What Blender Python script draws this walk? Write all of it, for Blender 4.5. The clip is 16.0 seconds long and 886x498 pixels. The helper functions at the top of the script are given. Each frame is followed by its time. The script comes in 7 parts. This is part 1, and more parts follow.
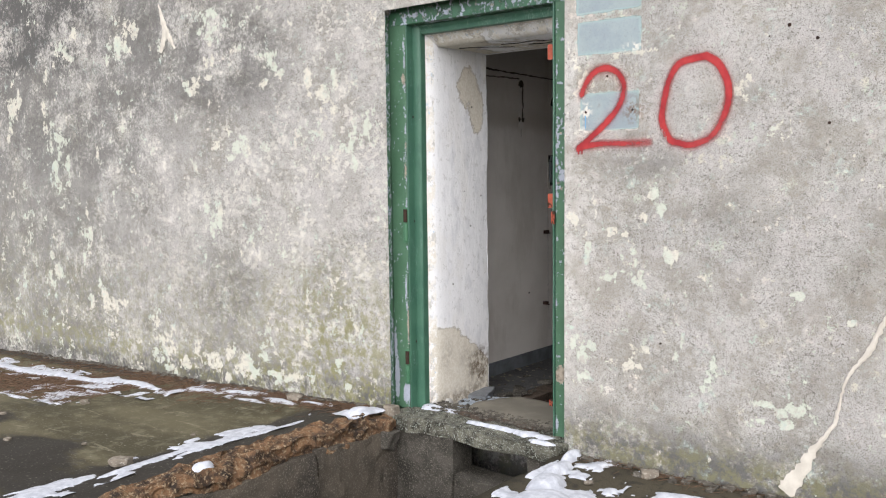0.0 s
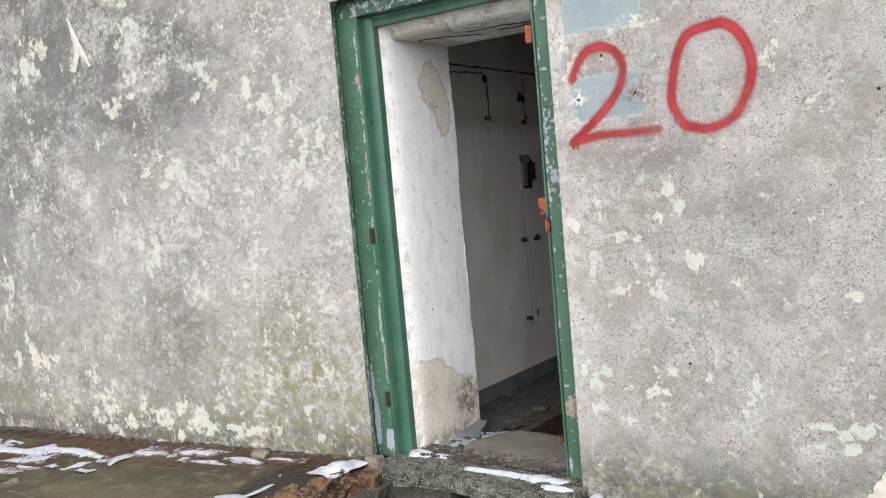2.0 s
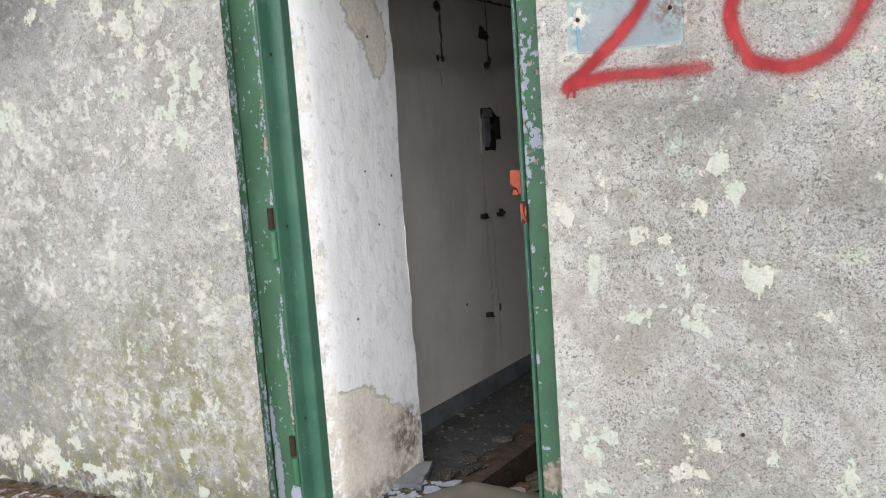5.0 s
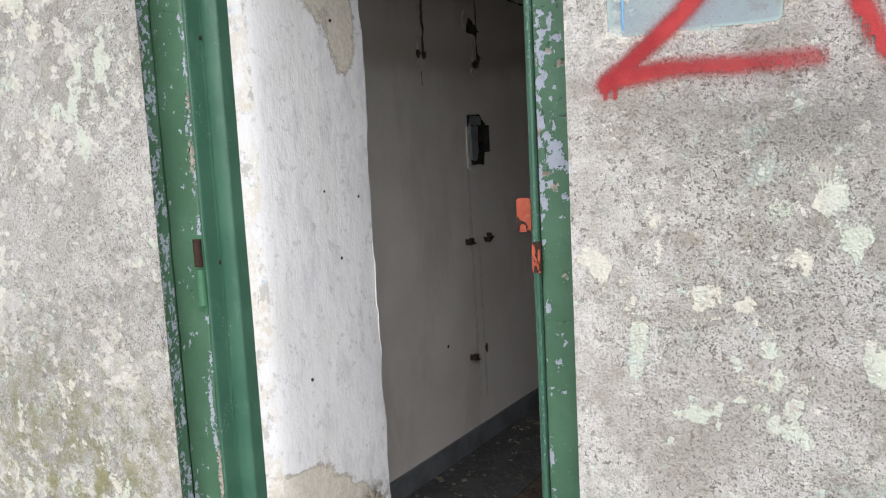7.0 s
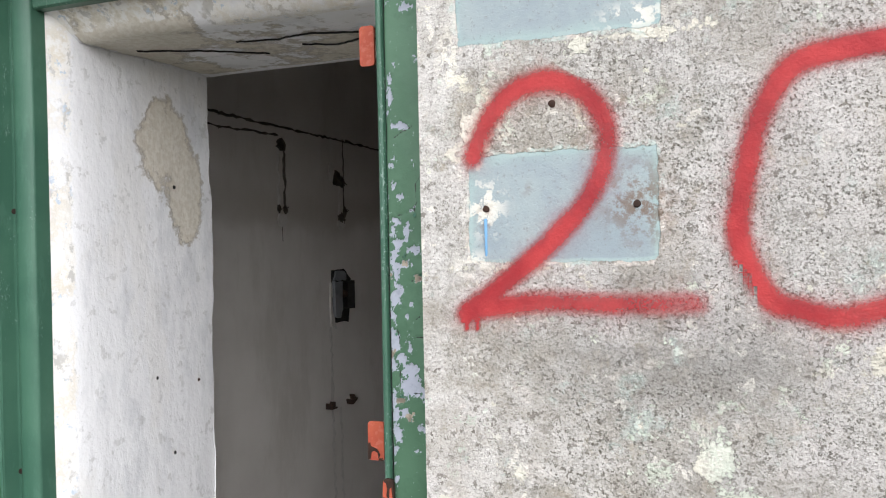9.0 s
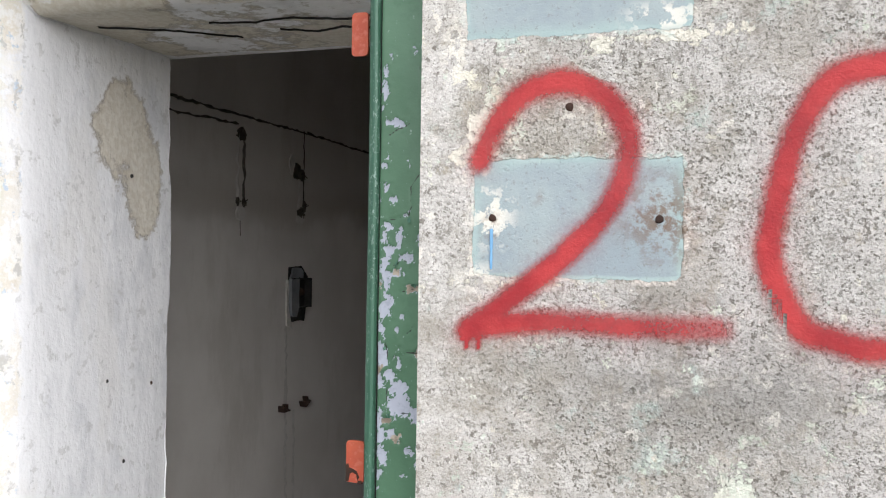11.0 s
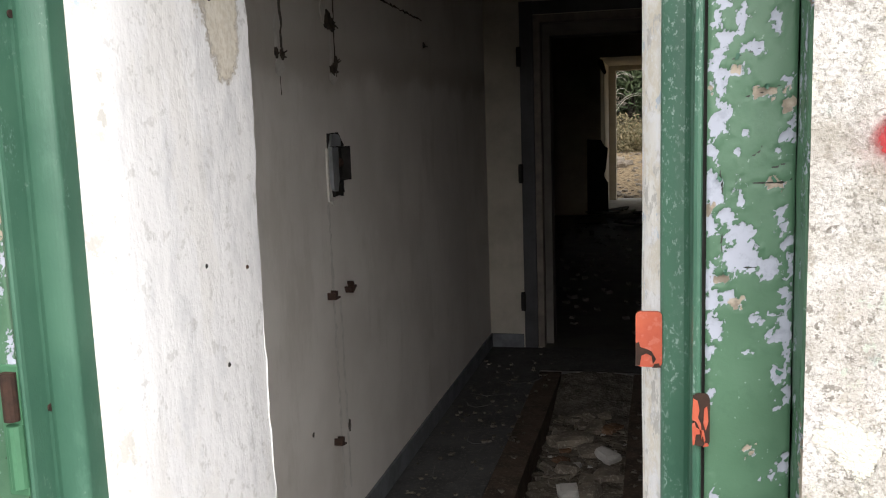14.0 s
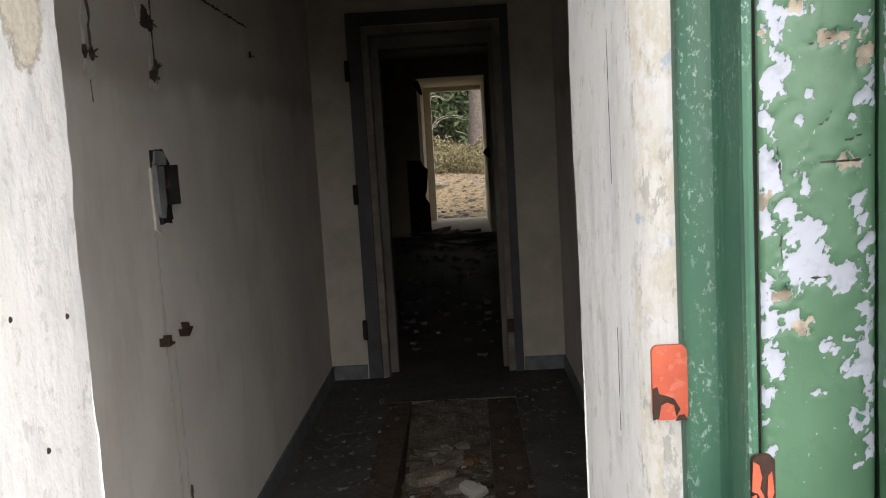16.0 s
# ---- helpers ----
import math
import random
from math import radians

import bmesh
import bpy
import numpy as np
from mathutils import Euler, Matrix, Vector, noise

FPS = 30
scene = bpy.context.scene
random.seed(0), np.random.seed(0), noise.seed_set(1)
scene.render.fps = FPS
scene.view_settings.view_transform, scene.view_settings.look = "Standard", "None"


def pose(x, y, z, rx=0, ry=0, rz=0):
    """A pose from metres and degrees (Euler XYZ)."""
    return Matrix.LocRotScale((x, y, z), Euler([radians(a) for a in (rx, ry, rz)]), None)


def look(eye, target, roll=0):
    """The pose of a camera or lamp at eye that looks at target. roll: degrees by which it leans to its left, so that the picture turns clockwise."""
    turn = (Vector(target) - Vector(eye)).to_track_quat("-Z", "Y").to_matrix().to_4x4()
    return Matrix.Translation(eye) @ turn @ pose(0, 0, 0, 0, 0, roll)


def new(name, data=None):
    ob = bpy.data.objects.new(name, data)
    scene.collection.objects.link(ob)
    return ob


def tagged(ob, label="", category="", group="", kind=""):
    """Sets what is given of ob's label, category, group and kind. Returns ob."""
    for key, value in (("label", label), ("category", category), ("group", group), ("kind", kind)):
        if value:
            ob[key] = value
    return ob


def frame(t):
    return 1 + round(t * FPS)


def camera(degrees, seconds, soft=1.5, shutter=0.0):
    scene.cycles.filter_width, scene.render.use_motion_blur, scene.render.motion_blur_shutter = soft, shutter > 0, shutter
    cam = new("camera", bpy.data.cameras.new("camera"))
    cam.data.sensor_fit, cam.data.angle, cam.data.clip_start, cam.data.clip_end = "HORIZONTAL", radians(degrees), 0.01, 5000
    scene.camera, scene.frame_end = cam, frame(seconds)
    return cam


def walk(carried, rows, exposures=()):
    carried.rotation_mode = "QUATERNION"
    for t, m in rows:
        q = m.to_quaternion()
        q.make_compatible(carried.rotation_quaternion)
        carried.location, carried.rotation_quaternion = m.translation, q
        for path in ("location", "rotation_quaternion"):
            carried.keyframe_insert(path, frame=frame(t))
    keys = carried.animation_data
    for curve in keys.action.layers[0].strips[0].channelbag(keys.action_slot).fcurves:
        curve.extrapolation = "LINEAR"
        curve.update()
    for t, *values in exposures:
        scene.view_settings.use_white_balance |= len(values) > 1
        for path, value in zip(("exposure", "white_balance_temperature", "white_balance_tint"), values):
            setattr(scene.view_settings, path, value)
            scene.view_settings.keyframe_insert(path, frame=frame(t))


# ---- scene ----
cam = camera(53.7, 16.0, soft=1.1)
METRES, EYE, TILT, LEAN, TURN = 4.3, 1.25, 0.0, 0.0, 38.9
ROWS = [
    (0.0, 0.0, 0.0, 0.0, -0.06, -5.0, 0.65),
    (0.5, -0.0199, 0.027, -0.0005, -2.13, -4.77, 1.33),
    (1.0, -0.0482, 0.064, 0.0043, -4.02, -4.63, 3.63),
    (1.5, -0.0499, 0.0895, 0.003, -4.96, -4.6, 5.01),
    (2.0, -0.0279, 0.1444, 0.002, -3.79, -4.6, 5.07),
    (2.5, -0.0078, 0.1926, 0.0075, -2.86, -4.61, 3.76),
    (3.0, -0.0083, 0.23, 0.0049, -3.03, -4.69, 1.86),
    (3.5, -0.0119, 0.2894, 0.0034, -3.59, -5.5, 1.37),
    (4.0, -0.0133, 0.3302, 0.0065, -4.9, -6.66, 3.07),
    (4.5, -0.0025, 0.3769, -0.0009, -6.19, -7.67, 3.93),
    (5.0, 0.0117, 0.425, 0.0045, -6.6, -7.77, 4.02),
    (7.5, 0.0322, 0.613, 0.0072, -8.54, -6.74, 2.49),
    (8.0, 0.0396, 0.635, 0.0191, -9.68, -4.42, 1.83),
    (8.5, 0.0496, 0.6286, 0.0443, -13.76, -0.59, 1.98),
    (11.0, 0.0379, 0.6598, 0.0541, -19.89, -0.71, -0.86),
    (11.5, 0.0391, 0.6905, 0.0453, -18.17, -3.31, -0.92),
    (12.0, 0.04, 0.7147, 0.0394, -18.81, -5.79, -1.02),
    (12.5, 0.0212, 0.739, 0.0369, -20.05, -6.86, -0.59),
    (13.0, 0.0009, 0.762, 0.0326, -22.81, -8.01, 0.87),
    (13.5, -0.0233, 0.7813, 0.0294, -24.62, -8.28, 1.18),
    (14.0, -0.0346, 0.7917, 0.0301, -25.31, -8.12, 1.93),
    (14.5, -0.0315, 0.8111, 0.0272, -25.51, -8.0, 2.86),
    (15.0, -0.0254, 0.8403, 0.0241, -27.88, -7.12, 3.17),
    (15.5, -0.0248, 0.8607, 0.0202, -32.83, -6.75, 3.27),
    (16.0, -0.0243, 0.8737, 0.0205, -37.67, -7.02, 3.37),
]
walk(cam, [(t, pose(0, 0, EYE, TILT, LEAN, TURN) @ pose(METRES * x, METRES * y, METRES * z, 90 + pitch, roll, yaw)) for t, x, y, z, yaw, pitch, roll in ROWS],
     [(0.0, 0.44, 6400, 13), (5.0, 0.36, 6300, 12), (8.0, 0.42, 6300, 12), (8.5, 0.55, 6300, 12), (11.0, 0.52, 6320, 12), (11.5, 0.46, 6350, 12), (12.5, 0.5, 6450, 12), (13.0, 0.77, 6500, 12), (13.5, 0.86, 6550, 12), (14.3, 0.96, 6650, 12), (15.0, 0.98, 6850, 12), (16.0, 1.27, 6720, 12)])

# ---- world and light: a flat overcast winter day ----
world = bpy.data.worlds.new("overcast_sky")
scene.world = world
world.use_nodes = True
wn = world.node_tree
sky = wn.nodes.new("ShaderNodeTexSky")
sky.sky_type, sky.sun_disc = "NISHITA", False
sky.sun_elevation, sky.sun_rotation = radians(36), radians(141)
soft_sky = wn.nodes.new("ShaderNodeHueSaturation")
soft_sky.inputs["Saturation"].default_value = 0.22
wn.links.new(sky.outputs[0], soft_sky.inputs["Color"])
wn.links.new(soft_sky.outputs[0], wn.nodes["Background"].inputs[0])
wn.nodes["Background"].inputs[1].default_value = 0.15
sun = new("sun", bpy.data.lights.new("sun", "SUN"))
sun.data.energy, sun.data.angle, sun.data.color = 2.5, radians(95), (1.0, 0.975, 0.94)
sun.matrix_world = look((1.7, -5.9, 8.4), (-2.4, 3.5, 0))

# ---- node and mesh helpers ----
R = random.Random(7)


class Mat:
    """A small builder for procedural materials on world coordinates."""

    def __init__(self, name, rough=0.85, metal=0.0, spec=0.4):
        self.m = bpy.data.materials.new(name)
        self.m.use_nodes = True
        self.t = self.m.node_tree
        self.b = self.t.nodes["Principled BSDF"]
        self.b.inputs["Roughness"].default_value = rough
        self.b.inputs["Metallic"].default_value = metal
        self.b.inputs["Specular IOR Level"].default_value = spec
        geo = self.t.nodes.new("ShaderNodeNewGeometry")
        self.pos = geo.outputs["Position"]
        self.island = geo.outputs["Random Per Island"]

    def n(self, kind, **ins):
        k = self.t.nodes.new("ShaderNode" + kind)
        for key, v in ins.items():
            self.put(k.inputs[key.replace("_", " ")], v)
        return k

    def put(self, socket, v):
        if isinstance(v, bpy.types.NodeSocket):
            self.t.links.new(v, socket)
        elif isinstance(v, tuple) and len(v) == 3 and socket.type == "RGBA":
            socket.default_value = (*v, 1)
        else:
            socket.default_value = v

    def scaled(self, v):
        k = self.t.nodes.new("ShaderNodeMapping")
        self.t.links.new(self.pos, k.inputs[0])
        k.inputs["Scale"].default_value = v
        return k.outputs[0]

    def noise(self, scale, detail=4, rough=0.55, where=None, dist=0.0):
        return self.n("TexNoise", Vector=where or self.pos, Scale=scale, Detail=detail, Roughness=rough, Distortion=dist).outputs[0]

    def cells(self, scale, where=None):
        return self.n("TexVoronoi", Vector=where or self.pos, Scale=scale).outputs[0]

    def ramp(self, v, lo, hi, a=0.0, b=1.0):
        k = self.t.nodes.new("ShaderNodeMapRange")
        k.interpolation_type = "SMOOTHSTEP"
        for i, x in enumerate((v, lo, hi, a, b)):
            self.put(k.inputs[i], x)
        return k.outputs[0]

    def op(self, kind, a, b=0.0):
        k = self.t.nodes.new("ShaderNodeMath")
        k.operation = kind
        self.put(k.inputs[0], a)
        self.put(k.inputs[1], b)
        return k.outputs[0]

    def mix(self, f, a, b):
        k = self.t.nodes.new("ShaderNodeMix")
        k.data_type = "RGBA"
        self.put(k.inputs[0], f)
        self.put(k.inputs[6], a)
        self.put(k.inputs[7], b)
        return k.outputs[2]

    def attr(self, name):
        k = self.t.nodes.new("ShaderNodeAttribute")
        k.attribute_name = name
        return k.outputs["Fac"]

    def bump(self, h, dist=0.004, strength=0.6):
        k = self.n("Bump", Height=h, Distance=dist, Strength=strength)
        self.t.links.new(k.outputs[0], self.b.inputs["Normal"])

    def done(self, colour=None, rough=None):
        if colour is not None:
            self.put(self.b.inputs["Base Color"], colour)
        if rough is not None:
            self.put(self.b.inputs["Roughness"], rough)
        return self.m


def lattice(seed):
    return np.random.RandomState(seed).rand(64, 64)


def vnoise(x, y, scale, seed=1, octaves=4, gain=0.5):
    """Smooth fractal noise in 0..1 on arrays."""
    out, amp, tot = 0.0, 1.0, 0.0
    for o in range(octaves):
        L = lattice(seed + o)
        u, v = np.asarray(x) * scale + 17.3, np.asarray(y) * scale + 5.7
        i, j = np.floor(u).astype(int), np.floor(v).astype(int)
        f, g = u - i, v - j
        f, g = f * f * (3 - 2 * f), g * g * (3 - 2 * g)
        i0, i1, j0, j1 = i % 64, (i + 1) % 64, j % 64, (j + 1) % 64
        out = out + amp * ((L[i0, j0] * (1 - f) + L[i1, j0] * f) * (1 - g) + (L[i0, j1] * (1 - f) + L[i1, j1] * f) * g)
        tot += amp
        amp *= gain
        scale *= 2.03
    return out / tot


def sheet(us, vs, place):
    """Vertices and quads of a grid; place(u, v) gives x, y, z arrays."""
    U, V = np.meshgrid(us, vs)
    X, Y, Z = place(U, V)
    verts = np.stack([np.broadcast_to(a, U.shape).ravel() for a in (X, Y, Z)], 1)
    w = len(us)
    i = (np.arange(len(vs) - 1)[:, None] * w + np.arange(w - 1)[None, :]).ravel()
    return verts, np.stack([i, i + 1, i + w + 1, i + w], 1)


def mesh_of(name, pieces, mat, smooth=True):
    verts, faces, at = [], [], 0
    for v, f in pieces:
        verts.append(v)
        faces.append(np.asarray(f) + at)
        at += len(v)
    me = bpy.data.meshes.new(name)
    me.from_pydata(np.concatenate(verts).tolist(), [], [q for f in faces for q in f.tolist()])
    me.polygons.foreach_set("use_smooth", [smooth] * len(me.polygons))
    me.materials.append(mat)
    return me


def tag_mask(me, name, values):
    a = me.attributes.new(name, "FLOAT", "POINT")
    a.data.foreach_set("value", np.asarray(values, dtype=np.float32).ravel())


def box_piece(x0, x1, y0, y1, z0, z1):
    v = np.array([(x, y, z) for x in (x0, x1) for y in (y0, y1) for z in (z0, z1)], float)
    f = np.array([(0, 1, 3, 2), (4, 6, 7, 5), (0, 4, 5, 1), (2, 3, 7, 6), (0, 2, 6, 4), (1, 5, 7, 3)])
    return v, f


def bm_box(bm, x0, x1, y0, y1, z0, z1, m=None):
    r = bmesh.ops.create_cube(bm, size=1.0, matrix=Matrix.LocRotScale(((x0 + x1) / 2, (y0 + y1) / 2, (z0 + z1) / 2), None, (x1 - x0, y1 - y0, z1 - z0)))
    if m is not None:
        bmesh.ops.transform(bm, matrix=m, verts=r["verts"])
    return r["verts"]


def bm_rod(bm, a, b, r0, r1=None, seg=8):
    a, b = Vector(a), Vector(b)
    q = (b - a).to_track_quat("Z", "Y")
    return bmesh.ops.create_cone(bm, cap_ends=True, segments=seg, radius1=r0, radius2=r0 if r1 is None else r1, depth=(b - a).length,
                                 matrix=Matrix.LocRotScale((a + b) / 2, q, None))["verts"]


def part(name, bm, mat, parent=None, label="", bevel=0.0, smooth=False):
    if bevel:
        bmesh.ops.bevel(bm, geom=bm.edges[:], offset=bevel, segments=2, affect="EDGES", profile=0.6)
    me = bpy.data.meshes.new(name)
    bm.to_mesh(me)
    bm.free()
    me.materials.append(mat)
    if smooth:
        me.polygons.foreach_set("use_smooth", [True] * len(me.polygons))
    ob = new(name, me)
    if parent is not None:
        ob.parent = parent
    if label:
        ob["label"] = label
    return ob


def roughen(bm, amount, scale, seed=0.0):
    for v in bm.verts:
        v.co += noise.noise_vector(v.co * scale + Vector((seed, seed * 1.7, 3.1))) * amount


def slab(bm, x0, x1, y0, y1, z0, z1, cuts, amount, scale, seed=0.0):
    """A box with its faces cut up and its surface roughened, for worn timber and concrete."""
    bm_box(bm, x0, x1, y0, y1, z0, z1)
    bmesh.ops.subdivide_edges(bm, edges=bm.edges[:], cuts=cuts, use_grid_fill=True)
    roughen(bm, amount, scale, seed)


# ---- materials ----
def wall_plaster():
    """Weathered grey cement render with pale paint remains, soot, moss and pits."""
    M = Mat("weathered_render", 0.92, spec=0.25)
    tall = M.scaled((0.66, 1.0, 0.95))
    big, mid, fine, grit = M.noise(1.4, 5), M.noise(8, 6, 0.7), M.noise(42, 5, 0.75), M.noise(170, 3, 0.7)
    big3 = M.noise(2.6, 4, 0.6)
    flaky = M.op("ADD", M.noise(11, 9, 0.74, tall, 0.2), M.op("MULTIPLY", M.op("ADD", big3, -0.5), 0.55))
    speck, left = M.attr("speck"), M.attr("flaking")
    col = M.mix(M.ramp(big, 0.34, 0.66), (0.53, 0.515, 0.485), (0.64, 0.62, 0.585))
    col = M.mix(M.op("MULTIPLY", M.ramp(mid, 0.5, 0.36), 0.5), col, (0.36, 0.345, 0.31))
    col = M.mix(M.op("MULTIPLY", M.ramp(fine, 0.5, 0.62), 0.65), col, (0.70, 0.685, 0.65))
    col = M.mix(M.op("MULTIPLY", M.ramp(fine, 0.46, 0.36), 0.75), col, (0.25, 0.235, 0.205))
    # washed-out lilac-white paint against bare speckled cement, a hand's breadth apart
    wash = M.noise(5.0, 7, 0.68, M.scaled((0.8, 1, 1)))
    col = M.mix(M.op("MULTIPLY", M.ramp(wash, 0.50, 0.60), 0.5), col, (0.645, 0.615, 0.595))
    col = M.mix(M.op("MULTIPLY", M.ramp(wash, 0.49, 0.38), 0.62), col, (0.36, 0.335, 0.285))
    dust = M.noise(330, 2, 0.6)
    col = M.mix(M.op("MULTIPLY", M.ramp(dust, 0.55, 0.68), 0.42), col, (0.74, 0.71, 0.67))
    col = M.mix(M.op("MULTIPLY", M.ramp(dust, 0.45, 0.33), 0.55), col, (0.25, 0.23, 0.20))
    smear = M.noise(2.3, 7, 0.66, M.scaled((1, 1, 0.62)))
    col = M.mix(M.op("MULTIPLY", M.ramp(smear, 0.48, 0.60), 0.42), col, (0.37, 0.35, 0.31))
    spots = M.op("MULTIPLY", M.ramp(M.noise(88, 3, 0.6), 0.40, 0.35), M.ramp(M.noise(7, 5, 0.7, M.scaled((1, 1, 1.2))), 0.44, 0.58))
    col = M.mix(M.op("MULTIPLY", spots, 0.8), col, (0.15, 0.135, 0.11))
    pits = M.n("TexVoronoi", Vector=M.pos, Scale=165.0, Randomness=1.0)
    pit = M.op("MULTIPLY", M.ramp(M.op("ADD", pits.outputs[0], M.op("MULTIPLY", grit, 0.5)), 0.62, 0.42), M.ramp(M.op("ADD", M.noise(75, 2), M.op("MULTIPLY", mid, 0.6)), 0.72, 0.86))
    coarse = M.n("TexVoronoi", Vector=M.pos, Scale=62.0, Randomness=1.0)
    pock = M.op("MULTIPLY", M.ramp(M.op("ADD", coarse.outputs[0], M.op("MULTIPLY", grit, 0.9)), 0.78, 0.55), M.ramp(M.noise(31, 3, 0.6), 0.56, 0.66))
    col = M.mix(M.op("MULTIPLY", pock, M.op("MULTIPLY", speck, 0.38)), col, (0.24, 0.215, 0.17))
    pit = M.op("MULTIPLY", pit, M.ramp(M.noise(9, 5, 0.7), 0.40, 0.62, 0.15, 1.0))
    col = M.mix(M.op("MULTIPLY", pit, M.op("MULTIPLY", speck, 0.75)), col, (0.15, 0.135, 0.11))
    cream = M.op("MULTIPLY", M.op("SUBTRACT", 1.0, left), M.ramp(M.op("ADD", M.noise(17, 8, 0.72), M.op("MULTIPLY", M.op("ADD", M.noise(2.4, 2), -0.5), 0.3)), 0.615, 0.64))
    col = M.mix(M.op("MULTIPLY", cream, 0.75), col, M.mix(M.ramp(M.noise(3.7, 2), 0.46, 0.54), (0.76, 0.73, 0.60), (0.64, 0.70, 0.58)))
    dots = M.op("MULTIPLY", M.ramp(M.noise(165, 3, 0.6), 0.43, 0.37), M.ramp(M.op("ADD", M.noise(13, 5, 0.7), M.op("MULTIPLY", fine, 0.4)), 0.60, 0.78, 0.3, 1.0))
    col = M.mix(M.op("MULTIPLY", dots, M.op("MULTIPLY", speck, 0.7)), col, (0.14, 0.125, 0.095))
    glint = M.ramp(M.noise(150, 3, 0.6, M.scaled((1, 1, 1.13))), 0.56, 0.68)
    col = M.mix(M.op("MULTIPLY", glint, M.op("MULTIPLY", speck, 0.18)), col, (0.72, 0.70, 0.66))
    tan = M.op("MULTIPLY", M.op("SUBTRACT", 1.0, left), M.ramp(M.noise(22, 7, 0.74), 0.56, 0.66))
    col = M.mix(M.op("MULTIPLY", tan, 0.45), col, (0.38, 0.33, 0.24))
    chips = M.ramp(M.op("ADD", M.noise(29, 5, 0.66), M.op("MULTIPLY", M.op("ADD", M.noise(3.1, 3), -0.5), 0.35)), 0.645, 0.665)
    col = M.mix(M.op("MULTIPLY", chips, 0.9), col, M.mix(M.ramp(M.noise(2.2, 2), 0.48, 0.56), (0.74, 0.71, 0.64), (0.56, 0.65, 0.56)))
    col = M.mix(M.op("MULTIPLY", M.ramp(grit, 0.54, 0.64), M.op("MULTIPLY", speck, 0.55)), col, (0.20, 0.185, 0.165))
    # layers of old paint scaling off in upright flakes
    flake_a = M.op("MULTIPLY", left, M.ramp(flaky, 0.535, 0.565))
    col = M.mix(M.op("MULTIPLY", flake_a, 0.45), col, M.mix(M.ramp(fine, 0.42, 0.6), (0.80, 0.775, 0.72), (0.60, 0.58, 0.55)))
    flake_b = M.op("MULTIPLY", left, M.ramp(M.op("ADD", M.noise(24, 8, 0.75, tall), M.op("MULTIPLY", M.op("ADD", big3, -0.5), 0.6)), 0.45, 0.37))
    col = M.mix(M.op("MULTIPLY", flake_b, 0.5), col, (0.26, 0.25, 0.23))
    smudge = M.op("MULTIPLY", M.op("SUBTRACT", 1.0, left), M.ramp(M.noise(5.5, 8, 0.7), 0.48, 0.6))
    col = M.mix(M.op("MULTIPLY", smudge, 0.45), col, (0.33, 0.30, 0.25))
    bits = M.op("MULTIPLY", left, M.ramp(M.op("ADD", M.noise(34, 6, 0.68, tall), M.op("MULTIPLY", M.op("ADD", M.noise(4, 4), -0.5), 0.7)), 0.57, 0.60))
    col = M.mix(M.op("MULTIPLY", bits, 0.6), col, (0.82, 0.79, 0.71))
    streak = M.noise(5, 8, 0.72, M.scaled((0.6, 1.0, 0.75)))
    soot = M.op("MULTIPLY", M.attr("soot"), M.ramp(M.op("ADD", M.op("MULTIPLY", streak, 0.6), M.op("MULTIPLY", fine, 0.4)), 0.40, 0.53))
    col = M.mix(soot, col, (0.105, 0.103, 0.10))
    mossy = M.op("MULTIPLY", M.attr("moss"), M.ramp(M.noise(14, 7, 0.75), 0.42, 0.6))
    col = M.mix(mossy, col, (0.27, 0.26, 0.12))
    edge = M.op("MULTIPLY", M.op("ADD", M.noise(15, 10, 0.76, M.scaled((0.85, 1, 0.85))), -0.5), 4.2)
    pale = M.ramp(M.op("ADD", M.attr("pale"), edge), 0.5, 0.55)
    tint = M.mix(M.ramp(M.noise(2.7, 2), 0.44, 0.52), (0.73, 0.70, 0.60), (0.64, 0.68, 0.58))
    tint = M.mix(M.ramp(M.noise(33, 5, 0.7), 0.52, 0.62), tint, (0.56, 0.535, 0.47))
    col = M.mix(M.op("MULTIPLY", pale, 0.9), col, tint)
    sky_paint = M.ramp(M.op("ADD", M.attr("teal"), M.op("MULTIPLY", edge, 0.3)), 0.47, 0.5)
    core = M.ramp(M.op("ADD", M.attr("teal"), M.op("MULTIPLY", M.op("ADD", M.noise(7, 5, 0.7), -0.5), 0.7)), 0.68, 1.0)
    patch = M.mix(core, M.mix(M.ramp(mid, 0.4, 0.6), (0.37, 0.465, 0.455), (0.33, 0.43, 0.43)), M.mix(M.ramp(mid, 0.35, 0.65), (0.29, 0.345, 0.375), (0.35, 0.41, 0.42)))
    patch = M.mix(M.op("MULTIPLY", M.ramp(grit, 0.60, 0.66), 0.5), patch, (0.22, 0.22, 0.20))
    col = M.mix(sky_paint, col, patch)
    halo = M.op("MULTIPLY", M.op("SUBTRACT", 1.0, sky_paint), M.ramp(M.op("ADD", M.attr("teal"), M.op("MULTIPLY", edge, 0.38)), 0.02, 0.3))
    col = M.mix(M.op("MULTIPLY", halo, M.ramp(M.noise(20, 7, 0.72), 0.48, 0.54, 0.0, 0.7)), col, M.mix(M.ramp(M.noise(9, 3), 0.46, 0.54), (0.72, 0.66, 0.60), (0.50, 0.60, 0.56)))
    scale_off = M.op("MULTIPLY", M.attr("scale_off"), M.ramp(M.noise(34, 8, 0.7), 0.5, 0.53))
    col = M.mix(scale_off, col, (0.80, 0.77, 0.68))
    rusty = M.op("MULTIPLY", M.attr("rust"), M.ramp(M.noise(48, 6, 0.72), 0.44, 0.56))
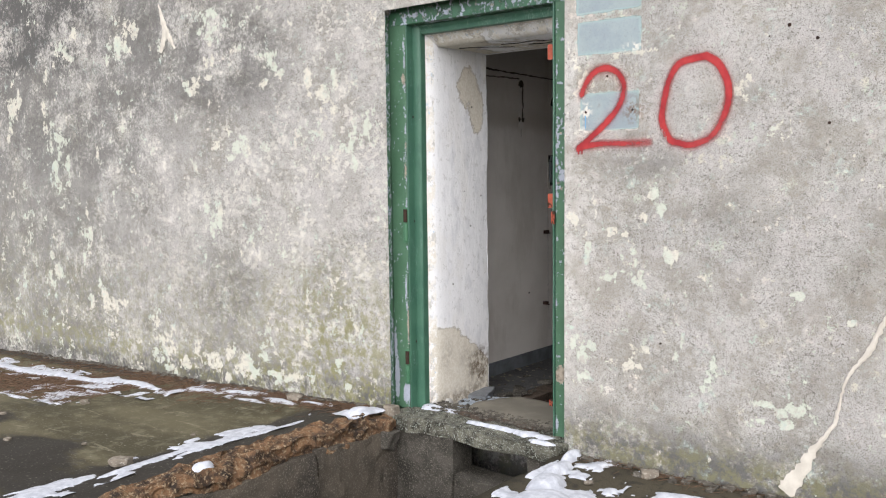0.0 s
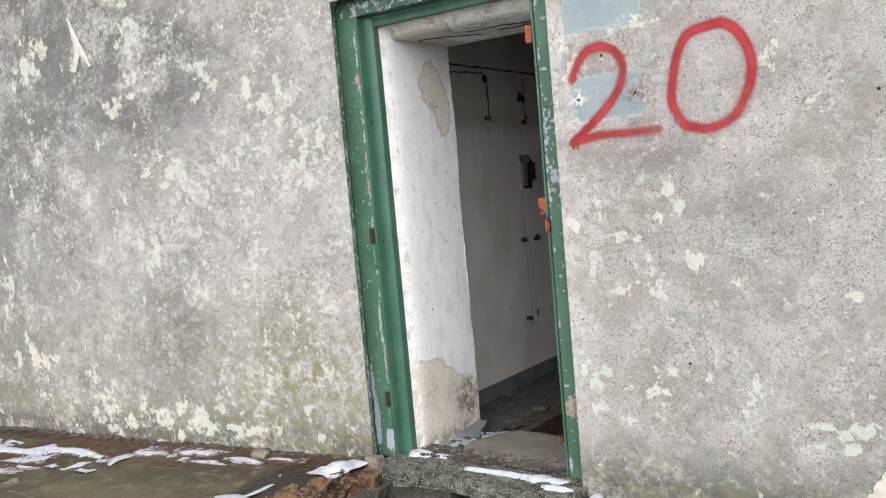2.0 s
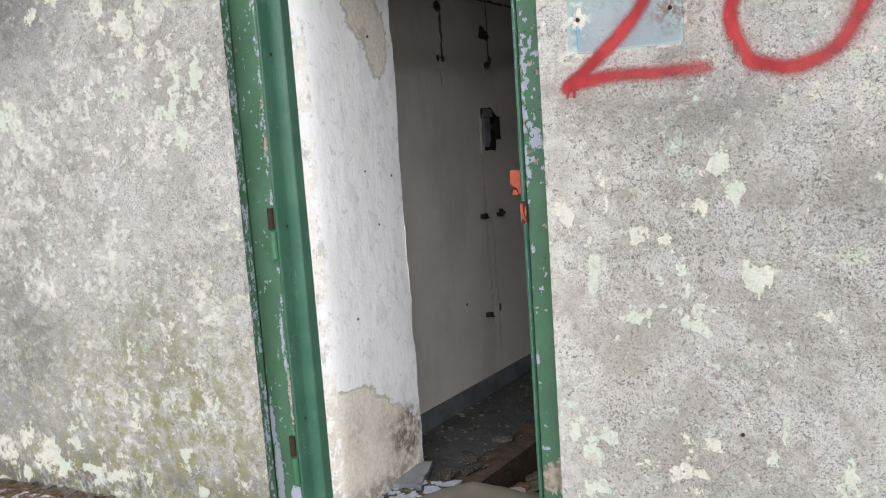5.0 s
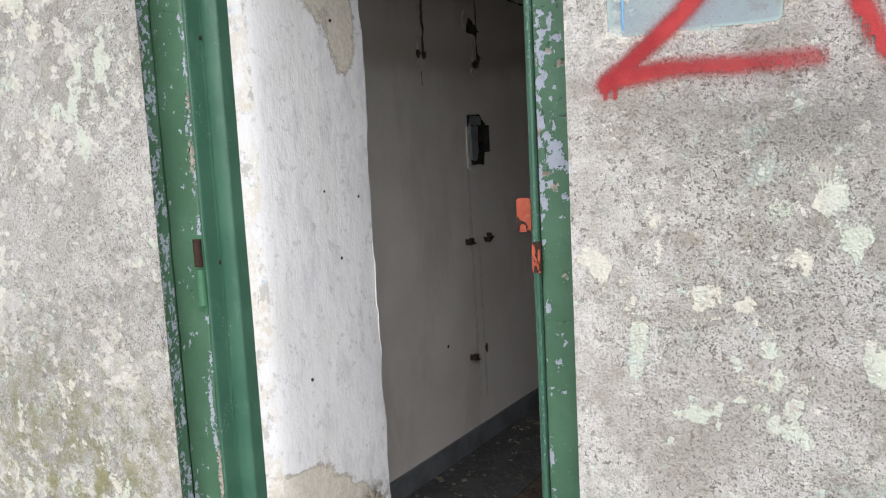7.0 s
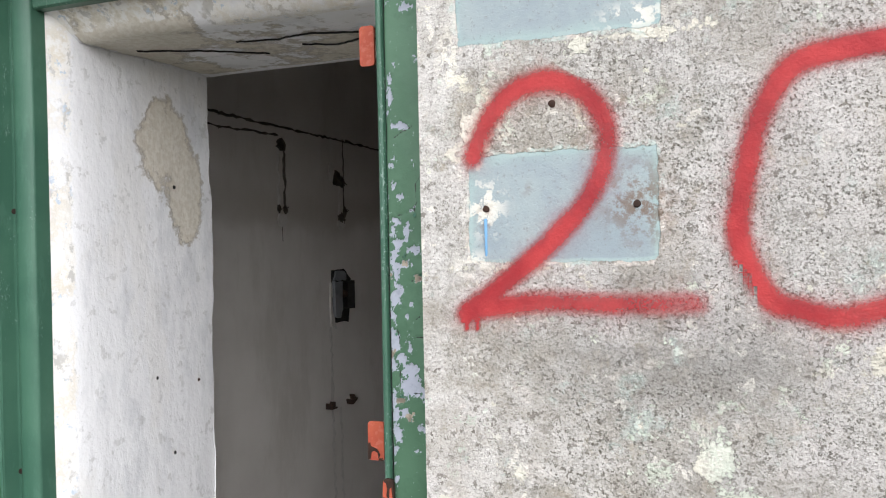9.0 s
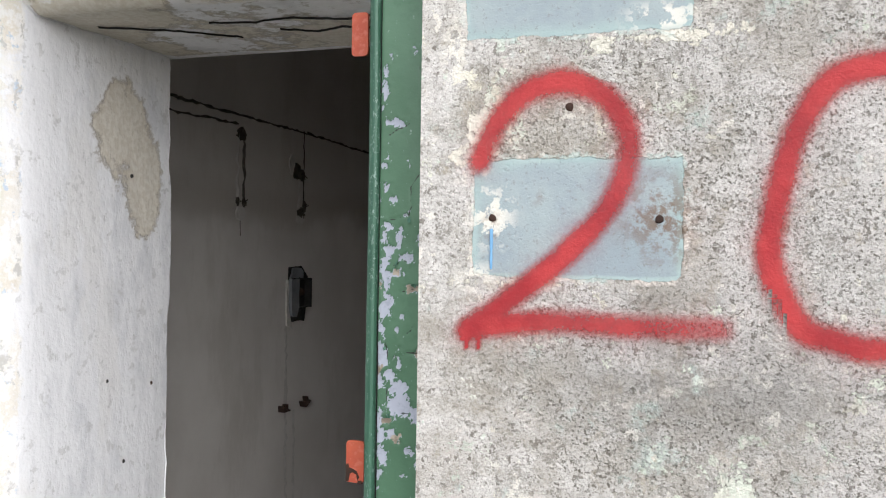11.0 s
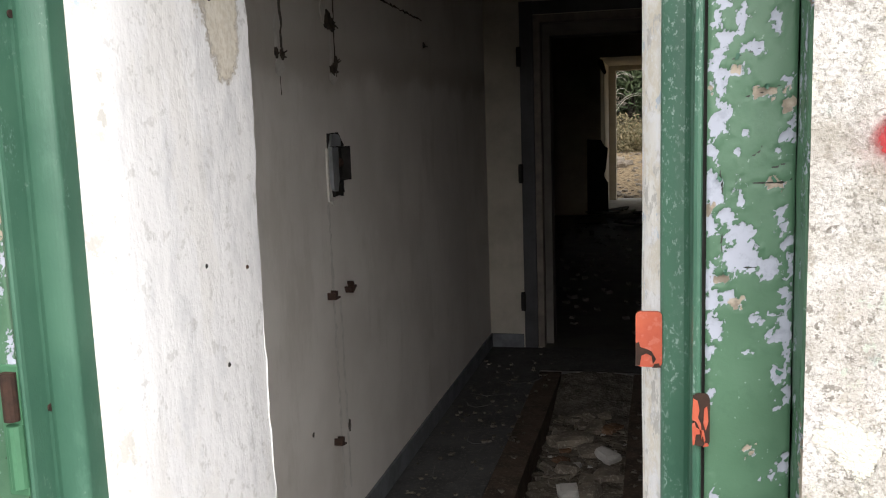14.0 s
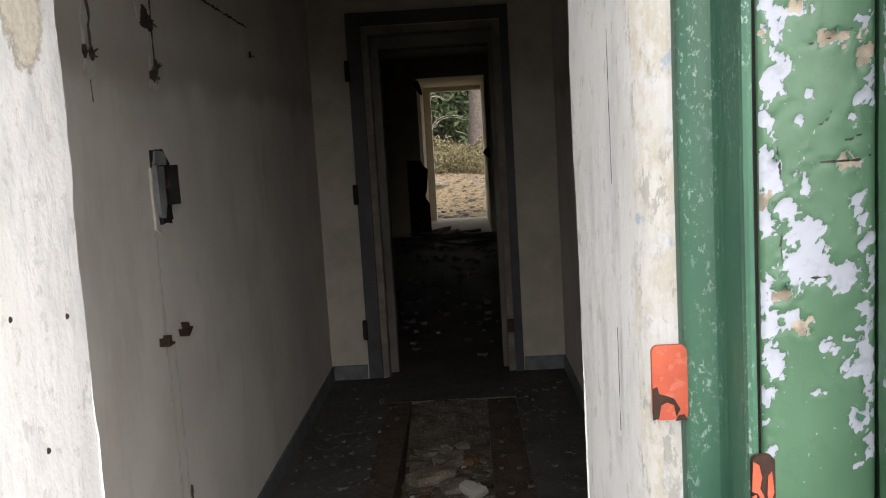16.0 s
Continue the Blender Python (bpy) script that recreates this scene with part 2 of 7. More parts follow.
    col = M.mix(M.op("MULTIPLY", rusty, 0.85), col, (0.17, 0.10, 0.06))
    rough_h = M.op("ADD", M.op("MULTIPLY", grit, M.op("ADD", M.op("MULTIPLY", speck, 0.35), 0.15)), M.op("ADD", M.op("MULTIPLY", fine, 0.7), M.op("MULTIPLY", mid, 1.0)))
    rough_h = M.op("ADD", rough_h, M.op("MULTIPLY", M.op("MAXIMUM", pale, M.op("MAXIMUM", sky_paint, M.op("MAXIMUM", flake_a, bits))), 0.25))
    rough_h = M.op("SUBTRACT", rough_h, M.op("MULTIPLY", M.op("MAXIMUM", pit, dots), M.op("MULTIPLY", speck, 0.28)))
    rough_h = M.op("MULTIPLY", rough_h, M.op("SUBTRACT", 1.0, M.op("MULTIPLY", sky_paint, 0.8)))
    M.bump(rough_h, 0.0066, 0.92)
    return M.done(col)


def simple(name, a, b, scale=8, rough=0.85, spec=0.3, c=None, fine=90, bump=0.002, strength=0.5, metal=0.0):
    M = Mat(name, rough, metal, spec)
    n1, n2 = M.noise(scale, 5, 0.62), M.noise(fine, 3, 0.65)
    col = M.mix(M.ramp(n1, 0.34, 0.66), a, b)
    if c is not None:
        col = M.mix(M.ramp(n2, 0.52, 0.66), col, c)
    M.bump(M.op("ADD", M.op("MULTIPLY", n1, 1.0), M.op("MULTIPLY", n2, 0.5)), bump, strength)
    return M.done(col)


def reveal_plaster():
    M = Mat("whitewashed_plaster", 0.8, spec=0.3)
    big, mid, fine = M.noise(2.2, 4), M.noise(13, 4, 0.6, M.scaled((1, 1, 0.45))), M.noise(80, 3)
    col = M.mix(M.ramp(big, 0.3, 0.7), (0.88, 0.88, 0.885), (0.84, 0.84, 0.845))
    col = M.mix(M.op("MULTIPLY", M.ramp(mid, 0.5, 0.7), 0.5), col, (0.62, 0.63, 0.65))
    col = M.mix(M.op("MULTIPLY", M.ramp(M.noise(5, 6, 0.65, M.scaled((1, 1, 0.5))), 0.5, 0.6), 0.22), col, (0.74, 0.71, 0.65))
    col = M.mix(M.op("MULTIPLY", M.ramp(M.noise(26, 7, 0.7), 0.58, 0.62), 0.5), col, (0.56, 0.555, 0.54))
    edge = M.op("ADD", M.op("MULTIPLY", M.noise(15, 7, 0.72), 1.1), -0.55)
    bare = M.ramp(M.op("ADD", M.attr("bare"), edge), 0.47, 0.53)
    col = M.mix(bare, col, M.mix(M.ramp(fine, 0.4, 0.6), (0.65, 0.60, 0.505), (0.72, 0.68, 0.595)))
    rim = M.op("ADD", M.attr("bare"), edge)
    rim = M.op("MULTIPLY", M.ramp(rim, 0.40, 0.48), M.ramp(rim, 0.58, 0.50))
    col = M.mix(M.op("MULTIPLY", rim, 0.6), col, (0.36, 0.31, 0.24))
    corner = M.ramp(M.op("ADD", M.attr("worn"), edge), 0.42, 0.55)
    col = M.mix(corner, col, M.mix(M.ramp(M.noise(19, 6, 0.7), 0.60, 0.63), M.mix(M.ramp(M.noise(23, 7, 0.72, M.scaled((1, 1, 0.6))), 0.55, 0.58), M.mix(M.ramp(M.noise(30, 6, 0.7), 0.42, 0.58), (0.74, 0.69, 0.59), (0.85, 0.835, 0.80)), (0.58, 0.565, 0.53)), (0.56, 0.63, 0.70)))
    dirt = M.op("MULTIPLY", M.attr("dirt"), M.ramp(M.noise(22, 5, 0.7), 0.36, 0.6))
    col = M.mix(dirt, col, (0.12, 0.082, 0.05))
    M.bump(M.op("ADD", M.op("MULTIPLY", mid, 1.8), M.op("ADD", M.op("ADD", M.op("MULTIPLY", fine, 0.4), M.op("MULTIPLY", M.noise(20, 5, 0.6, M.scaled((1, 1, 0.6))), 0.5)), M.op("MULTIPLY", bare, -0.5))), 0.006, 0.6)
    return M.done(col)


def green_paint(name, chips, tone=(0.058, 0.155, 0.09)):
    """Old glossy green paint, flaked down to a lilac-white primer and grey metal."""
    M = Mat(name, 0.42, spec=0.5)
    scales = M.n("TexVoronoi", Vector=M.pos, Scale=75.0)
    cell = M.n("SeparateColor", Color=scales.outputs["Color"]).outputs[0]
    flake = M.op("ADD", M.op("MULTIPLY", M.noise(26, 9, 0.66, M.scaled((1, 1, 0.75))), 0.93), M.op("MULTIPLY", cell, 0.07))
    mid, fine = M.noise(6, 3), M.noise(120, 3, 0.6)
    chip = M.ramp(M.op("ADD", flake, M.attr("chip")), 0.62 + chips, 0.632 + chips)
    rim = M.ramp(M.op("ADD", flake, M.attr("chip")), 0.585 + chips, 0.62 + chips)
    col = M.mix(M.ramp(mid, 0.35, 0.65), tone, (tone[0] * 1.25, tone[1] * 1.2, tone[2] * 1.25))
    col = M.mix(M.op("MULTIPLY", M.ramp(fine, 0.6, 0.7), 0.45), col, (0.15, 0.26, 0.19))
    col = M.mix(M.op("MULTIPLY", M.ramp(M.noise(3.5, 5, 0.65, M.scaled((1, 1, 0.3))), 0.5, 0.66), 0.45), col, (0.035, 0.075, 0.05))
    under = M.mix(M.ramp(M.noise(34, 3), 0.56, 0.66), (0.50, 0.54, 0.64), (0.46, 0.43, 0.37))
    crack = M.op("MULTIPLY", M.ramp(M.op("ADD", flake, M.attr("chip")), 0.6155 + chips, 0.619 + chips), M.ramp(M.noise(19, 3), 0.46, 0.56))
    col = M.mix(M.op("MULTIPLY", crack, 0.55), col, (0.015, 0.035, 0.022))
    col = M.mix(chip, col, under)
    M.bump(M.op("ADD", M.op("MULTIPLY", rim, 0.6), M.op("ADD", M.op("MULTIPLY", chip, -1.4), M.op("ADD", M.op("MULTIPLY", fine, 0.12), M.op("MULTIPLY", mid, 0.8)))), 0.003, 0.9)
    return M.done(col, M.ramp(chip, 0, 1, 0.40, 0.85))


def board_paint():
    """Thick green gloss, cracked and flaked down to lilac primer and bare tan wood."""
    M = Mat("flaking_board_paint", 0.45, spec=0.45)
    fine, mid, grit = M.noise(240, 3, 0.6), M.noise(7, 3), M.noise(38, 5, 0.65)
    field = M.op("ADD", M.attr("chip"), M.op("MULTIPLY", M.op("ADD", M.noise(150, 6, 0.72), -0.5), 1.25))
    chip = M.ramp(field, 0.48, 0.52)
    col = M.mix(M.ramp(mid, 0.36, 0.64), (0.066, 0.146, 0.086), (0.082, 0.175, 0.106))
    col = M.mix(M.op("MULTIPLY", M.ramp(grit, 0.52, 0.66), 0.35), col, (0.055, 0.125, 0.075))
    col = M.mix(M.op("MULTIPLY", M.ramp(M.noise(95, 4, 0.7), 0.66, 0.70), 0.7), col, (0.30, 0.40, 0.36))
    under = M.mix(M.ramp(M.noise(70, 4, 0.7), 0.5, 0.7), (0.38, 0.405, 0.475), (0.31, 0.335, 0.395))
    under = M.mix(M.ramp(M.op("ADD", M.attr("wood"), M.op("MULTIPLY", M.op("ADD", fine, -0.5), 0.3)), 0.46, 0.54), under, M.mix(M.ramp(grit, 0.4, 0.62), (0.40, 0.345, 0.275), (0.22, 0.185, 0.145)))
    col = M.mix(chip, col, under)
    col = M.mix(M.ramp(M.op("ADD", M.attr("crack"), M.op("MULTIPLY", M.op("ADD", M.noise(60, 3), -0.5), 0.7)), 0.62, 0.72), col, (0.022, 0.024, 0.02))
    M.bump(M.op("ADD", M.op("MULTIPLY", chip, -0.9), M.op("ADD", M.op("MULTIPLY", grit, 0.5), M.op("MULTIPLY", fine, 0.12))), 0.002, 0.7)
    return M.done(col, M.ramp(chip, 0, 1, 0.42, 0.85))


def scuffed_green():
    """Blue-green gloss on the rebate and bead, worn to pale scuffs along its round."""
    M = Mat("scuffed_green_gloss", 0.38, spec=0.45)
    long = M.noise(30, 6, 0.7, M.scaled((1, 1, 0.4)))
    fine, mid = M.noise(210, 4, 0.7, M.scaled((1, 1, 0.6))), M.noise(5, 4, 0.6)
    col = M.mix(M.ramp(mid, 0.35, 0.65), (0.043, 0.122, 0.08), (0.06, 0.152, 0.10))
    col = M.mix(M.op("MULTIPLY", M.ramp(long, 0.54, 0.66), 0.4), col, (0.085, 0.19, 0.135))
    scuff = M.op("MULTIPLY", M.ramp(fine, 0.54, 0.63), M.ramp(M.op("ADD", M.noise(16, 5, 0.7, M.scaled((1, 1, 0.35))), M.attr("chip")), 0.47, 0.60))
    col = M.mix(M.op("MULTIPLY", scuff, 0.65), col, (0.36, 0.47, 0.43))
    M.bump(M.op("ADD", M.op("MULTIPLY", long, 0.6), M.op("MULTIPLY", fine, 0.25)), 0.002, 0.6)
    return M.done(col, M.ramp(scuff, 0, 1, 0.4, 0.75))


def spray_paint():
    M = Mat("red_spray_paint", 0.6, spec=0.35)
    fine, grit, mid = M.noise(120, 3, 0.7), M.noise(260, 2, 0.6), M.noise(14, 4)
    col = M.mix(M.ramp(mid, 0.35, 0.65), (0.34, 0.018, 0.024), (0.47, 0.04, 0.042))
    cover = M.op("ADD", M.attr("cover"), M.op("ADD", M.op("MULTIPLY", M.op("ADD", fine, -0.5), 0.2), M.op("ADD", M.op("MULTIPLY", M.op("ADD", grit, -0.5), 0.34), M.op("MULTIPLY", M.op("ADD", mid, -0.5), 0.2))))
    M.put(M.b.inputs["Alpha"], M.ramp(cover, 0.04, 0.96, 0.0, 0.95))
    M.bump(M.op("ADD", M.op("MULTIPLY", grit, 0.4), M.op("MULTIPLY", fine, 0.6)), 0.004, 0.5)
    return M.done(col)


def ground_mat():
    M = Mat("ground_soil", 0.95, spec=0.2)
    n1, n2, n3 = M.noise(1.1, 5), M.noise(14, 5, 0.65), M.noise(90, 3)
    col = M.mix(M.ramp(n1, 0.35, 0.65), (0.045, 0.04, 0.028), (0.075, 0.065, 0.045))
    col = M.mix(M.ramp(n2, 0.5, 0.64), col, (0.04, 0.036, 0.028))
    sandy = M.mix(M.ramp(n2, 0.42, 0.62), (0.30, 0.23, 0.14), (0.10, 0.07, 0.04))
    col = M.mix(M.attr("sand"), col, sandy)
    # Pale snow added to the unseen foreground as a bounce surface.
    snow = M.ramp(M.op("ADD", M.attr("snow"), M.op("MULTIPLY", n1, 0.6)), 0.62, 0.68)
    col = M.mix(snow, col, (0.78, 0.80, 0.84))
    M.bump(M.op("ADD", n2, M.op("MULTIPLY", n3, 0.4)), 0.02, 0.7)
    return M.done(col)


def wet_concrete():
    M = Mat("wet_mossy_concrete", 0.6, spec=0.28)
    big, mid, fine = M.noise(1.6, 5, 0.6, M.scaled((0.6, 1.5, 1))), M.noise(11, 5, 0.65), M.noise(80, 3)
    col = M.mix(M.ramp(big, 0.4, 0.6), (0.062, 0.054, 0.03), (0.115, 0.10, 0.058))
    col = M.mix(M.op("MULTIPLY", M.ramp(mid, 0.5, 0.66), 0.6), col, (0.17, 0.153, 0.10))
    scuff = M.ramp(M.noise(9, 6, 0.7, M.scaled((0.35, 2.2, 1))), 0.6, 0.66)
    col = M.mix(M.op("MULTIPLY", scuff, 0.4), col, (0.30, 0.27, 0.19))
    damp = M.ramp(M.op("ADD", M.attr("damp"), M.op("MULTIPLY", M.noise(2.3, 7, 0.65, M.scaled((0.55, 1.3, 1))), 0.75)), 0.5, 0.6)
    col = M.mix(damp, col, (0.026, 0.022, 0.017))
    col = M.mix(M.op("MULTIPLY", M.ramp(fine, 0.6, 0.72), 0.6), col, (0.30, 0.28, 0.23))
    M.bump(M.op("ADD", mid, M.op("MULTIPLY", fine, 0.3)), 0.006, 0.5)
    return M.done(col, M.ramp(damp, 0, 1, 0.8, 0.58))


def leaf_mat(name, a, b):
    M = Mat(name, 0.7, spec=0.3)
    return M.done(M.mix(M.island, a, b))


def inner_plaster():
    """Dingy off-white wall paint; an older brownish coat above shoulder height, with drips and stains."""
    M = Mat("dingy_interior_plaster", 0.9, spec=0.2)
    n1, n2, n3 = M.noise(2.5, 5), M.noise(28, 5, 0.65), M.noise(5, 6, 0.7, M.scaled((1, 1, 0.3)))
    z = M.n("SeparateXYZ", Vector=M.pos).outputs[2]
    col = M.mix(M.ramp(n1, 0.35, 0.65), (0.69, 0.66, 0.625), (0.61, 0.58, 0.545))
    line = M.op("ADD", z, M.op("MULTIPLY", M.op("ADD", n1, -0.5), 0.25))
    band = M.op("MULTIPLY", M.ramp(line, 1.50, 1.60), M.ramp(line, 1.74, 1.61))
    col = M.mix(M.op("MULTIPLY", M.ramp(line, 1.48, 1.72), 0.2), col, (0.40, 0.375, 0.33))
    col = M.mix(M.op("MULTIPLY", band, 0.35), col, (0.27, 0.24, 0.195))
    col = M.mix(M.op("MULTIPLY", M.ramp(n3, 0.52, 0.68), 0.25), col, (0.38, 0.35, 0.30))
    M.bump(M.op("ADD", n1, M.op("MULTIPLY", n2, 0.3)), 0.004, 0.45)
    return M.done(col)


RENDER = wall_plaster()
REVEAL = reveal_plaster()
GREEN = green_paint("green_frame_paint", 0.0)
BOARD = board_paint()
GREEN_DARK = scuffed_green()
RED = spray_paint()
SOIL = ground_mat()
TERRACE = wet_concrete()
INNER = inner_plaster()
# Cream plaster twice: lightened for the daylit doorway, darkened for the corridor's shade.
CREAM_LIT = simple("cream_plaster_lit", (0.66, 0.605, 0.49), (0.58, 0.525, 0.42), 4, 0.9, 0.2, None, 40, 0.004, 0.4)
CREAM_SHADED = simple("cream_plaster_shaded", (0.50, 0.465, 0.40), (0.40, 0.37, 0.315), 4, 0.9, 0.2, None, 40, 0.004, 0.4)
CEIL = simple("stained_ceiling_plaster", (0.46, 0.44, 0.40), (0.34, 0.32, 0.28), 2.5, 0.9, 0.2)
SCREED = simple("grey_floor_screed", (0.095, 0.096, 0.097), (0.06, 0.06, 0.06), 5, 0.8, 0.25, (0.12, 0.118, 0.11), 60, 0.004, 0.6)
DARKFLOOR = simple("dirty_dark_floor", (0.10, 0.095, 0.085), (0.06, 0.056, 0.05), 4, 0.7, 0.3, None, 30, 0.006, 0.6)
# The unlit room's darkness is put into this colour.
SHADE_DARK = simple("shade_dark_surface", (0.19, 0.178, 0.16), (0.12, 0.113, 0.10), 2.5, 0.9, 0.2)
SKIRT = simple("blue_grey_skirting_paint", (0.16, 0.175, 0.19), (0.10, 0.108, 0.118), 9, 0.6, 0.4)
FRAME2 = simple("dark_blue_grey_frame_paint", (0.055, 0.056, 0.062), (0.035, 0.036, 0.04), 7, 0.55, 0.4)
FRAME2_PALE = simple("worn_cream_frame_paint", (0.22, 0.19, 0.16), (0.13, 0.115, 0.10), 8, 0.7, 0.3)
TIMBER = simple("brown_timber", (0.105, 0.078, 0.06), (0.06, 0.047, 0.038), 9, 0.9, 0.2, (0.13, 0.105, 0.082), 60, 0.004, 0.7)
ROTTEN = simple("rotten_orange_timber", (0.20, 0.115, 0.062), (0.035, 0.027, 0.022), 17, 0.9, 0.2, (0.30, 0.225, 0.145), 60, 0.02, 1.0)
CONCRETE = simple("old_step_concrete", (0.10, 0.092, 0.078), (0.04, 0.037, 0.031), 7, 0.92, 0.2, (0.17, 0.155, 0.13), 120, 0.012, 0.9)
SILLMAT = simple("mossy_sill_concrete", (0.155, 0.15, 0.118), (0.038, 0.036, 0.028), 21, 0.9, 0.2, (0.33, 0.35, 0.31), 130, 0.012, 0.9)
MORTAR = simple("smooth_mortar", (0.21, 0.192, 0.155), (0.15, 0.138, 0.112), 5, 0.8, 0.3)
# Concrete lightened to carry the daylight on the far doorway floor.
FLOOR_LIT = simple("daylit_concrete", (0.46, 0.43, 0.36), (0.36, 0.335, 0.28), 5, 0.85, 0.3)
SNOW = simple("snow", (0.60, 0.62, 0.67), (0.42, 0.44, 0.49), 26, 0.6, 0.4, None, 120, 0.004, 0.5)
STONE = simple("broken_stone", (0.25, 0.215, 0.17), (0.15, 0.13, 0.105), 9, 0.9, 0.25, (0.33, 0.30, 0.255), 70, 0.006, 0.7)
BRICKISH = simple("broken_brick", (0.20, 0.115, 0.07), (0.12, 0.075, 0.05), 12, 0.9, 0.2, (0.30, 0.22, 0.16), 60, 0.006, 0.7)
CHALK = simple("white_plaster_lump", (0.55, 0.54, 0.51), (0.42, 0.41, 0.38), 10, 0.85, 0.2)
CRUMB = simple("rubble_dust", (0.13, 0.118, 0.098), (0.07, 0.063, 0.053), 12, 0.95, 0.15, (0.20, 0.185, 0.16), 60, 0.012, 0.9)
ORANGE = simple("orange_primer_steel", (0.47, 0.10, 0.05), (0.40, 0.075, 0.04), 25, 0.6, 0.4, (0.48, 0.13, 0.085), 90, 0.001, 0.5)
PAINTSCALE = simple("pale_blue_paint_scale", (0.42, 0.47, 0.52), (0.30, 0.34, 0.38), 20, 0.7, 0.3)
RUST = simple("rusty_steel", (0.065, 0.036, 0.026), (0.04, 0.026, 0.021), 60, 0.85, 0.3, None, 200, 0.001, 0.6, 0.3)
BLACK = simple("burnt_black", (0.03, 0.028, 0.026), (0.018, 0.017, 0.016), 20, 0.9, 0.2)
STEEL = simple("grey_painted_steel", (0.22, 0.235, 0.25), (0.15, 0.16, 0.17), 14, 0.5, 0.5)
BARK = simple("pine_bark", (0.13, 0.108, 0.094), (0.065, 0.055, 0.05), 14, 0.95, 0.15, (0.18, 0.155, 0.135), 40, 0.03, 0.9)
TWIG = simple("pale_dead_twig", (0.42, 0.40, 0.35), (0.30, 0.28, 0.24), 10, 0.9, 0.2)
PINE = leaf_mat("pine_green", (0.035, 0.058, 0.025), (0.10, 0.13, 0.065))
SCRUB = leaf_mat("dry_scrub_green", (0.10, 0.10, 0.05), (0.26, 0.21, 0.12))
NEEDLES = leaf_mat("brown_pine_needles", (0.06, 0.034, 0.02), (0.13, 0.078, 0.045))
ROOFMAT = simple("roof_screed", (0.22, 0.21, 0.19), (0.16, 0.155, 0.14), 2)

# ---- plan (metres) ----
WY, WB = 3.505, 4.20            # front wall, outer and inner face
OL, OR, OT = -3.208, -2.103, 2.11  # recess in the render for the door frame
RL, RR, RT = -3.045, -2.272, 1.93  # whitewashed reveal
CL, CR, CE = -3.32, -1.88, 8.13  # corridor sides and end
FZ, CZ = -0.088, 2.62            # floor, ceiling
FAR_IN, FAR_OUT = 16.35, 18.8    # deep doorway at the far side
BX0, BX1, BY1 = -13.0, 7.0, 18.95


def blob_mask(X, Z, blobs):
    out = np.zeros_like(X)
    for x, z, a, b in blobs:
        a, b = a * 0.8, b * 0.8
        out = np.maximum(out, 1.0 - 0.5 * (((X - x) / a) ** 2 + ((Z - z) / b) ** 2) ** 0.75)
    return np.clip(out, 0, 1)


# pale paint remains on the render: x, z, half width, half height
PALE_L = ((-4.72, 2.27, 0.15, 0.08), (-4.74, 2.13, 0.07, 0.12), (-4.13, 1.9, 0.10, 0.09), (-3.70, 1.70, 0.09, 0.15), (-4.87, 1.86, 0.12, 0.07), (-4.45, 1.43, 0.16, 0.1),
          (-4.74, 0.92, 0.08, 0.16), (-5.34, 0.07, 0.21, 0.15), (-4.78, 0.02, 0.15, 0.12), (-4.47, 0.05, 0.12, 0.1), (-6.09, 0.3, 0.2, 0.12), (-6.79, 0.52, 0.11, 0.12))
PALE_M = ((-6.34, 0.74, 0.07, 0.15), (-7.46, 1.79, 0.12, 0.17), (-6.69, 1.49, 0.09, 0.25), (-5.79, 2.18, 0.2, 0.14), (-6.89, 1.76, 0.08, 0.2), (-6.58, 2.22, 0.15, 0.1),
          (-3.48, 1.42, 0.05, 0.1), (-3.36, 1.52, 0.05, 0.1), (-3.6, 0.1, 0.1, 0.06), (-4.1, 0.0, 0.12, 0.05))
PALE_R = ((-1.658, 1.124, 0.049, 0.065), (-1.858, 0.98, 0.042, 0.03), (-1.866, 0.771, 0.032, 0.031), (-1.778, 0.821, 0.045, 0.046), (-1.716, 0.778, 0.037, 0.054), (-1.598, 0.885, 0.035, 0.046),
          (-1.427, 0.795, 0.034, 0.028), (-2.007, 0.402, 0.06, 0.068), (-1.752, 0.457, 0.055, 0.05), (-1.546, 0.41, 0.03, 0.08), (-1.397, 0.376, 0.045, 0.06), (-1.857, 0.396, 0.023, 0.02))
PALE_S = ((-1.913, 0.69, 0.024, 0.029), (-1.829, 1.33, 0.018, 0.024), (-1.983, 0.91, 0.025, 0.048), (-2.045, 1.021, 0.036, 0.04), (-1.459, 0.298, 0.016, 0.018), (-1.703, 1.06, 0.017, 0.014),
          (-0.905, 0.633, 0.04, 0.054), (-1.022, 0.306, 0.10, 0.07), (-1.175, 0.234, 0.067, 0.03), (-1.292, 1.575, 0.034, 0.045), (-1.155, 1.391, 0.043, 0.033), (-1.075, 0.716, 0.035, 0.05),
          (-0.783, 1.181, 0.03, 0.041), (-2.0, 1.62, 0.03, 0.06), (-2.0, 1.425, 0.05, 0.02), (-1.90, 1.42, 0.07, 0.016), (-2.0, 1.535, 0.022, 0.04), (-1.8, 1.755, 0.1, 0.016))


def cluster(blobs, seed):
    """Breaks each patch into a core and a few smaller islands round it."""
    rr, out = random.Random(seed), []
    for x, z, a, b in blobs:
        out.append((x, z, a * 0.85, b * 0.85))
        for k in range(4):
            q = rr.uniform(0, 6.28)
            out.append((x + math.cos(q) * a * rr.uniform(0.7, 1.6), z + math.sin(q) * b * rr.uniform(0.7, 1.6), a * rr.uniform(0.3, 0.6), b * rr.uniform(0.3, 0.6)))
    return tuple(out)


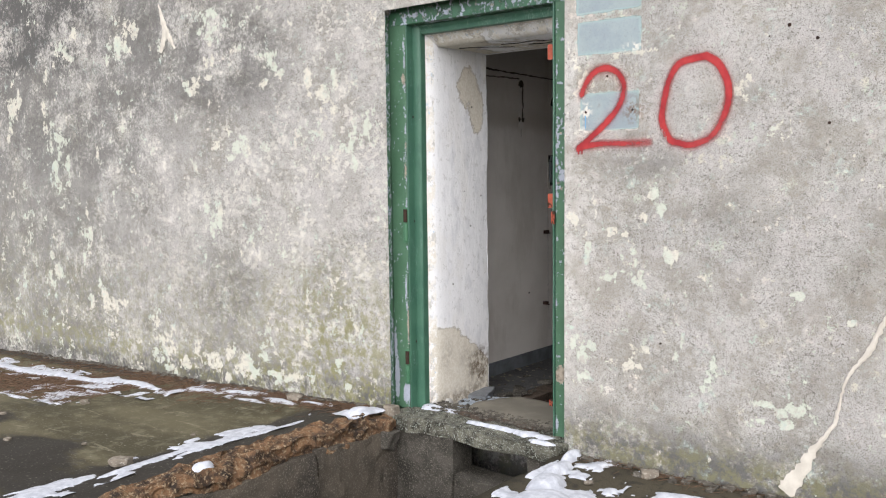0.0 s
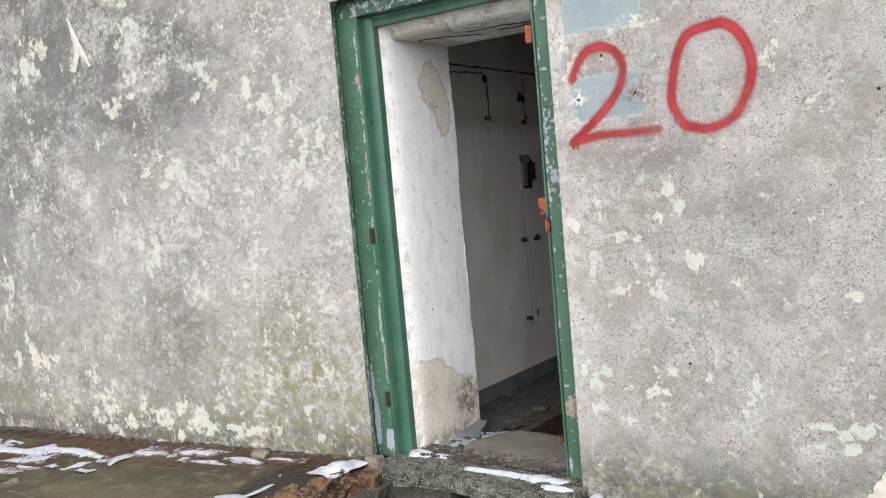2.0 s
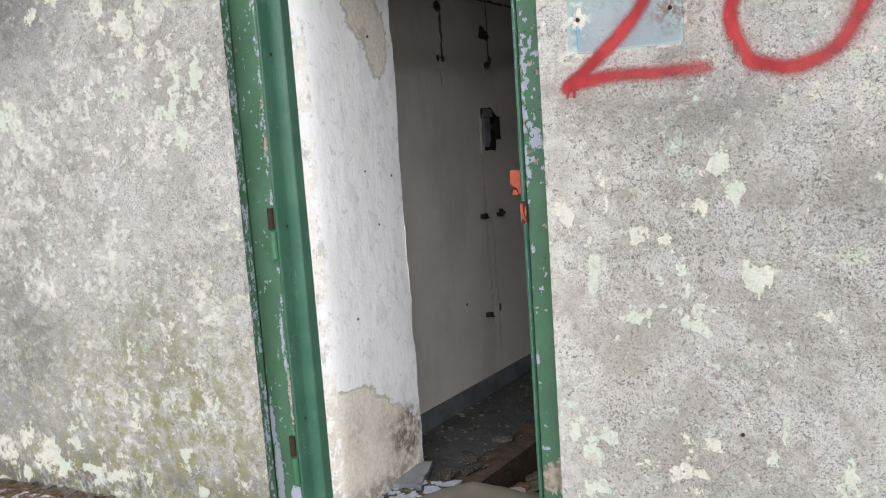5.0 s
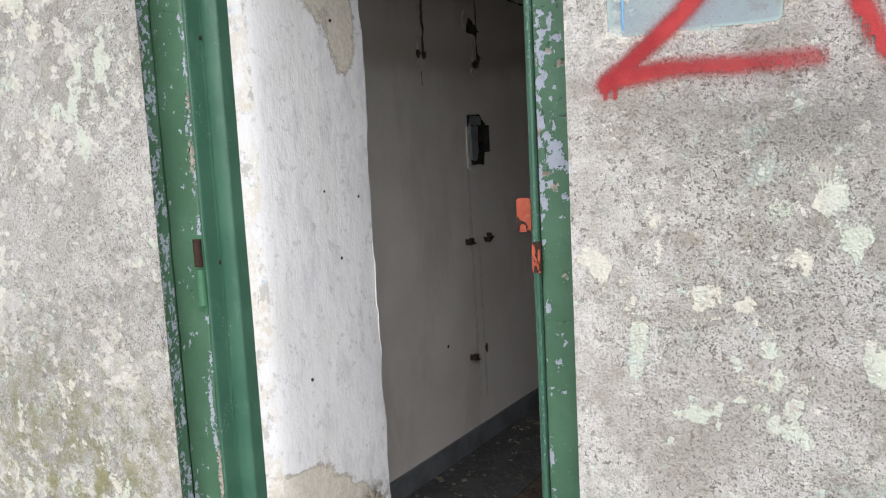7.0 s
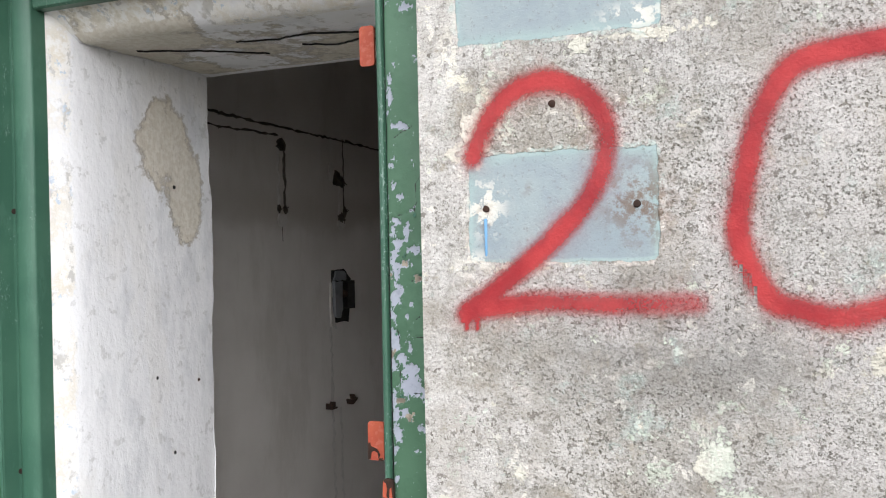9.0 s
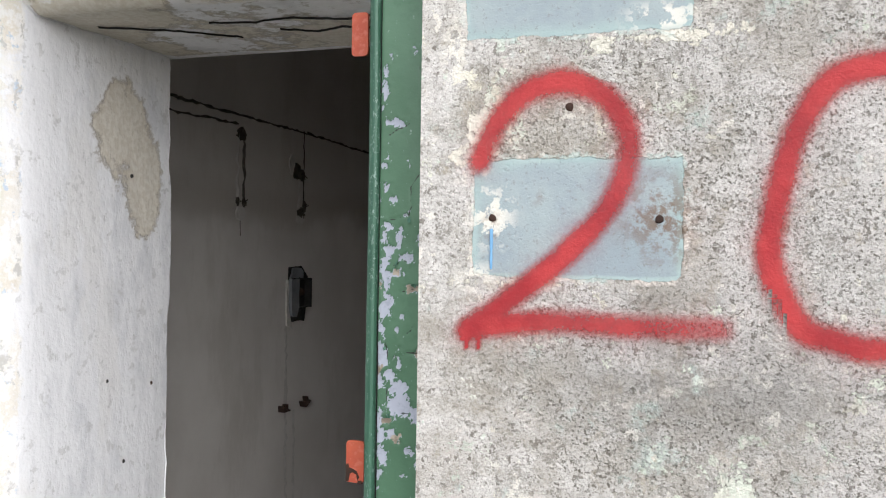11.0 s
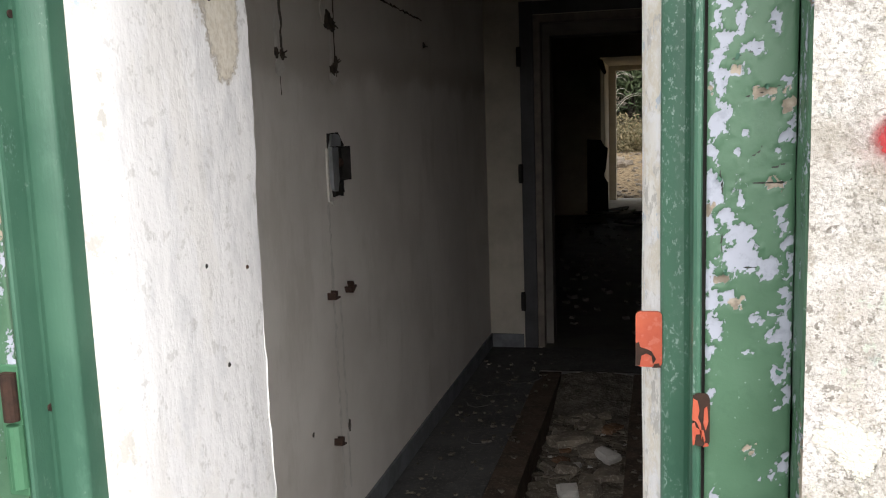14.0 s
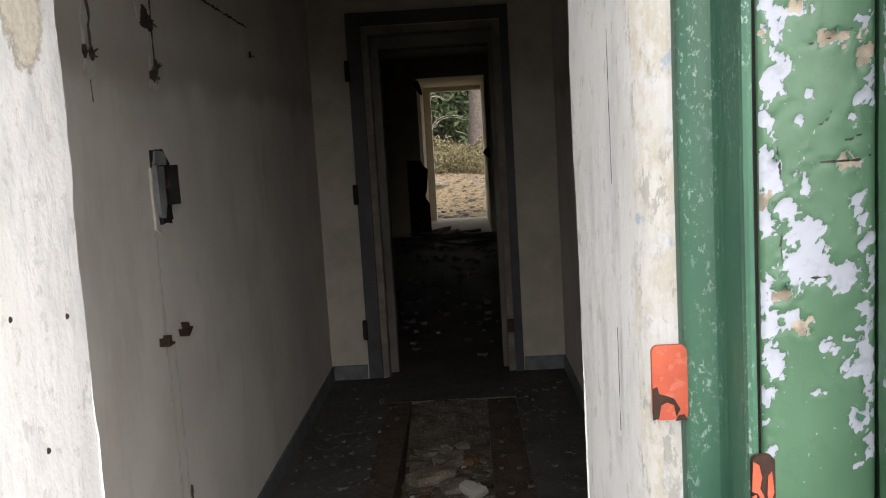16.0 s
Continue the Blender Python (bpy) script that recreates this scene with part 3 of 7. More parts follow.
TEAL = ((-1.875, 1.508, 0.145, 0.084), (-1.88, 1.838, 0.158, 0.07), (-1.88, 2.025, 0.16, 0.085))


def wall_masks(me):
    n = len(me.vertices)
    co = np.empty(n * 3)
    me.vertices.foreach_get("co", co)
    X, Z = co[0::3], co[2::3]
    pale = np.maximum(0.82 * blob_mask(X, Z, cluster(PALE_L + PALE_M, 6)), 0.8 * blob_mask(X, Z, cluster(PALE_R + PALE_S, 5)))
    left = np.clip((-2.6 - X) / 0.6, 0, 1)
    field = vnoise(X, Z * 0.75, 3.2, 31, 5, 0.6)
    pale = np.maximum(pale, left * np.clip((field - 0.52) * 4, 0, 0.27) * np.clip(0.4 + vnoise(X, Z, 0.6, 3) * 1.2, 0, 1))
    tag_mask(me, "pale", pale)
    tag_mask(me, "teal", np.max([1 - 0.5 * np.maximum(np.abs(X - x) / a, np.abs(Z - z) / b) ** 20 for x, z, a, b in TEAL], 0).clip(0, 1))
    tag_mask(me, "scale_off", blob_mask(X, Z, ((-1.995, 1.515, 0.035, 0.045), (-2.015, 1.425, 0.035, 0.02), (-1.97, 1.42, 0.03, 0.012), (-2.02, 1.58, 0.02, 0.03), (-1.93, 1.425, 0.03, 0.014), (-2.05, 1.75, 0.02, 0.05), (-1.76, 1.78, 0.05, 0.02))))
    tag_mask(me, "rust", blob_mask(X, Z, ((-1.757, 1.513, 0.055, 0.06), (-1.995, 1.50, 0.014, 0.02), (-1.95, 1.424, 0.06, 0.006), (-1.925, 1.545, 0.012, 0.008), (-1.79, 1.51, 0.012, 0.02))))
    up = np.clip((Z - 1.2) / 1.1, 0, 1)
    soot = left * np.clip(up * 1.0 * np.clip((-3.9 - X) / 2.2, 0, 1) + 0.9 * np.exp(-((X + 4.5) / 0.45) ** 2 - ((Z - 1.95) / 0.28) ** 2) + 0.55 * np.exp(-((X + 4.6) / 0.35) ** 2 - ((Z - 0.45) / 0.45) ** 2)
                          + 0.45 * np.clip((-4.6 - X) / 1.6, 0, 1) + 0.12, 0, 0.72)
    foot = np.clip(1.5 - 1.5 * (Z + 0.10 + 0.045 * np.clip(-3.3 - X, 0, 6)) / 0.36, 0, 1)
    soot = np.maximum(soot, 0.95 * np.clip((-5.0 - X) / 1.6, 0, 1) * np.clip((Z - 1.55) / 0.6, 0, 1) * (0.6 + 0.8 * vnoise(X, Z, 1.3, 44, 3)))
    soot = np.clip(np.maximum(soot, foot * 0.9), 0, 0.95)
    soot = np.maximum(soot, 0.35 * np.exp(-((X + 1.35) / 0.35) ** 2 - ((Z - 1.05) / 0.14) ** 2))
    soot = np.maximum(soot, 0.18 * np.clip((X + 2.0) / 0.4, 0, 1))
    soot = np.maximum(soot, 0.5 * np.exp(-((X + 1.70) / 0.26) ** 2 - ((Z - 1.29) / 0.10) ** 2))
    soot = np.maximum(soot, 0.4 * np.exp(-((X + 1.72) / 0.16) ** 2 - ((Z - 1.40) / 0.03) ** 2))
    tag_mask(me, "soot", soot)
    moss = 0.6 * np.exp(-((X + 3.65) / 0.5) ** 2 - ((Z - 0.3) / 0.42) ** 2) + 0.55 * np.exp(-((Z + 0.02) / 0.12) ** 2) + 0.3 * left * np.exp(-((Z - 0.3) / 0.4) ** 2)
    tag_mask(me, "moss", np.clip(moss, 0, 0.85))
    tag_mask(me, "flaking", left * np.clip(0.45 + vnoise(X, Z, 1.1, 81, 3) * 0.9, 0, 1))
    tag_mask(me, "speck", np.where(X < -2.6, 0.95, np.clip(0.25 + (X + 2.1) * 5.5, 0.25, 1.0)))


def front_wall():
    xl, xr = np.arange(-8.5, OL + 0.01, 0.022), np.arange(OR, 0.4, 0.0125)
    zs = np.arange(-0.7, 3.31, 0.0167)
    lump = lambda U, V: (vnoise(U, V, 2.0, 11, 3) - 0.5) * 0.012
    flat = lambda U, V: (U, WY + lump(U, V) * np.clip(np.abs(U + 2.65) * 2 - 0.9, 0, 1), V)
    pieces = [sheet(np.linspace(OL, xl[0], len(xl))[::-1], zs, flat), sheet(np.linspace(OR, 0.4, len(xr)), zs, flat),
              sheet(np.linspace(OL, OR, 40), np.linspace(OT, 3.3, 45), lambda U, V: (U, WY + 0 * U, V)),
              sheet(np.array([BX0, xl[0]]), np.array([-0.7, 3.3]), lambda U, V: (U, WY + 0 * U, V)),
              sheet(np.array([0.4, BX1]), np.array([-0.7, 3.3]), lambda U, V: (U, WY + 0 * U, V))]
    jag = lambda V, s: (vnoise(V, V * 0 + s, 9, 5, 3) - 0.5) * 0.016
    zz = np.linspace(-0.12, OT, 90)
    pieces.append(sheet(np.linspace(0, 1, 5), zz, lambda U, V: (OL - 0.05 * np.minimum(1, U * 2.4) + jag(V, 1) * U, WY + 0.09 * U, V)))
    pieces.append(sheet(np.linspace(0, 1, 5), zz, lambda U, V: (OR + 0.045 * U + jag(V, 7) * U, WY + 0.09 * U, V)))
    pieces.append(sheet(np.linspace(OL - 0.05, OR + 0.05, 30), np.linspace(0, 1, 4), lambda U, V: (U, WY + 0.09 * V, OT + 0.02 * V)))
    top = OT + 0.02
    pieces += [box_piece(BX0, OL - 0.05, WY + 0.012, WB - 0.01, -0.7, 3.3), box_piece(OR + 0.05, BX1, WY + 0.012, WB - 0.01, -0.7, 3.3),
               box_piece(OL - 0.05, OR + 0.05, WY + 0.012, WB - 0.01, top, 3.3), box_piece(OL - 0.05, OR + 0.05, WY + 0.4, WB - 0.01, -0.7, -0.12)]
    me = mesh_of("wall_front", pieces, RENDER)
    wall_masks(me)
    return tagged(new("wall_front", me), "weathered grey rendered wall with flaking pale paint and soot", "wall", kind="structure")


front_wall()


def reveal():
    """Whitewashed door reveal: rounded plaster corners, wavy inner edge."""
    pieces, cols = [], []
    zs = np.linspace(-0.12, RT + 0.065, 190)
    for side in (-1, 1):
        x0 = RL if side < 0 else RR
        plan = ((0.038, 3.648), (0.037, 3.655), (0.026, 3.675), (0.014, 3.695), (0.006, 3.712), (0, 3.735), (0, 3.79), (0, 3.88), (0, 3.97), (0, 4.05), (0, 4.11), (0, 4.15), (0.0, 4.18), (0.0005, WB - 0.003))
        px, py = np.array([p[0] for p in plan]), np.array([p[1] for p in plan])
        if side > 0:
            px = np.where(py < 3.73, px * 0.7, px)
        I, V = np.meshgrid(np.arange(len(plan)), zs)
        ragged = lambda q: (vnoise(q, q * 0.0 + side, 7, 21, 6, 0.65) - 0.5) * 0.034
        wob = ragged(V) * np.clip((py[I] - 4.1) / 0.09, 0, 1)
        relief = (vnoise(py[I] * 3, V, 3, 23, 4) - 0.5) * 0.010 * (I > 5)
        X = x0 + side * (px[I] + relief)
        Y = py[I] + wob
        v = np.stack([X.ravel(), Y.ravel(), V.ravel()], 1)
        w = len(plan)
        i = (np.arange(len(zs) - 1)[:, None] * w + np.arange(w - 1)[None, :]).ravel()
        pieces.append((v, np.stack([i, i + 1, i + w + 1, i + w], 1)))
        pieces.append(sheet(np.linspace(0.0, 1.0, 5), zs, lambda U, V: (x0 + side * (0.0005 + U * 0.2), WB - 0.003 + ragged(V) * (1 - U) ** 3, V)))
    pieces.append(sheet(np.linspace(RL - 0.03, RR + 0.03, 40), np.linspace(3.648, WB + 0.002, 24),
                        lambda U, V: (U, V + (vnoise(U, V * 0, 6, 40) - 0.5) * 0.02 * (V > 4.1), RT + 0.06 * np.clip((3.74 - V) / 0.06, 0, 1) + (vnoise(U, V, 5, 41) - 0.5) * 0.014)))
    pieces.append(sheet(np.linspace(RL - 0.3, RR + 0.3, 30), np.linspace(RT, CZ, 12), lambda U, V: (U, WB + 0.003 + 0 * U, V)))
    me = mesh_of("door_reveal", pieces, REVEAL)
    co = np.empty(len(me.vertices) * 3)
    me.vertices.foreach_get("co", co)
    X, Y, Z = co[0::3], co[1::3], co[2::3]
    onleft = X < -2.7
    bare = blob_mask(Y, Z, ((4.02, 1.73, 0.11, 0.14), (4.10, 1.60, 0.08, 0.16), (3.95, 1.73, 0.06, 0.07))) * onleft
    top = np.where(Y < 3.966, 0.385 - (Y - 3.7) * 0.1, 0.30 - (Y - 3.975) * 0.78)
    bare = np.maximum(bare, np.clip(0.5 + (top - Z) * 16, 0, 0.95) * onleft * (Y < WB - 0.004))
    lint = (Z > RT - 0.02) & (Y < 4.18) & (X > RL + 0.002) & (X < RR - 0.002)
    bare = np.where(lint, np.clip(vnoise(X, Y, 4, 50) * 1.1 - 0.05, 0, 0.75), bare)
    tag_mask(me, "bare", bare)
    tag_mask(me, "worn", np.clip((np.where(X > -2.7, 3.80, 3.745) - Y) / 0.04, 0, 0.52) * (Z < RT + 0.07))
    dirt = 3.0 * np.exp(-((Y - 4.11) / 0.065) ** 2 - ((Z - 0.12) / 0.075) ** 2) + 1.5 * np.exp(-((Y - 3.815) / 0.022) ** 2 - ((Z - 0.22) / 0.07) ** 2) + 1.3 * np.exp(-((Y - 3.945) / 0.022) ** 2 - ((Z - 0.18) / 0.06) ** 2) + 0.7 * np.exp(-((Z + 0.04) / 0.05) ** 2)
    dirt = np.where((Y > WB - 0.02) & (X < RL - 0.03), 0.35, dirt)
    tag_mask(me, "dirt", np.clip(dirt, 0, 0.95))
    return tagged(new("door_reveal", me), "whitewashed plaster door reveal with bare patches", "wall", kind="structure")


reveal()


def frame_bar(name, prof, along, mat, parent, chip_fn, label=""):
    """Extrudes a closed profile along a run of stations; along gives (origin, axis u, axis v) for each."""
    k, verts, faces = len(prof), [], []
    for o, u, w in along:
        for a, b in prof:
            verts.append(tuple(o + u * a + w * b))
    n = len(along)
    for s in range(n - 1):
        for i in range(k):
            j = (i + 1) % k
            faces.append((s * k + i, s * k + j, (s + 1) * k + j, (s + 1) * k + i))
    faces += [tuple(range(k)), tuple((n - 1) * k + i for i in range(k))[::-1]]
    me = bpy.data.meshes.new(name)
    me.from_pydata(verts, [], faces)
    bm = bmesh.new()
    bm.from_mesh(me)
    bmesh.ops.recalc_face_normals(bm, faces=bm.faces[:])
    bm.to_mesh(me)
    bm.free()
    me.materials.append(mat)
    v = np.array(verts)
    tag_mask(me, "chip", chip_fn(v[:, 0], v[:, 1], v[:, 2]))
    ob = new(name, me)
    ob.parent = parent
    if label:
        ob["label"] = label
    return ob


def chip_field(U, V, blobs, seed):
    """Signed, ragged measure of flaked-off paint: above 0.5 inside the flakes."""
    wu = U + (vnoise(U, V, 90, seed, 4, 0.6) - 0.5) * 0.011
    wv = V + (vnoise(U, V, 90, seed + 9, 4, 0.6) - 0.5) * 0.011
    out = np.full(U.shape, -2.5)
    for u, v, a, b in blobs:
        r = np.sqrt(((wu - u) / a) ** 2 + ((wv - v) / b) ** 2)
        out = np.maximum(out, np.maximum((1.1 - r) * min(a, b) / 0.004, -2.4))
    out = out + (vnoise(U, V, 170, seed + 20, 4, 0.8) - 0.5) * 5.6 * (out > -2.39)
    return np.clip(0.5 + 0.3 * out, 0, 1)


def crack_field(U, V, lines):
    D = np.full(U.shape, 9.0)
    wu = U + (vnoise(U, V, 60, 71, 3) - 0.5) * 0.010
    wv = V + (vnoise(U, V, 60, 77, 3) - 0.5) * 0.010
    for u0, v0, u1, v1 in lines:
        L = math.hypot(u1 - u0, v1 - v0)
        t = np.clip(((wu - u0) * (u1 - u0) + (wv - v0) * (v1 - v0)) / L ** 2, 0, 1)
        D = np.minimum(D, np.hypot(wu - u0 - t * (u1 - u0), wv - v0 - t * (v1 - v0)) * (0.7 + 0.9 * np.abs(t - 0.5)))
    return np.clip(1 - D / 0.0024, 0, 1)


def painted_board(name, us, vs, place, core, chips, wood, lines, parent, seed, label=""):
    """A painted face with flakes sunk into it, lifted paint round them, and solid timber behind; place(u, v, depth)."""
    U, V = np.meshgrid(us, vs)
    chip, bare, crack = chip_field(U, V, chips + wood, seed), chip_field(U, V, wood, seed), crack_field(U, V, lines)
    lift = np.exp(-((chip - 0.36) / 0.09) ** 2) * vnoise(U, V, 45, seed + 3, 2)
    depth = 0.0009 * (chip > 0.5) + 0.0006 * (bare > 0.5) - 0.0018 * lift + (vnoise(U, V, 14, seed + 5, 3) - 0.5) * 0.003 + 0.001 * crack
    rim = np.minimum(np.minimum(U - us[0], us[-1] - U) / 0.004, 1)
    depth = depth + 0.0025 * (1 - rim) ** 2
    v, f = sheet(us, vs, lambda A, B: place(A, B, depth))
    me = mesh_of(name, [(v, f), core], BOARD)
    pad = np.zeros(len(core[0]))
    for key, a in (("chip", chip), ("wood", bare), ("crack", crack)):
        tag_mask(me, key, np.concatenate([a.ravel(), pad]))
    ob = new(name, me)
    ob.parent = parent
    ob.matrix_parent_inverse = Matrix.Translation(-parent.location)
    if label:
        ob["label"] = label
    return ob


# flaked spots on the lock-side board: x, z, half width, half height
FLAKES_HIGH = ((-2.184, 1.375, 0.009, 0.017), (-2.191, 1.361, 0.006, 0.01), (-2.196, 1.341, 0.007, 0.007), (-2.194, 1.425, 0.005, 0.011), (-2.112, 1.415, 0.005, 0.004), (-2.11, 1.363, 0.003, 0.012), (-2.12, 1.354, 0.006, 0.006), (-2.193, 1.296, 0.010, 0.021),
               (-2.164, 1.291, 0.0035, 0.014), (-2.197, 1.257, 0.006, 0.010), (-2.18, 1.269, 0.010, 0.008), (-2.162, 1.246, 0.014, 0.010), (-2.12, 1.263, 0.006, 0.010), (-2.112, 1.24, 0.004, 0.007), (-2.123, 1.337, 0.005, 0.002), (-2.167, 1.341, 0.003, 0.003))
FLAKES_MID = ((-2.162, 1.22, 0.020, 0.015), (-2.132, 1.207, 0.011, 0.010), (-2.11, 1.217, 0.004, 0.012), (-2.196, 1.198, 0.007, 0.013), (-2.194, 1.169, 0.008, 0.016), (-2.189, 1.139, 0.008, 0.013), (-2.197, 1.107, 0.005, 0.008), (-2.173, 1.174, 0.008, 0.007), (-2.145, 1.149, 0.006, 0.006),
              (-2.127, 1.154, 0.0025, 0.004), (-2.111, 1.175, 0.004, 0.012), (-2.113, 1.143, 0.006, 0.016), (-2.124, 1.129, 0.009, 0.006), (-2.11, 1.105, 0.004, 0.016), (-2.118, 1.084, 0.006, 0.012), (-2.11, 1.064, 0.004, 0.011), (-2.156, 1.112, 0.005, 0.003), (-2.194, 1.052, 0.003, 0.005))
FLAKES_TOP = ((-2.175, 1.54, 0.005, 0.007), (-2.182, 1.50, 0.008, 0.004), (-2.189, 1.482, 0.005, 0.008), (-2.18, 1.463, 0.008, 0.009), (-2.188, 1.443, 0.005, 0.008), (-2.186, 1.417, 0.006, 0.014), (-2.122, 1.542, 0.004, 0.007), (-2.119, 1.514, 0.004, 0.009), (-2.128, 1.483, 0.005, 0.012),
              (-2.148, 1.45, 0.008, 0.005), (-2.169, 1.427, 0.009, 0.005), (-2.164, 1.482, 0.005, 0.013), (-2.187, 1.563, 0.005, 0.006), (-2.17, 1.66, 0.01, 0.006), (-2.19, 1.72, 0.005, 0.02), (-2.12, 1.78, 0.006, 0.02), (-2.16, 1.86, 0.012, 0.006), (-2.19, 1.93, 0.006, 0.02))
FLAKES_LOW = ((-2.112, 0.98, 0.005, 0.012), (-2.19, 0.93, 0.004, 0.01), (-2.11, 0.88, 0.005, 0.02), (-2.17, 0.82, 0.006, 0.005), (-2.112, 0.70, 0.005, 0.03), (-2.195, 0.62, 0.005, 0.02), (-2.11, 0.52, 0.006, 0.02), (-2.18, 0.36, 0.008, 0.006), (-2.12, 0.09, 0.01, 0.03), (-2.19, 0.03, 0.008, 0.03))
BARE_WOOD = ((-2.14, 1.402, 0.011, 0.006), (-2.114, 1.393, 0.007, 0.011), (-2.199, 1.408, 0.005, 0.006), (-2.195, 1.273, 0.005, 0.006), (-2.127, 1.301, 0.008, 0.007), (-2.183, 1.195, 0.009, 0.006), (-2.166, 1.167, 0.006, 0.007), (-2.171, 1.43, 0.006, 0.004), (-2.15, 0.995, 0.005, 0.008), (-2.13, 0.28, 0.03, 0.05), (-2.17, 0.27, 0.025, 0.04))
SPLITS = ((-2.15, 1.304, -2.106, 1.306), (-2.165, 1.398, -2.125, 1.409), (-2.195, 1.505, -2.146, 1.518), (-2.146, 1.518, -2.148, 1.56), (-2.148, 1.56, -2.124, 1.592), (-2.178, 1.436, -2.145, 1.448), (-2.186, 1.33, -2.18, 1.285), (-2.155, 1.33, -2.142, 1.345), (-2.165, 1.205, -2.135, 1.208),
          (-2.182, 1.25, -2.186, 1.22), (-2.13, 1.32, -2.108, 1.325), (-2.19, 1.64, -2.15, 1.66), (-2.12, 1.68, -2.135, 1.75), (-2.175, 0.9, -2.14, 0.905))


def door_frame():
    """Green timber frame: flaking face boards, a deep rebate and a rounded bead against the plaster."""
    root = tagged(new("door_frame"), "green painted door frame, flaking to pale primer", "door frame", kind="structure")
    root.location = (-2.65, 3.6, FZ)
    inv = -root.location
    rr = random.Random(31)
    zs = np.linspace(-0.06, 2.04, 130)
    wob = lambda z, k: noise.noise(Vector((z * 3.0, k, 0.5))) * 0.003
    for s, edge, outer, front, wide, deep in ((-1, -3.132, -3.247, 3.531, 0.060, 0.046), (1, -2.203, -2.105, 3.510, 0.046, 0.058)):
        # face board
        lo, hi = (outer, edge - 0.003) if s < 0 else (edge + 0.004, outer)
        us, vs = np.arange(lo, hi, 0.0024), np.arange(-0.05, 2.04, 0.0034)
        if s > 0:
            chips, wood, lines = FLAKES_HIGH + FLAKES_MID + FLAKES_TOP + FLAKES_LOW, BARE_WOOD, SPLITS
            chips += tuple((rr.choice((rr.uniform(-2.2, -2.18), rr.uniform(-2.125, -2.106), rr.uniform(-2.2, -2.106))), rr.uniform(0.0, 2.0), rr.uniform(0.0012, 0.003), rr.uniform(0.0012, 0.004)) for k in range(90))
        else:
            chips = tuple((edge - 0.004 - abs(rr.gauss(0, 0.006)), rr.uniform(0.1, 2.0), rr.uniform(0.002, 0.007), rr.uniform(0.006, 0.022)) for k in range(34))
            chips += tuple((rr.uniform(outer, edge), rr.uniform(0.0, 2.0), rr.uniform(0.001, 0.003), rr.uniform(0.001, 0.004)) for k in range(80))
            chips += ((-3.14, 0.07, 0.012, 0.09), (-3.16, 0.03, 0.02, 0.05), (-3.225, 0.12, 0.016, 0.12), (-3.235, 0.3, 0.01, 0.08), (-3.15, 0.62, 0.006, 0.07), (-3.146, 0.52, 0.008, 0.02), (-3.142, 1.06, 0.008, 0.025))
            wood = ((-3.144, 1.262, 0.008, 0.03), (-3.139, 1.40, 0.005, 0.02), (-3.15, 1.75, 0.012, 0.025), (-3.139, 0.42, 0.006, 0.09))
            lines = ((-3.20, 1.243, -3.145, 1.24), (-3.165, 1.245, -3.14, 1.30), (-3.17, 1.365, -3.14, 1.375), (-3.19, 0.915, -3.15, 0.93), (-3.2, 1.62, -3.15, 1.61), (-3.18, 1.72, -3.14, 1.73), (-3.15, 1.73, -3.152, 1.8), (-3.17, 0.94, -3.14, 0.955))
        painted_board("jamb_board", us, vs, lambda U, V, d: (U, 3.58 + d, V), box_piece(us[0] + 0.001, us[-1] - 0.001, 3.5845, 3.66, -0.06, 2.04), chips, wood, lines, root, 130 + s)
        # narrow edge of the frame that turns out towards the wall, scaling badly
        ys, vs = np.arange(front, 3.5815, 0.0026), np.arange(-0.05, 2.1, 0.004)
        many = tuple((rr.uniform(front, 3.575), rr.uniform(-0.03, 2.1), rr.uniform(0.0015, 0.006), rr.uniform(0.003, 0.014)) for k in range(300 if s < 0 else 120))
        ages = tuple((front + 0.004, rr.uniform(0.0, 2.1), 0.006, rr.uniform(0.02, 0.06)) for k in range(12))
        x0, x1 = (outer - 0.03, outer - 0.001) if s < 0 else (outer + 0.001, outer + 0.03)
        painted_board("jamb_edge", ys, vs, lambda U, V, d: (outer + s * d, U, V), box_piece(x0 - (0.004 if s < 0 else -0.004), x1 - (0.004 if s < 0 else -0.004), front + 0.001, 3.62, -0.06, 2.1), many, ages, ((front + 0.01, 0.5, 3.56, 0.52),), root, 150 + s, "badly scaled narrow edge")
        # rebate with a small lip beside the board, and the bead
        prof = [(0.0, 0.004), (0.002, -0.001), (0.006, -0.0025), (0.0095, -0.001), (0.011, 0.004), (0.0115, deep - 0.006), (0.013, deep - 0.001)]
        prof += [(0.013 + (wide - 0.013) * math.sin(a), deep + 0.013 - 0.016 * math.cos(a) ** 0.8) for a in np.linspace(0.16, 1.5, 9)] + [(wide, deep + 0.016), (wide, 0.095), (0.0, 0.095)]
        st = [(Vector((edge + wob(z, s + 9) * 0.4, 3.58 + wob(z, s + 14), z)) + inv, Vector((-s, 0, 0)), Vector((0, 1, 0))) for z in zs]
        frame_bar("jamb_stop", prof, st, GREEN_DARK, root, lambda x, y, z: 0.05 * np.exp(-((np.abs(x + (0.47 if s < 0 else -0.405))) / 0.012) ** 2) + 0.02 * np.sin(z * 9) - (0.11 if s < 0 else 0.0))
        bm = bmesh.new()
        bm_box(bm, min(edge, edge + s * 0.004), max(edge, edge + s * 0.004), 3.588, 3.60, FZ, 2.0)
        part("joint", bm, BLACK, root, "dark open joint beside the board").location = inv
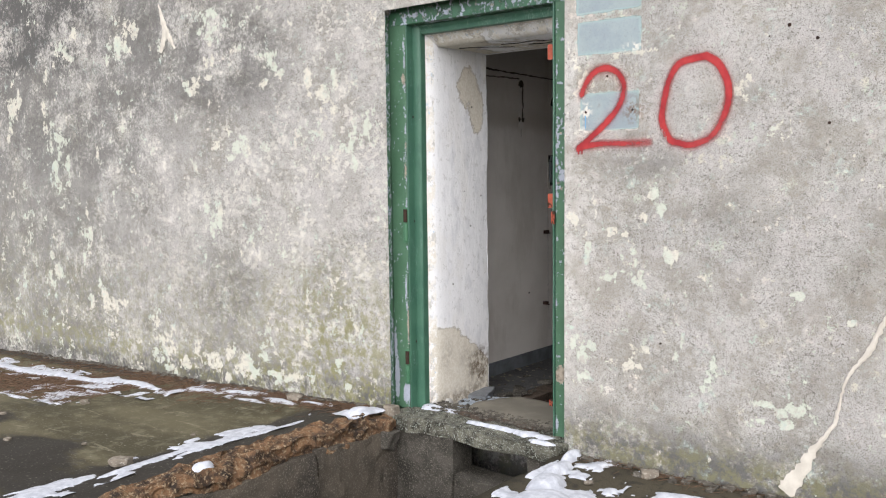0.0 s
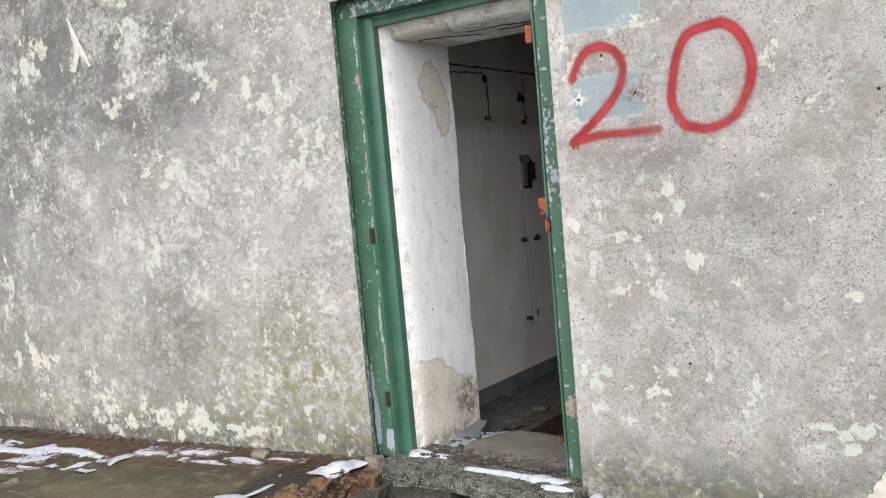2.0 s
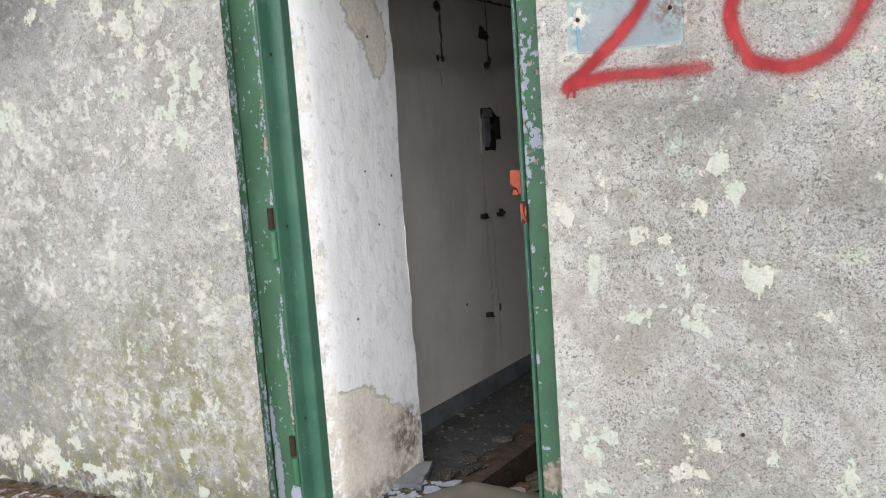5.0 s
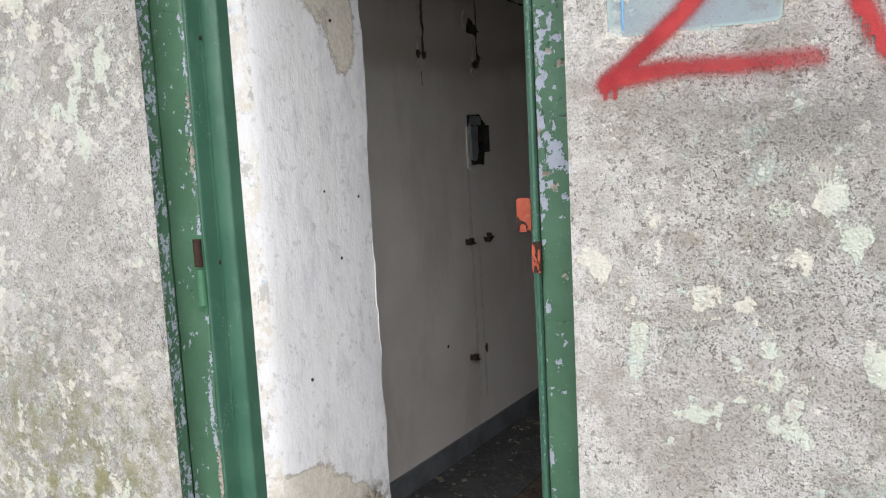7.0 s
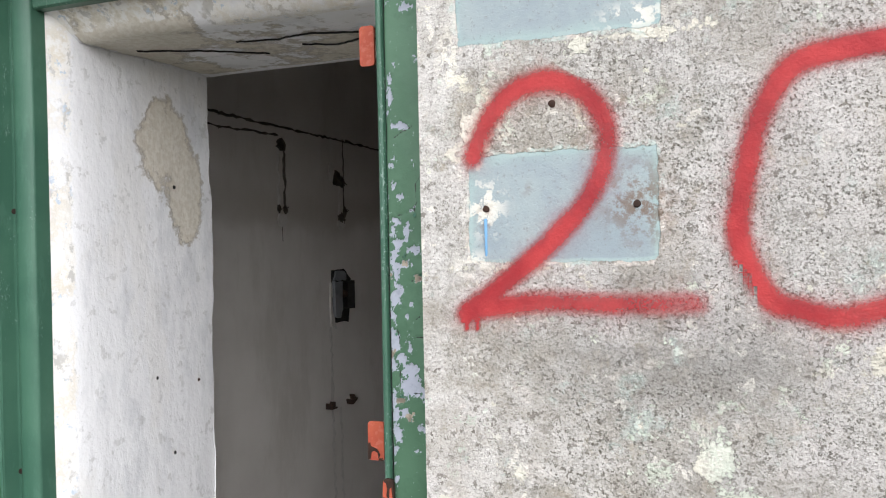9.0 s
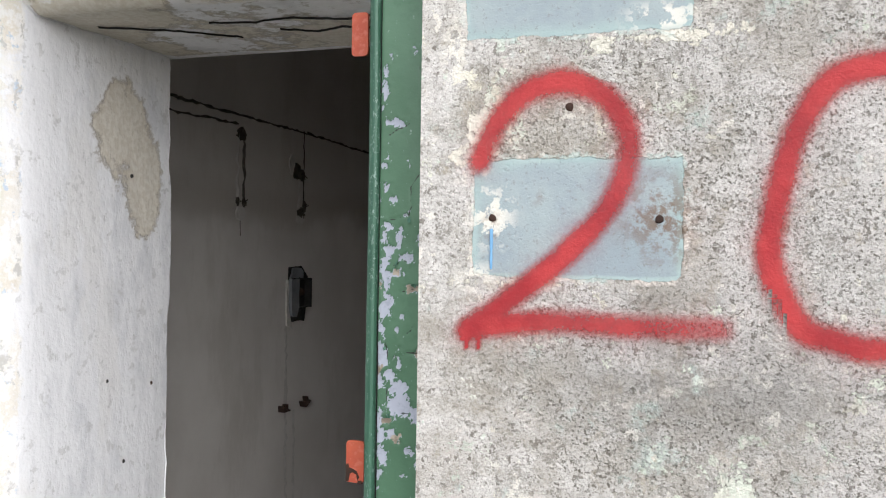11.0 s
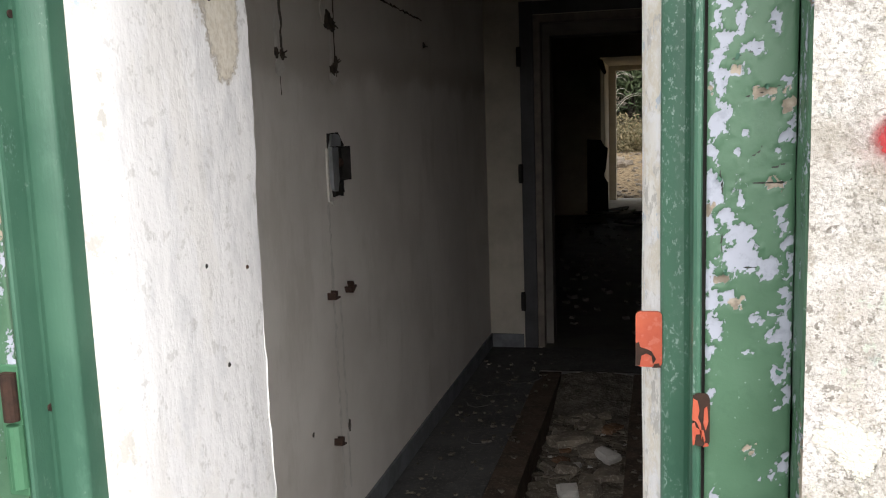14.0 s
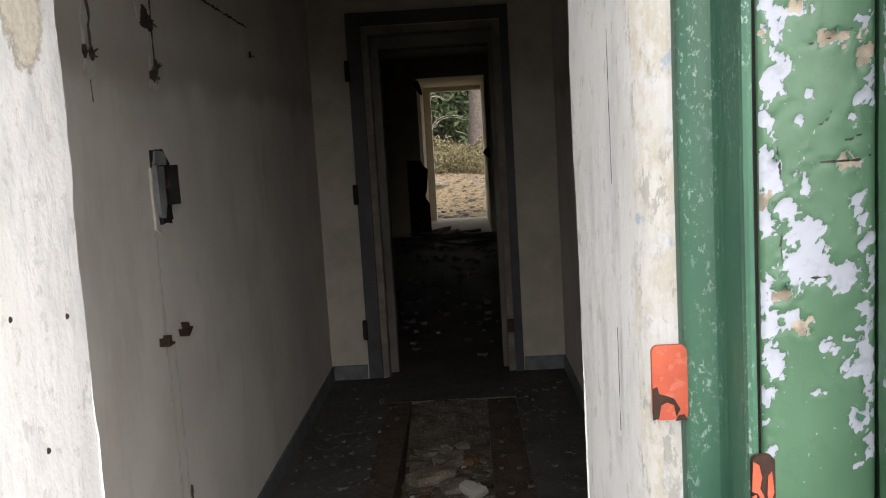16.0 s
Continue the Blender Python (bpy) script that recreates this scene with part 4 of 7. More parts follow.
        # curled scales of paint that still hang on
        spots = ((-2.15, 1.512), (-2.17, 1.442), (-2.135, 1.408), (-2.184, 1.31), (-2.127, 1.308), (-2.176, 1.203), (-2.118, 1.09)) if s > 0 else ((-3.15, 1.74), (-3.145, 1.30), (-3.143, 1.37), (-3.15, 0.925), (-3.16, 1.60), (-3.235, 1.2))
        for x, z in spots:
            w, h, curl = rr.uniform(0.005, 0.009), rr.uniform(0.003, 0.006), rr.uniform(0.002, 0.004)
            bm = bmesh.new()
            rows = [[bm.verts.new(((i / 4 - 0.5) * w * (1 - 0.5 * j / 3 * rr.random()), -0.0005 - curl * (j / 3) ** 2, -h * j / 3 + rr.uniform(-0.001, 0.001))) for i in range(5)] for j in range(4)]
            for j in range(3):
                for i in range(4):
                    bm.faces.new((rows[j][i], rows[j][i + 1], rows[j + 1][i + 1], rows[j + 1][i]))
            ob = part("paint_flake", bm, GREEN_DARK, root, smooth=True)
            ob.matrix_basis = Matrix.Translation(Vector((x, 3.5795, z)) + inv) @ Matrix.Rotation(rr.uniform(-2.4, 2.4), 4, "Y")
    board = [(0.0, 0.09), (0.0, 0.006), (0.004, 0.0), (0.02, -0.001), (0.05, 0.0), (0.08, 0.001), (0.10, 0.0), (0.12, 0.001), (0.142, 0.002), (0.142, 0.09)]
    stop = [(0.0, 0.03), (0.0, 0.006), (0.004, 0.0), (0.3, -0.001), (0.5, -0.004), (0.62, -0.010), (0.7, -0.013), (0.85, -0.014), (0.93, -0.012), (0.93, 0.03)]
    xs = np.linspace(-3.24, -2.055, 60)
    st = [(Vector((x, 3.577, 2.035)) + inv, Vector((0, 0, 1)), Vector((0, 1, 0))) for x in xs]
    frame_bar("head_board", [(a * 0.7, b) for a, b in board], st, GREEN, root, lambda x, y, z: 0.0 * x + 0.08 * (z > 2.1))
    st = [(Vector((x, 3.642, 1.985)) + inv, Vector((0, 0, 1)), Vector((0, 1, 0))) for x in np.linspace(-3.125, -2.21, 50)]
    frame_bar("head_stop", [(a * 0.055 if i > 2 else a, b) for i, (a, b) in enumerate(stop)], st, GREEN_DARK, root, lambda x, y, z: 0.02 + 0 * x)
    return root


FRAME = door_frame()


# ---- painted number on the wall ----
def stroke(name, pts, label, fade=0.0, drips=()):
    P = [Vector((x, 0, z)) for x, z in pts]
    dense = []
    for i in range(len(P) - 1):
        p0, p1, p2, p3 = P[max(i - 1, 0)], P[i], P[i + 1], P[min(i + 2, len(P) - 1)]
        for k in range(10):
            t = k / 10
            dense.append(0.5 * (2 * p1 + (p2 - p0) * t + (2 * p0 - 5 * p1 + 4 * p2 - p3) * t * t + (3 * p1 - p0 - 3 * p2 + p3) * t ** 3))
    dense.append(P[-1])
    # one flat patch round the stroke, covered by the distance to its line
    xs = np.arange(min(p.x for p in dense) - 0.09, max(p.x for p in dense) + 0.09, 0.006)
    zs = np.arange(min(p.z for p in dense) - 0.09, max(p.z for p in dense) + 0.09, 0.006)
    v, f = sheet(xs, zs, lambda U, V: (U, WY - 0.0022 + 0 * U, V))
    D, along = np.full(len(v), 9.0), np.zeros(len(v))
    for k, p in enumerate(dense):
        d = np.hypot(v[:, 0] - p.x, v[:, 2] - p.z)
        along = np.where(d < D, k / (len(dense) - 1), along)
        D = np.minimum(D, d)
    core = np.clip((0.0262 - D) / 0.022, 0, 1)
    worn = vnoise(v[:, 0], v[:, 2], 4.5, 15, 3, 0.5)
    cover = (0.34 + 0.52 * worn) * core * core * (3 - 2 * core) + 0.27 * np.exp(-(D / 0.042) ** 2)
    cover = cover * (1 - fade * np.clip((along - 0.8) / 0.2, 0, 1))
    for p, run in drips:
        cover = np.maximum(cover, 0.85 * np.clip(1.6 - np.abs(v[:, 0] - p[0]) / 0.0035, 0, 1) * (v[:, 2] < p[1]) * (v[:, 2] > p[1] - run))
    keep = D < 0.085
    f = f[keep[f].all(1)]
    used = np.unique(f)
    remap = np.full(len(v), -1)
    remap[used] = np.arange(len(used))
    me = mesh_of(name, [(v[used], remap[f])], RED)
    tag_mask(me, "cover", cover[used])
    return tagged(new(name, me), label, "painted number")


stroke("painted_digit_two", ((-2.012, 1.593), (-1.988, 1.645), (-1.948, 1.687), (-1.892, 1.70), (-1.838, 1.679), (-1.807, 1.632), (-1.806, 1.586), (-1.831, 1.526), (-1.88, 1.471), (-1.935, 1.423),
                             (-1.99, 1.38), (-2.028, 1.352), (-1.99, 1.362), (-1.9, 1.37), (-1.79, 1.368), (-1.682, 1.37)), "red spray-painted digit 2 on the rendered wall", 0.3, (((-2.026, 1.34), 0.014), ((-2.012, 1.342), 0.019), ((-2.036, 1.345), 0.010)))
stroke("painted_digit_zero", ((-1.434, 1.712), (-1.505, 1.704), (-1.556, 1.686), (-1.592, 1.63), (-1.612, 1.56), (-1.624, 1.46), (-1.59, 1.382), (-1.54, 1.36), (-1.49, 1.353), (-1.43, 1.372),
                              (-1.385, 1.41), (-1.344, 1.50), (-1.338, 1.57), (-1.351, 1.624), (-1.385, 1.68), (-1.434, 1.713)), "red spray-painted digit 0 on the rendered wall")


# ---- interior shell ----
def structure(name, pieces, mat, label, category, smooth=False):
    return tagged(new(name, mesh_of(name, pieces, mat, smooth)), label, category, kind="structure")


D2L, D2R, D2T = -2.985, -2.205, 2.02      # opening in the corridor's end wall
D3L, D3R, D3T = -3.09, -2.06, 2.30        # deep far doorway
structure("wall_corridor_left", [box_piece(CL - 0.2, CL, WB, CE + 0.25, -0.7, CZ)], INNER, "dingy off-white corridor wall", "wall")
structure("wall_corridor_right", [box_piece(CR, CR + 0.2, WB, CE + 0.25, -0.7, CZ)], INNER, "dingy off-white corridor wall", "wall")
structure("wall_front_inner", [box_piece(RR + 0.17, CR, WB - 0.008, WB + 0.005, -0.3, CZ)], INNER, "plain inner face of the front wall", "wall")
# The end wall takes the cream with the corridor's shade in its colour.
structure("wall_corridor_end", [box_piece(CL, D2L, CE, CE + 0.25, -0.7, CZ), box_piece(D2R, CR, CE, CE + 0.25, -0.7, CZ), box_piece(D2L, D2R, CE, CE + 0.25, D2T, CZ)], CREAM_SHADED,
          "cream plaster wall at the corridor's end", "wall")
structure("ceiling", [box_piece(-7, 2, WB, BY1 - 0.02, CZ, CZ + 0.2)], CEIL, "stained plaster ceiling", "ceiling")
structure("roof", [box_piece(BX0, BX1, WY - 0.0, BY1, 3.302, 3.5)], ROOFMAT, "flat concrete roof", "roof")
# Unseen room walls, set wide and coloured dark to keep the room black.
structure("wall_room_west", [box_piece(-5.2, -5.0, CE + 0.25, FAR_IN, -0.7, CZ)], SHADE_DARK, "unseen room wall, coloured dark for the unlit room", "wall")
structure("wall_room_east", [box_piece(-0.6, -0.4, CE + 0.25, FAR_IN, -0.7, CZ)], SHADE_DARK, "unseen room wall, coloured dark for the unlit room", "wall")
structure("wall_room_south", [box_piece(-5.0, CL - 0.2, CE + 0.1, CE + 0.25, -0.7, CZ), box_piece(CR + 0.2, -0.6, CE + 0.1, CE + 0.25, -0.7, CZ)], SHADE_DARK, "unseen room wall, coloured dark for the unlit room", "wall")
structure("wall_far", [box_piece(-5.2, D3L, FAR_IN, FAR_OUT + 0.1, -0.7, CZ), box_piece(D3R, -0.4, FAR_IN, FAR_OUT + 0.1, -0.7, CZ), box_piece(D3L, D3R, FAR_IN, FAR_OUT + 0.1, D3T, CZ)], CREAM_LIT,
          "cream plaster walls of the deep far doorway", "wall")
structure("wall_west_end", [box_piece(BX0, BX0 + 0.3, WB - 0.01, BY1, -0.7, 3.3)], RENDER, "plain rendered end wall", "wall")
structure("wall_east_end", [box_piece(BX1 - 0.3, BX1, WB - 0.01, BY1, -0.7, 3.3)], RENDER, "plain rendered end wall", "wall")
structure("wall_back", [box_piece(BX0 + 0.3, -5.2, FAR_OUT - 0.2, BY1, -0.7, 3.3), box_piece(-0.4, BX1 - 0.3, FAR_OUT - 0.2, BY1, -0.7, 3.3), box_piece(-5.2, -0.4, FAR_OUT + 0.1, BY1, CZ + 0.2, 3.3)], RENDER,
          "plain rendered back wall", "wall")
structure("floor_room", [box_piece(-5.0, -0.6, CE + 0.02, FAR_IN - 0.02, -0.7, FZ - 0.015)], DARKFLOOR, "dirty dark room floor", "floor")
structure("floor_far_doorway", [box_piece(D3L - 0.1, D3R + 0.1, FAR_IN - 0.02, BY1 + 0.1, -0.7, FZ)], FLOOR_LIT, "pale concrete doorway floor", "floor")


# ---- corridor floor ----
T0, T1 = -2.80, -2.38   # trench in the corridor floor
structure("floor_corridor", [box_piece(CL, T0 - 0.13, WB - 0.1, CE, -0.7, FZ - 0.004), box_piece(T1 + 0.16, CR, WB - 0.1, CE, -0.7, FZ), box_piece(T0 - 0.13, T1 + 0.16, 7.6, CE + 0.02, -0.7, FZ - 0.003)], SCREED,
          "grey screed corridor floor", "floor")
structure("floor_trench", [box_piece(T0 - 0.14, T1 + 0.17, WB - 0.1, 7.6, -0.7, -0.33)], CRUMB, "earth bed of the open floor trench", "floor")
for name, x0, x1 in (("timber_joist", T0 - 0.13, T0), ("timber_joist", T1, T1 + 0.16)):
    bm = bmesh.new()
    slab(bm, x0, x1, WB - 0.06, 7.6, FZ - 0.14, FZ - 0.008, 7, 0.008, 4, x0)
    tagged(part(name, bm, TIMBER), "worn brown timber joist beside the floor trench", "joist", "joists of the corridor floor")


# ---- ground, terrace, step ----
def ground():
    def lines(a, b, dense, step):
        out = [a]
        for d0, d1 in dense:
            out += list(np.arange(d0, d1 + 1e-6, step))
        return np.unique(np.round(np.array(out + [b]), 4))
    xs = np.concatenate([[-600, -150, -60, -25, -14], np.arange(-9, -3.5, 0.25), np.arange(-3.5, -0.5, 0.05), np.arange(-0.5, 6, 0.25), [9, 14, 25, 60, 150, 600]])
    ys = np.concatenate([[-600, -150, -60, -25, -12], np.arange(-6, 1.5, 0.25), np.arange(1.5, 3.7, 0.05), [4.0, 8, 12, 16, 18.8, 18.96], np.arange(19.1, 34, 0.25), [36, 40, 46, 60, 80, 150, 600]])

    def place(U, V):
        Z = -0.075 + (vnoise(U, V, 1.5, 61, 4) - 0.5) * 0.06
        Z = Z - 0.1 * np.clip((2.4 - V) / 2.5, 0, 1)
        edge = -2.13 + (vnoise(V, V * 0, 3, 62) - 0.5) * 0.12 + 0.05 * np.clip(3.0 - V, 0, 1)
        pit = np.clip((edge - U) / 0.06, 0, 1) * np.clip((U + 4.0) / 0.05, 0, 1) * np.clip((V - 1.2) / 0.5, 0, 1)
        Z = Z * (1 - pit) + pit * (-0.62 + (vnoise(U, V, 4, 63) - 0.5) * 0.1)
        Z = np.where((U < -3.5) & (V < 3.6), -0.62, Z)
        inside = (V > WY + 0.03) & (V < BY1) & (U > BX0 - 2) & (U < BX1 + 2)
        Z = np.where(inside, -0.72, Z)
        back = V >= BY1
        rise = 0.09 * np.clip(V - 21, 0, 60) + (vnoise(U, V, 0.8, 64) - 0.5) * 0.25
        Z = np.where(back, -0.12 + rise, Z)
        return U, V, Z

    v, f = sheet(xs, ys, place)
    me = mesh_of("ground", [(v, f)], SOIL)
    X, Y = v[:, 0], v[:, 1]
    tag_mask(me, "sand", (Y > 15).astype(float) * np.clip(1 - (Y - 26) / 6, 0.15, 1))
    # Out-of-view snow around the camera, added to bounce light up the wall.
    tag_mask(me, "snow", np.where(Y < 1.8, 0.22, 0.0) - (Y > 15) * 0.5)
    return tagged(new("ground", me), "bare soil ground with snow patches added out of view", "ground", kind="structure")


ground()


def terrace():
    xs = np.concatenate([[-14, -11], np.arange(-9, -3.2, 0.06), [-3.2]])
    ys = np.concatenate([[-8, -4], np.arange(0, WY + 0.001, 0.06), [WY]])
    top = lambda U, V: -0.06 + np.clip(U + 3.3, -6, 0) * 0.045 + (vnoise(U, V, 2.5, 71, 4) - 0.5) * 0.03
    xe = lambda V: -3.22 + (vnoise(V, V * 0, 5, 72) - 0.5) * 0.05
    v, f = sheet(xs, ys, lambda U, V: (np.where(U > -3.21, xe(V), U), V, top(U, V)))
    sv, sf = sheet(np.linspace(0, 1, 10), np.linspace(0, WY, 60),
                   lambda U, V: (xe(V) + 0.05 * U + (vnoise(U * 2, V, 4, 73) - 0.5) * 0.05 * (U > 0), V, top(xe(V), V) * (1 - U) - 0.75 * U))
    me = mesh_of("terrace", [(v, f), (sv, sf)], TERRACE)
    X, Y = np.concatenate([v[:, 0], sv[:, 0]]), np.concatenate([v[:, 1], sv[:, 1]])
    damp = 0.42 * np.exp(-((X + 3.45) / 0.22) ** 2) + 0.4 * np.exp(-((X + 4.2) / 0.5) ** 2 - ((Y - 1.9) / 0.3) ** 2) + 0.3 * np.exp(-((Y - 3.45) / 0.12) ** 2) + 0.3 * np.exp(-((X + 5.3) / 0.5) ** 2 - ((Y - 2.0) / 0.4) ** 2)
    damp = np.where(X > -3.19, 0.1, damp)
    tag_mask(me, "damp", damp)
    return tagged(new("terrace", me), "wet mossy concrete terrace slab", "terrace", kind="structure")


terrace()

# concrete sill with a broken-out hollow under it
bm = bmesh.new()
slab(bm, -3.16, -2.09, 3.415, 3.70, -0.112, -0.04, 22, 0.016, 5, 2.0)
roughen(bm, 0.010, 19, 4.0)
roughen(bm, 0.005, 55, 9.0)
tagged(part("door_sill", bm, SILLMAT, smooth=False), "mossy chipped concrete door sill", "sill", kind="structure")
bm = bmesh.new()
slab(bm, -3.19, -2.72, 3.43, 3.60, -0.75, -0.10, 7, 0.02, 5, 4.0)
tagged(part("step_foundation", bm, CONCRETE), "rough concrete foundation under the door sill", "foundation", kind="structure")
bm = bmesh.new()
slab(bm, -2.75, -2.05, 3.45, 3.62, -0.75, -0.30, 7, 0.02, 5, 6.0)
tagged(part("step_foundation", bm, CONCRETE), "rough concrete foundation under the door sill", "foundation", kind="structure")
bm = bmesh.new()
slab(bm, -2.26, -2.03, 3.42, 3.62, -0.32, -0.10, 5, 0.02, 5, 8.0)
tagged(part("step_foundation", bm, CONCRETE), "rough concrete foundation under the door sill", "foundation", kind="structure")
# inner threshold: dirty base, and a smooth slab of mortar with a rounded edge on it
bm = bmesh.new()
slab(bm, -3.06, -2.24, 3.66, 4.12, -0.14, -0.072, 9, 0.012, 9, 3.0)
tagged(part("threshold_base", bm, CONCRETE), "dirty concrete base of the threshold", "threshold", kind="structure")


def mortar_slab():
    outline = ((-2.80, 3.645), (-2.87, 3.75), (-2.89, 3.86), (-2.83, 4.0), (-2.75, 4.10), (-2.62, 4.105), (-2.45, 4.085), (-2.245, 4.07), (-2.245, 3.66), (-2.5, 3.65))
    rings, bm = [], bmesh.new()
    cx, cy = sum(p[0] for p in outline) / 10, sum(p[1] for p in outline) / 10
    pts = []
    for (xa, ya), (xb, yb) in zip(outline, outline[1:] + outline[:1]):
        pts += [(xa + (xb - xa) * t / 6, ya + (yb - ya) * t / 6) for t in range(6)]
    for f, z in ((1.02, -0.09), (1.0, -0.055), (0.985, -0.04), (0.95, -0.033), (0.7, -0.03), (0.35, -0.028)):
        rings.append([bm.verts.new((cx + (x - cx) * f, cy + (y - cy) * f, z + 0.008 * noise.noise(Vector((x * 7, y * 7, f * 2))))) for x, y in pts])
    for a, b in zip(rings, rings[1:]):
        for k in range(len(a)):
            bm.faces.new((a[k], a[(k + 1) % len(a)], b[(k + 1) % len(a)], b[k]))
    bm.faces.new(rings[-1])
    bmesh.ops.recalc_face_normals(bm, faces=bm.faces[:])
    return tagged(part("threshold", bm, MORTAR, smooth=True), "smooth worn olive-grey mortar threshold", "threshold", kind="structure")


mortar_slab()
bm = bmesh.new()
slab(bm, -2.83, -2.33, 3.615, 3.655, -0.075, -0.03, 9, 0.010, 12, 6.0)
tagged(part("timber_strip", bm, TIMBER), "splintered brown timber strip before the mortar threshold", "timber strip")
for k, (x, y, w, d) in enumerate(((-2.98, 3.72, 0.05, 0.035), (-2.93, 3.80, 0.04, 0.05), (-2.99, 3.86, 0.035, 0.04), (-2.95, 3.95, 0.05, 0.04), (-2.90, 4.03, 0.045, 0.035), (-2.86, 4.1, 0.05, 0.03), (-3.0, 3.66, 0.04, 0.03), (-2.92, 3.68, 0.05, 0.03))):
    bm = bmesh.new()
    q = random.Random(k + 70)
    ring = [(math.cos(a) * w * q.uniform(0.6, 1.1), math.sin(a) * d * q.uniform(0.6, 1.1)) for a in [i * math.pi / 4 for i in range(8)]]
    top, low = [bm.verts.new((a, b, 0.006)) for a, b in ring], [bm.verts.new((a, b, 0)) for a, b in ring]
    bm.faces.new(top)
    for n in range(8):
        bm.faces.new((low[n], low[(n + 1) % 8], top[(n + 1) % 8], top[n]))
    ob = part("paint_plate", bm, PAINTSCALE)
    ob.matrix_world = pose(x, y, -0.070 + 0.003 * (k % 3), q.uniform(-7, 7), q.uniform(-7, 7), q.uniform(0, 360))
    tagged(ob, "pale blue-grey plate of fallen paint on the threshold", "paint plate", "fallen paint plates")


# ---- corridor: skirting, inner door frame ----
def skirting(name, x0, x1, y0, y1):
    bm = bmesh.new()
    bm_box(bm, x0, x1, y0, y1, FZ - 0.02, FZ + 0.085)
    return tagged(part(name, bm, SKIRT, bevel=0.002), "dark blue-grey painted skirting band", "skirting", kind="structure")


skirting("baseboard", CL - 0.01, CL + 0.010, WB + 0.01, CE)
skirting("baseboard", CR - 0.010, CR + 0.01, WB + 0.01, CE)
skirting("baseboard", CL + 0.011, -3.10, CE - 0.010, CE + 0.01)
skirting("baseboard", -2.13, CR - 0.011, CE - 0.010, CE + 0.01)


def inner_frame():
    root = tagged(new("door_frame_inner"), "dark blue-grey door frame with a worn cream lining", "door frame", kind="structure")
    for x0, x1 in ((-3.09, D2L - 0.02), (D2R + 0.02, -2.135)):
        bm = bmesh.new()
        bm_box(bm, x0, x1, CE - 0.02, CE + 0.02, FZ, 2.115)
        part("jamb_board", bm, FRAME2, root, bevel=0.003)
    bm = bmesh.new()
    bm_box(bm, D2L - 0.02, D2R + 0.02, CE - 0.018, CE + 0.02, 2.035, 2.113)
    part("head_board", bm, FRAME2, root, bevel=0.003)
    for x0, x1 in ((D2L - 0.02, D2L + 0.022), (D2R - 0.022, D2R + 0.02)):
        bm = bmesh.new()
        bm_box(bm, x0, x1, CE - 0.005, CE + 0.10, FZ, 2.03)
        part("jamb_lining", bm, FRAME2_PALE, root, "worn cream lining", bevel=0.003)
    bm = bmesh.new()
    bm_box(bm, D2L + 0.022, D2R - 0.022, CE - 0.004, CE + 0.10, 1.985, 2.03)
    part("head_lining", bm, FRAME2_PALE, root, "worn cream lining", bevel=0.003)
    # Stops behind the lining, coloured dark for the shade there.
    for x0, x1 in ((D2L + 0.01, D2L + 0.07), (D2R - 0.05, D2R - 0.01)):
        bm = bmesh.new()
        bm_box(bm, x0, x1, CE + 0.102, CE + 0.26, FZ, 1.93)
        part("jamb_stop", bm, SHADE_DARK, root, bevel=0.003)
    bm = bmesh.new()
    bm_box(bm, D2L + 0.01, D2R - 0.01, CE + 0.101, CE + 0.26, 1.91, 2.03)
    part("head_stop", bm, SHADE_DARK, root, bevel=0.003)
    for z in (1.78, 1.05, 0.22):
        bm = bmesh.new()
        bm_rod(bm, (-3.095, CE - 0.03, z - 0.06), (-3.095, CE - 0.03, z + 0.06), 0.014, seg=10)
        bm_box(bm, -3.112, -3.08, CE - 0.022, CE - 0.016, z - 0.05, z + 0.05)
        part("hinge", bm, BLACK, root, "rusted black hinge")
    bm = bmesh.new()
    bm_box(bm, -2.225, -2.185, CE - 0.032, CE - 0.012, 0.16, 0.24)
    part("latch_plate", bm, RUST, root, "rusty red latch plate", bevel=0.004)
    return root


inner_frame()


SCAR = simple("filled_chase_plaster", (0.60, 0.58, 0.55), (0.50, 0.48, 0.45), 30, 0.9, 0.2)


# ---- marks and fittings on the corridor's wall ----
def jagged_plate(bm, x0, x1, outline, seed):
    """A plate with a ragged outline in (y, z), between two depths."""
    q = random.Random(seed)
    pts = []
    for (ya, za), (yb, zb) in zip(outline, outline[1:] + outline[:1]):
        pts += [(ya + (yb - ya) * t / 4 + q.uniform(-1, 1) * 0.0025, za + (zb - za) * t / 4 + q.uniform(-1, 1) * 0.0025) for t in range(4)]
    a, b = [bm.verts.new((x1, y, z)) for y, z in pts], [bm.verts.new((x0, y, z)) for y, z in pts]
    bm.faces.new(a)
    for k in range(len(pts)):
        bm.faces.new((b[k], b[(k + 1) % len(pts)], a[(k + 1) % len(pts)], a[k]))
    bmesh.ops.recalc_face_normals(bm, faces=bm.faces[:])


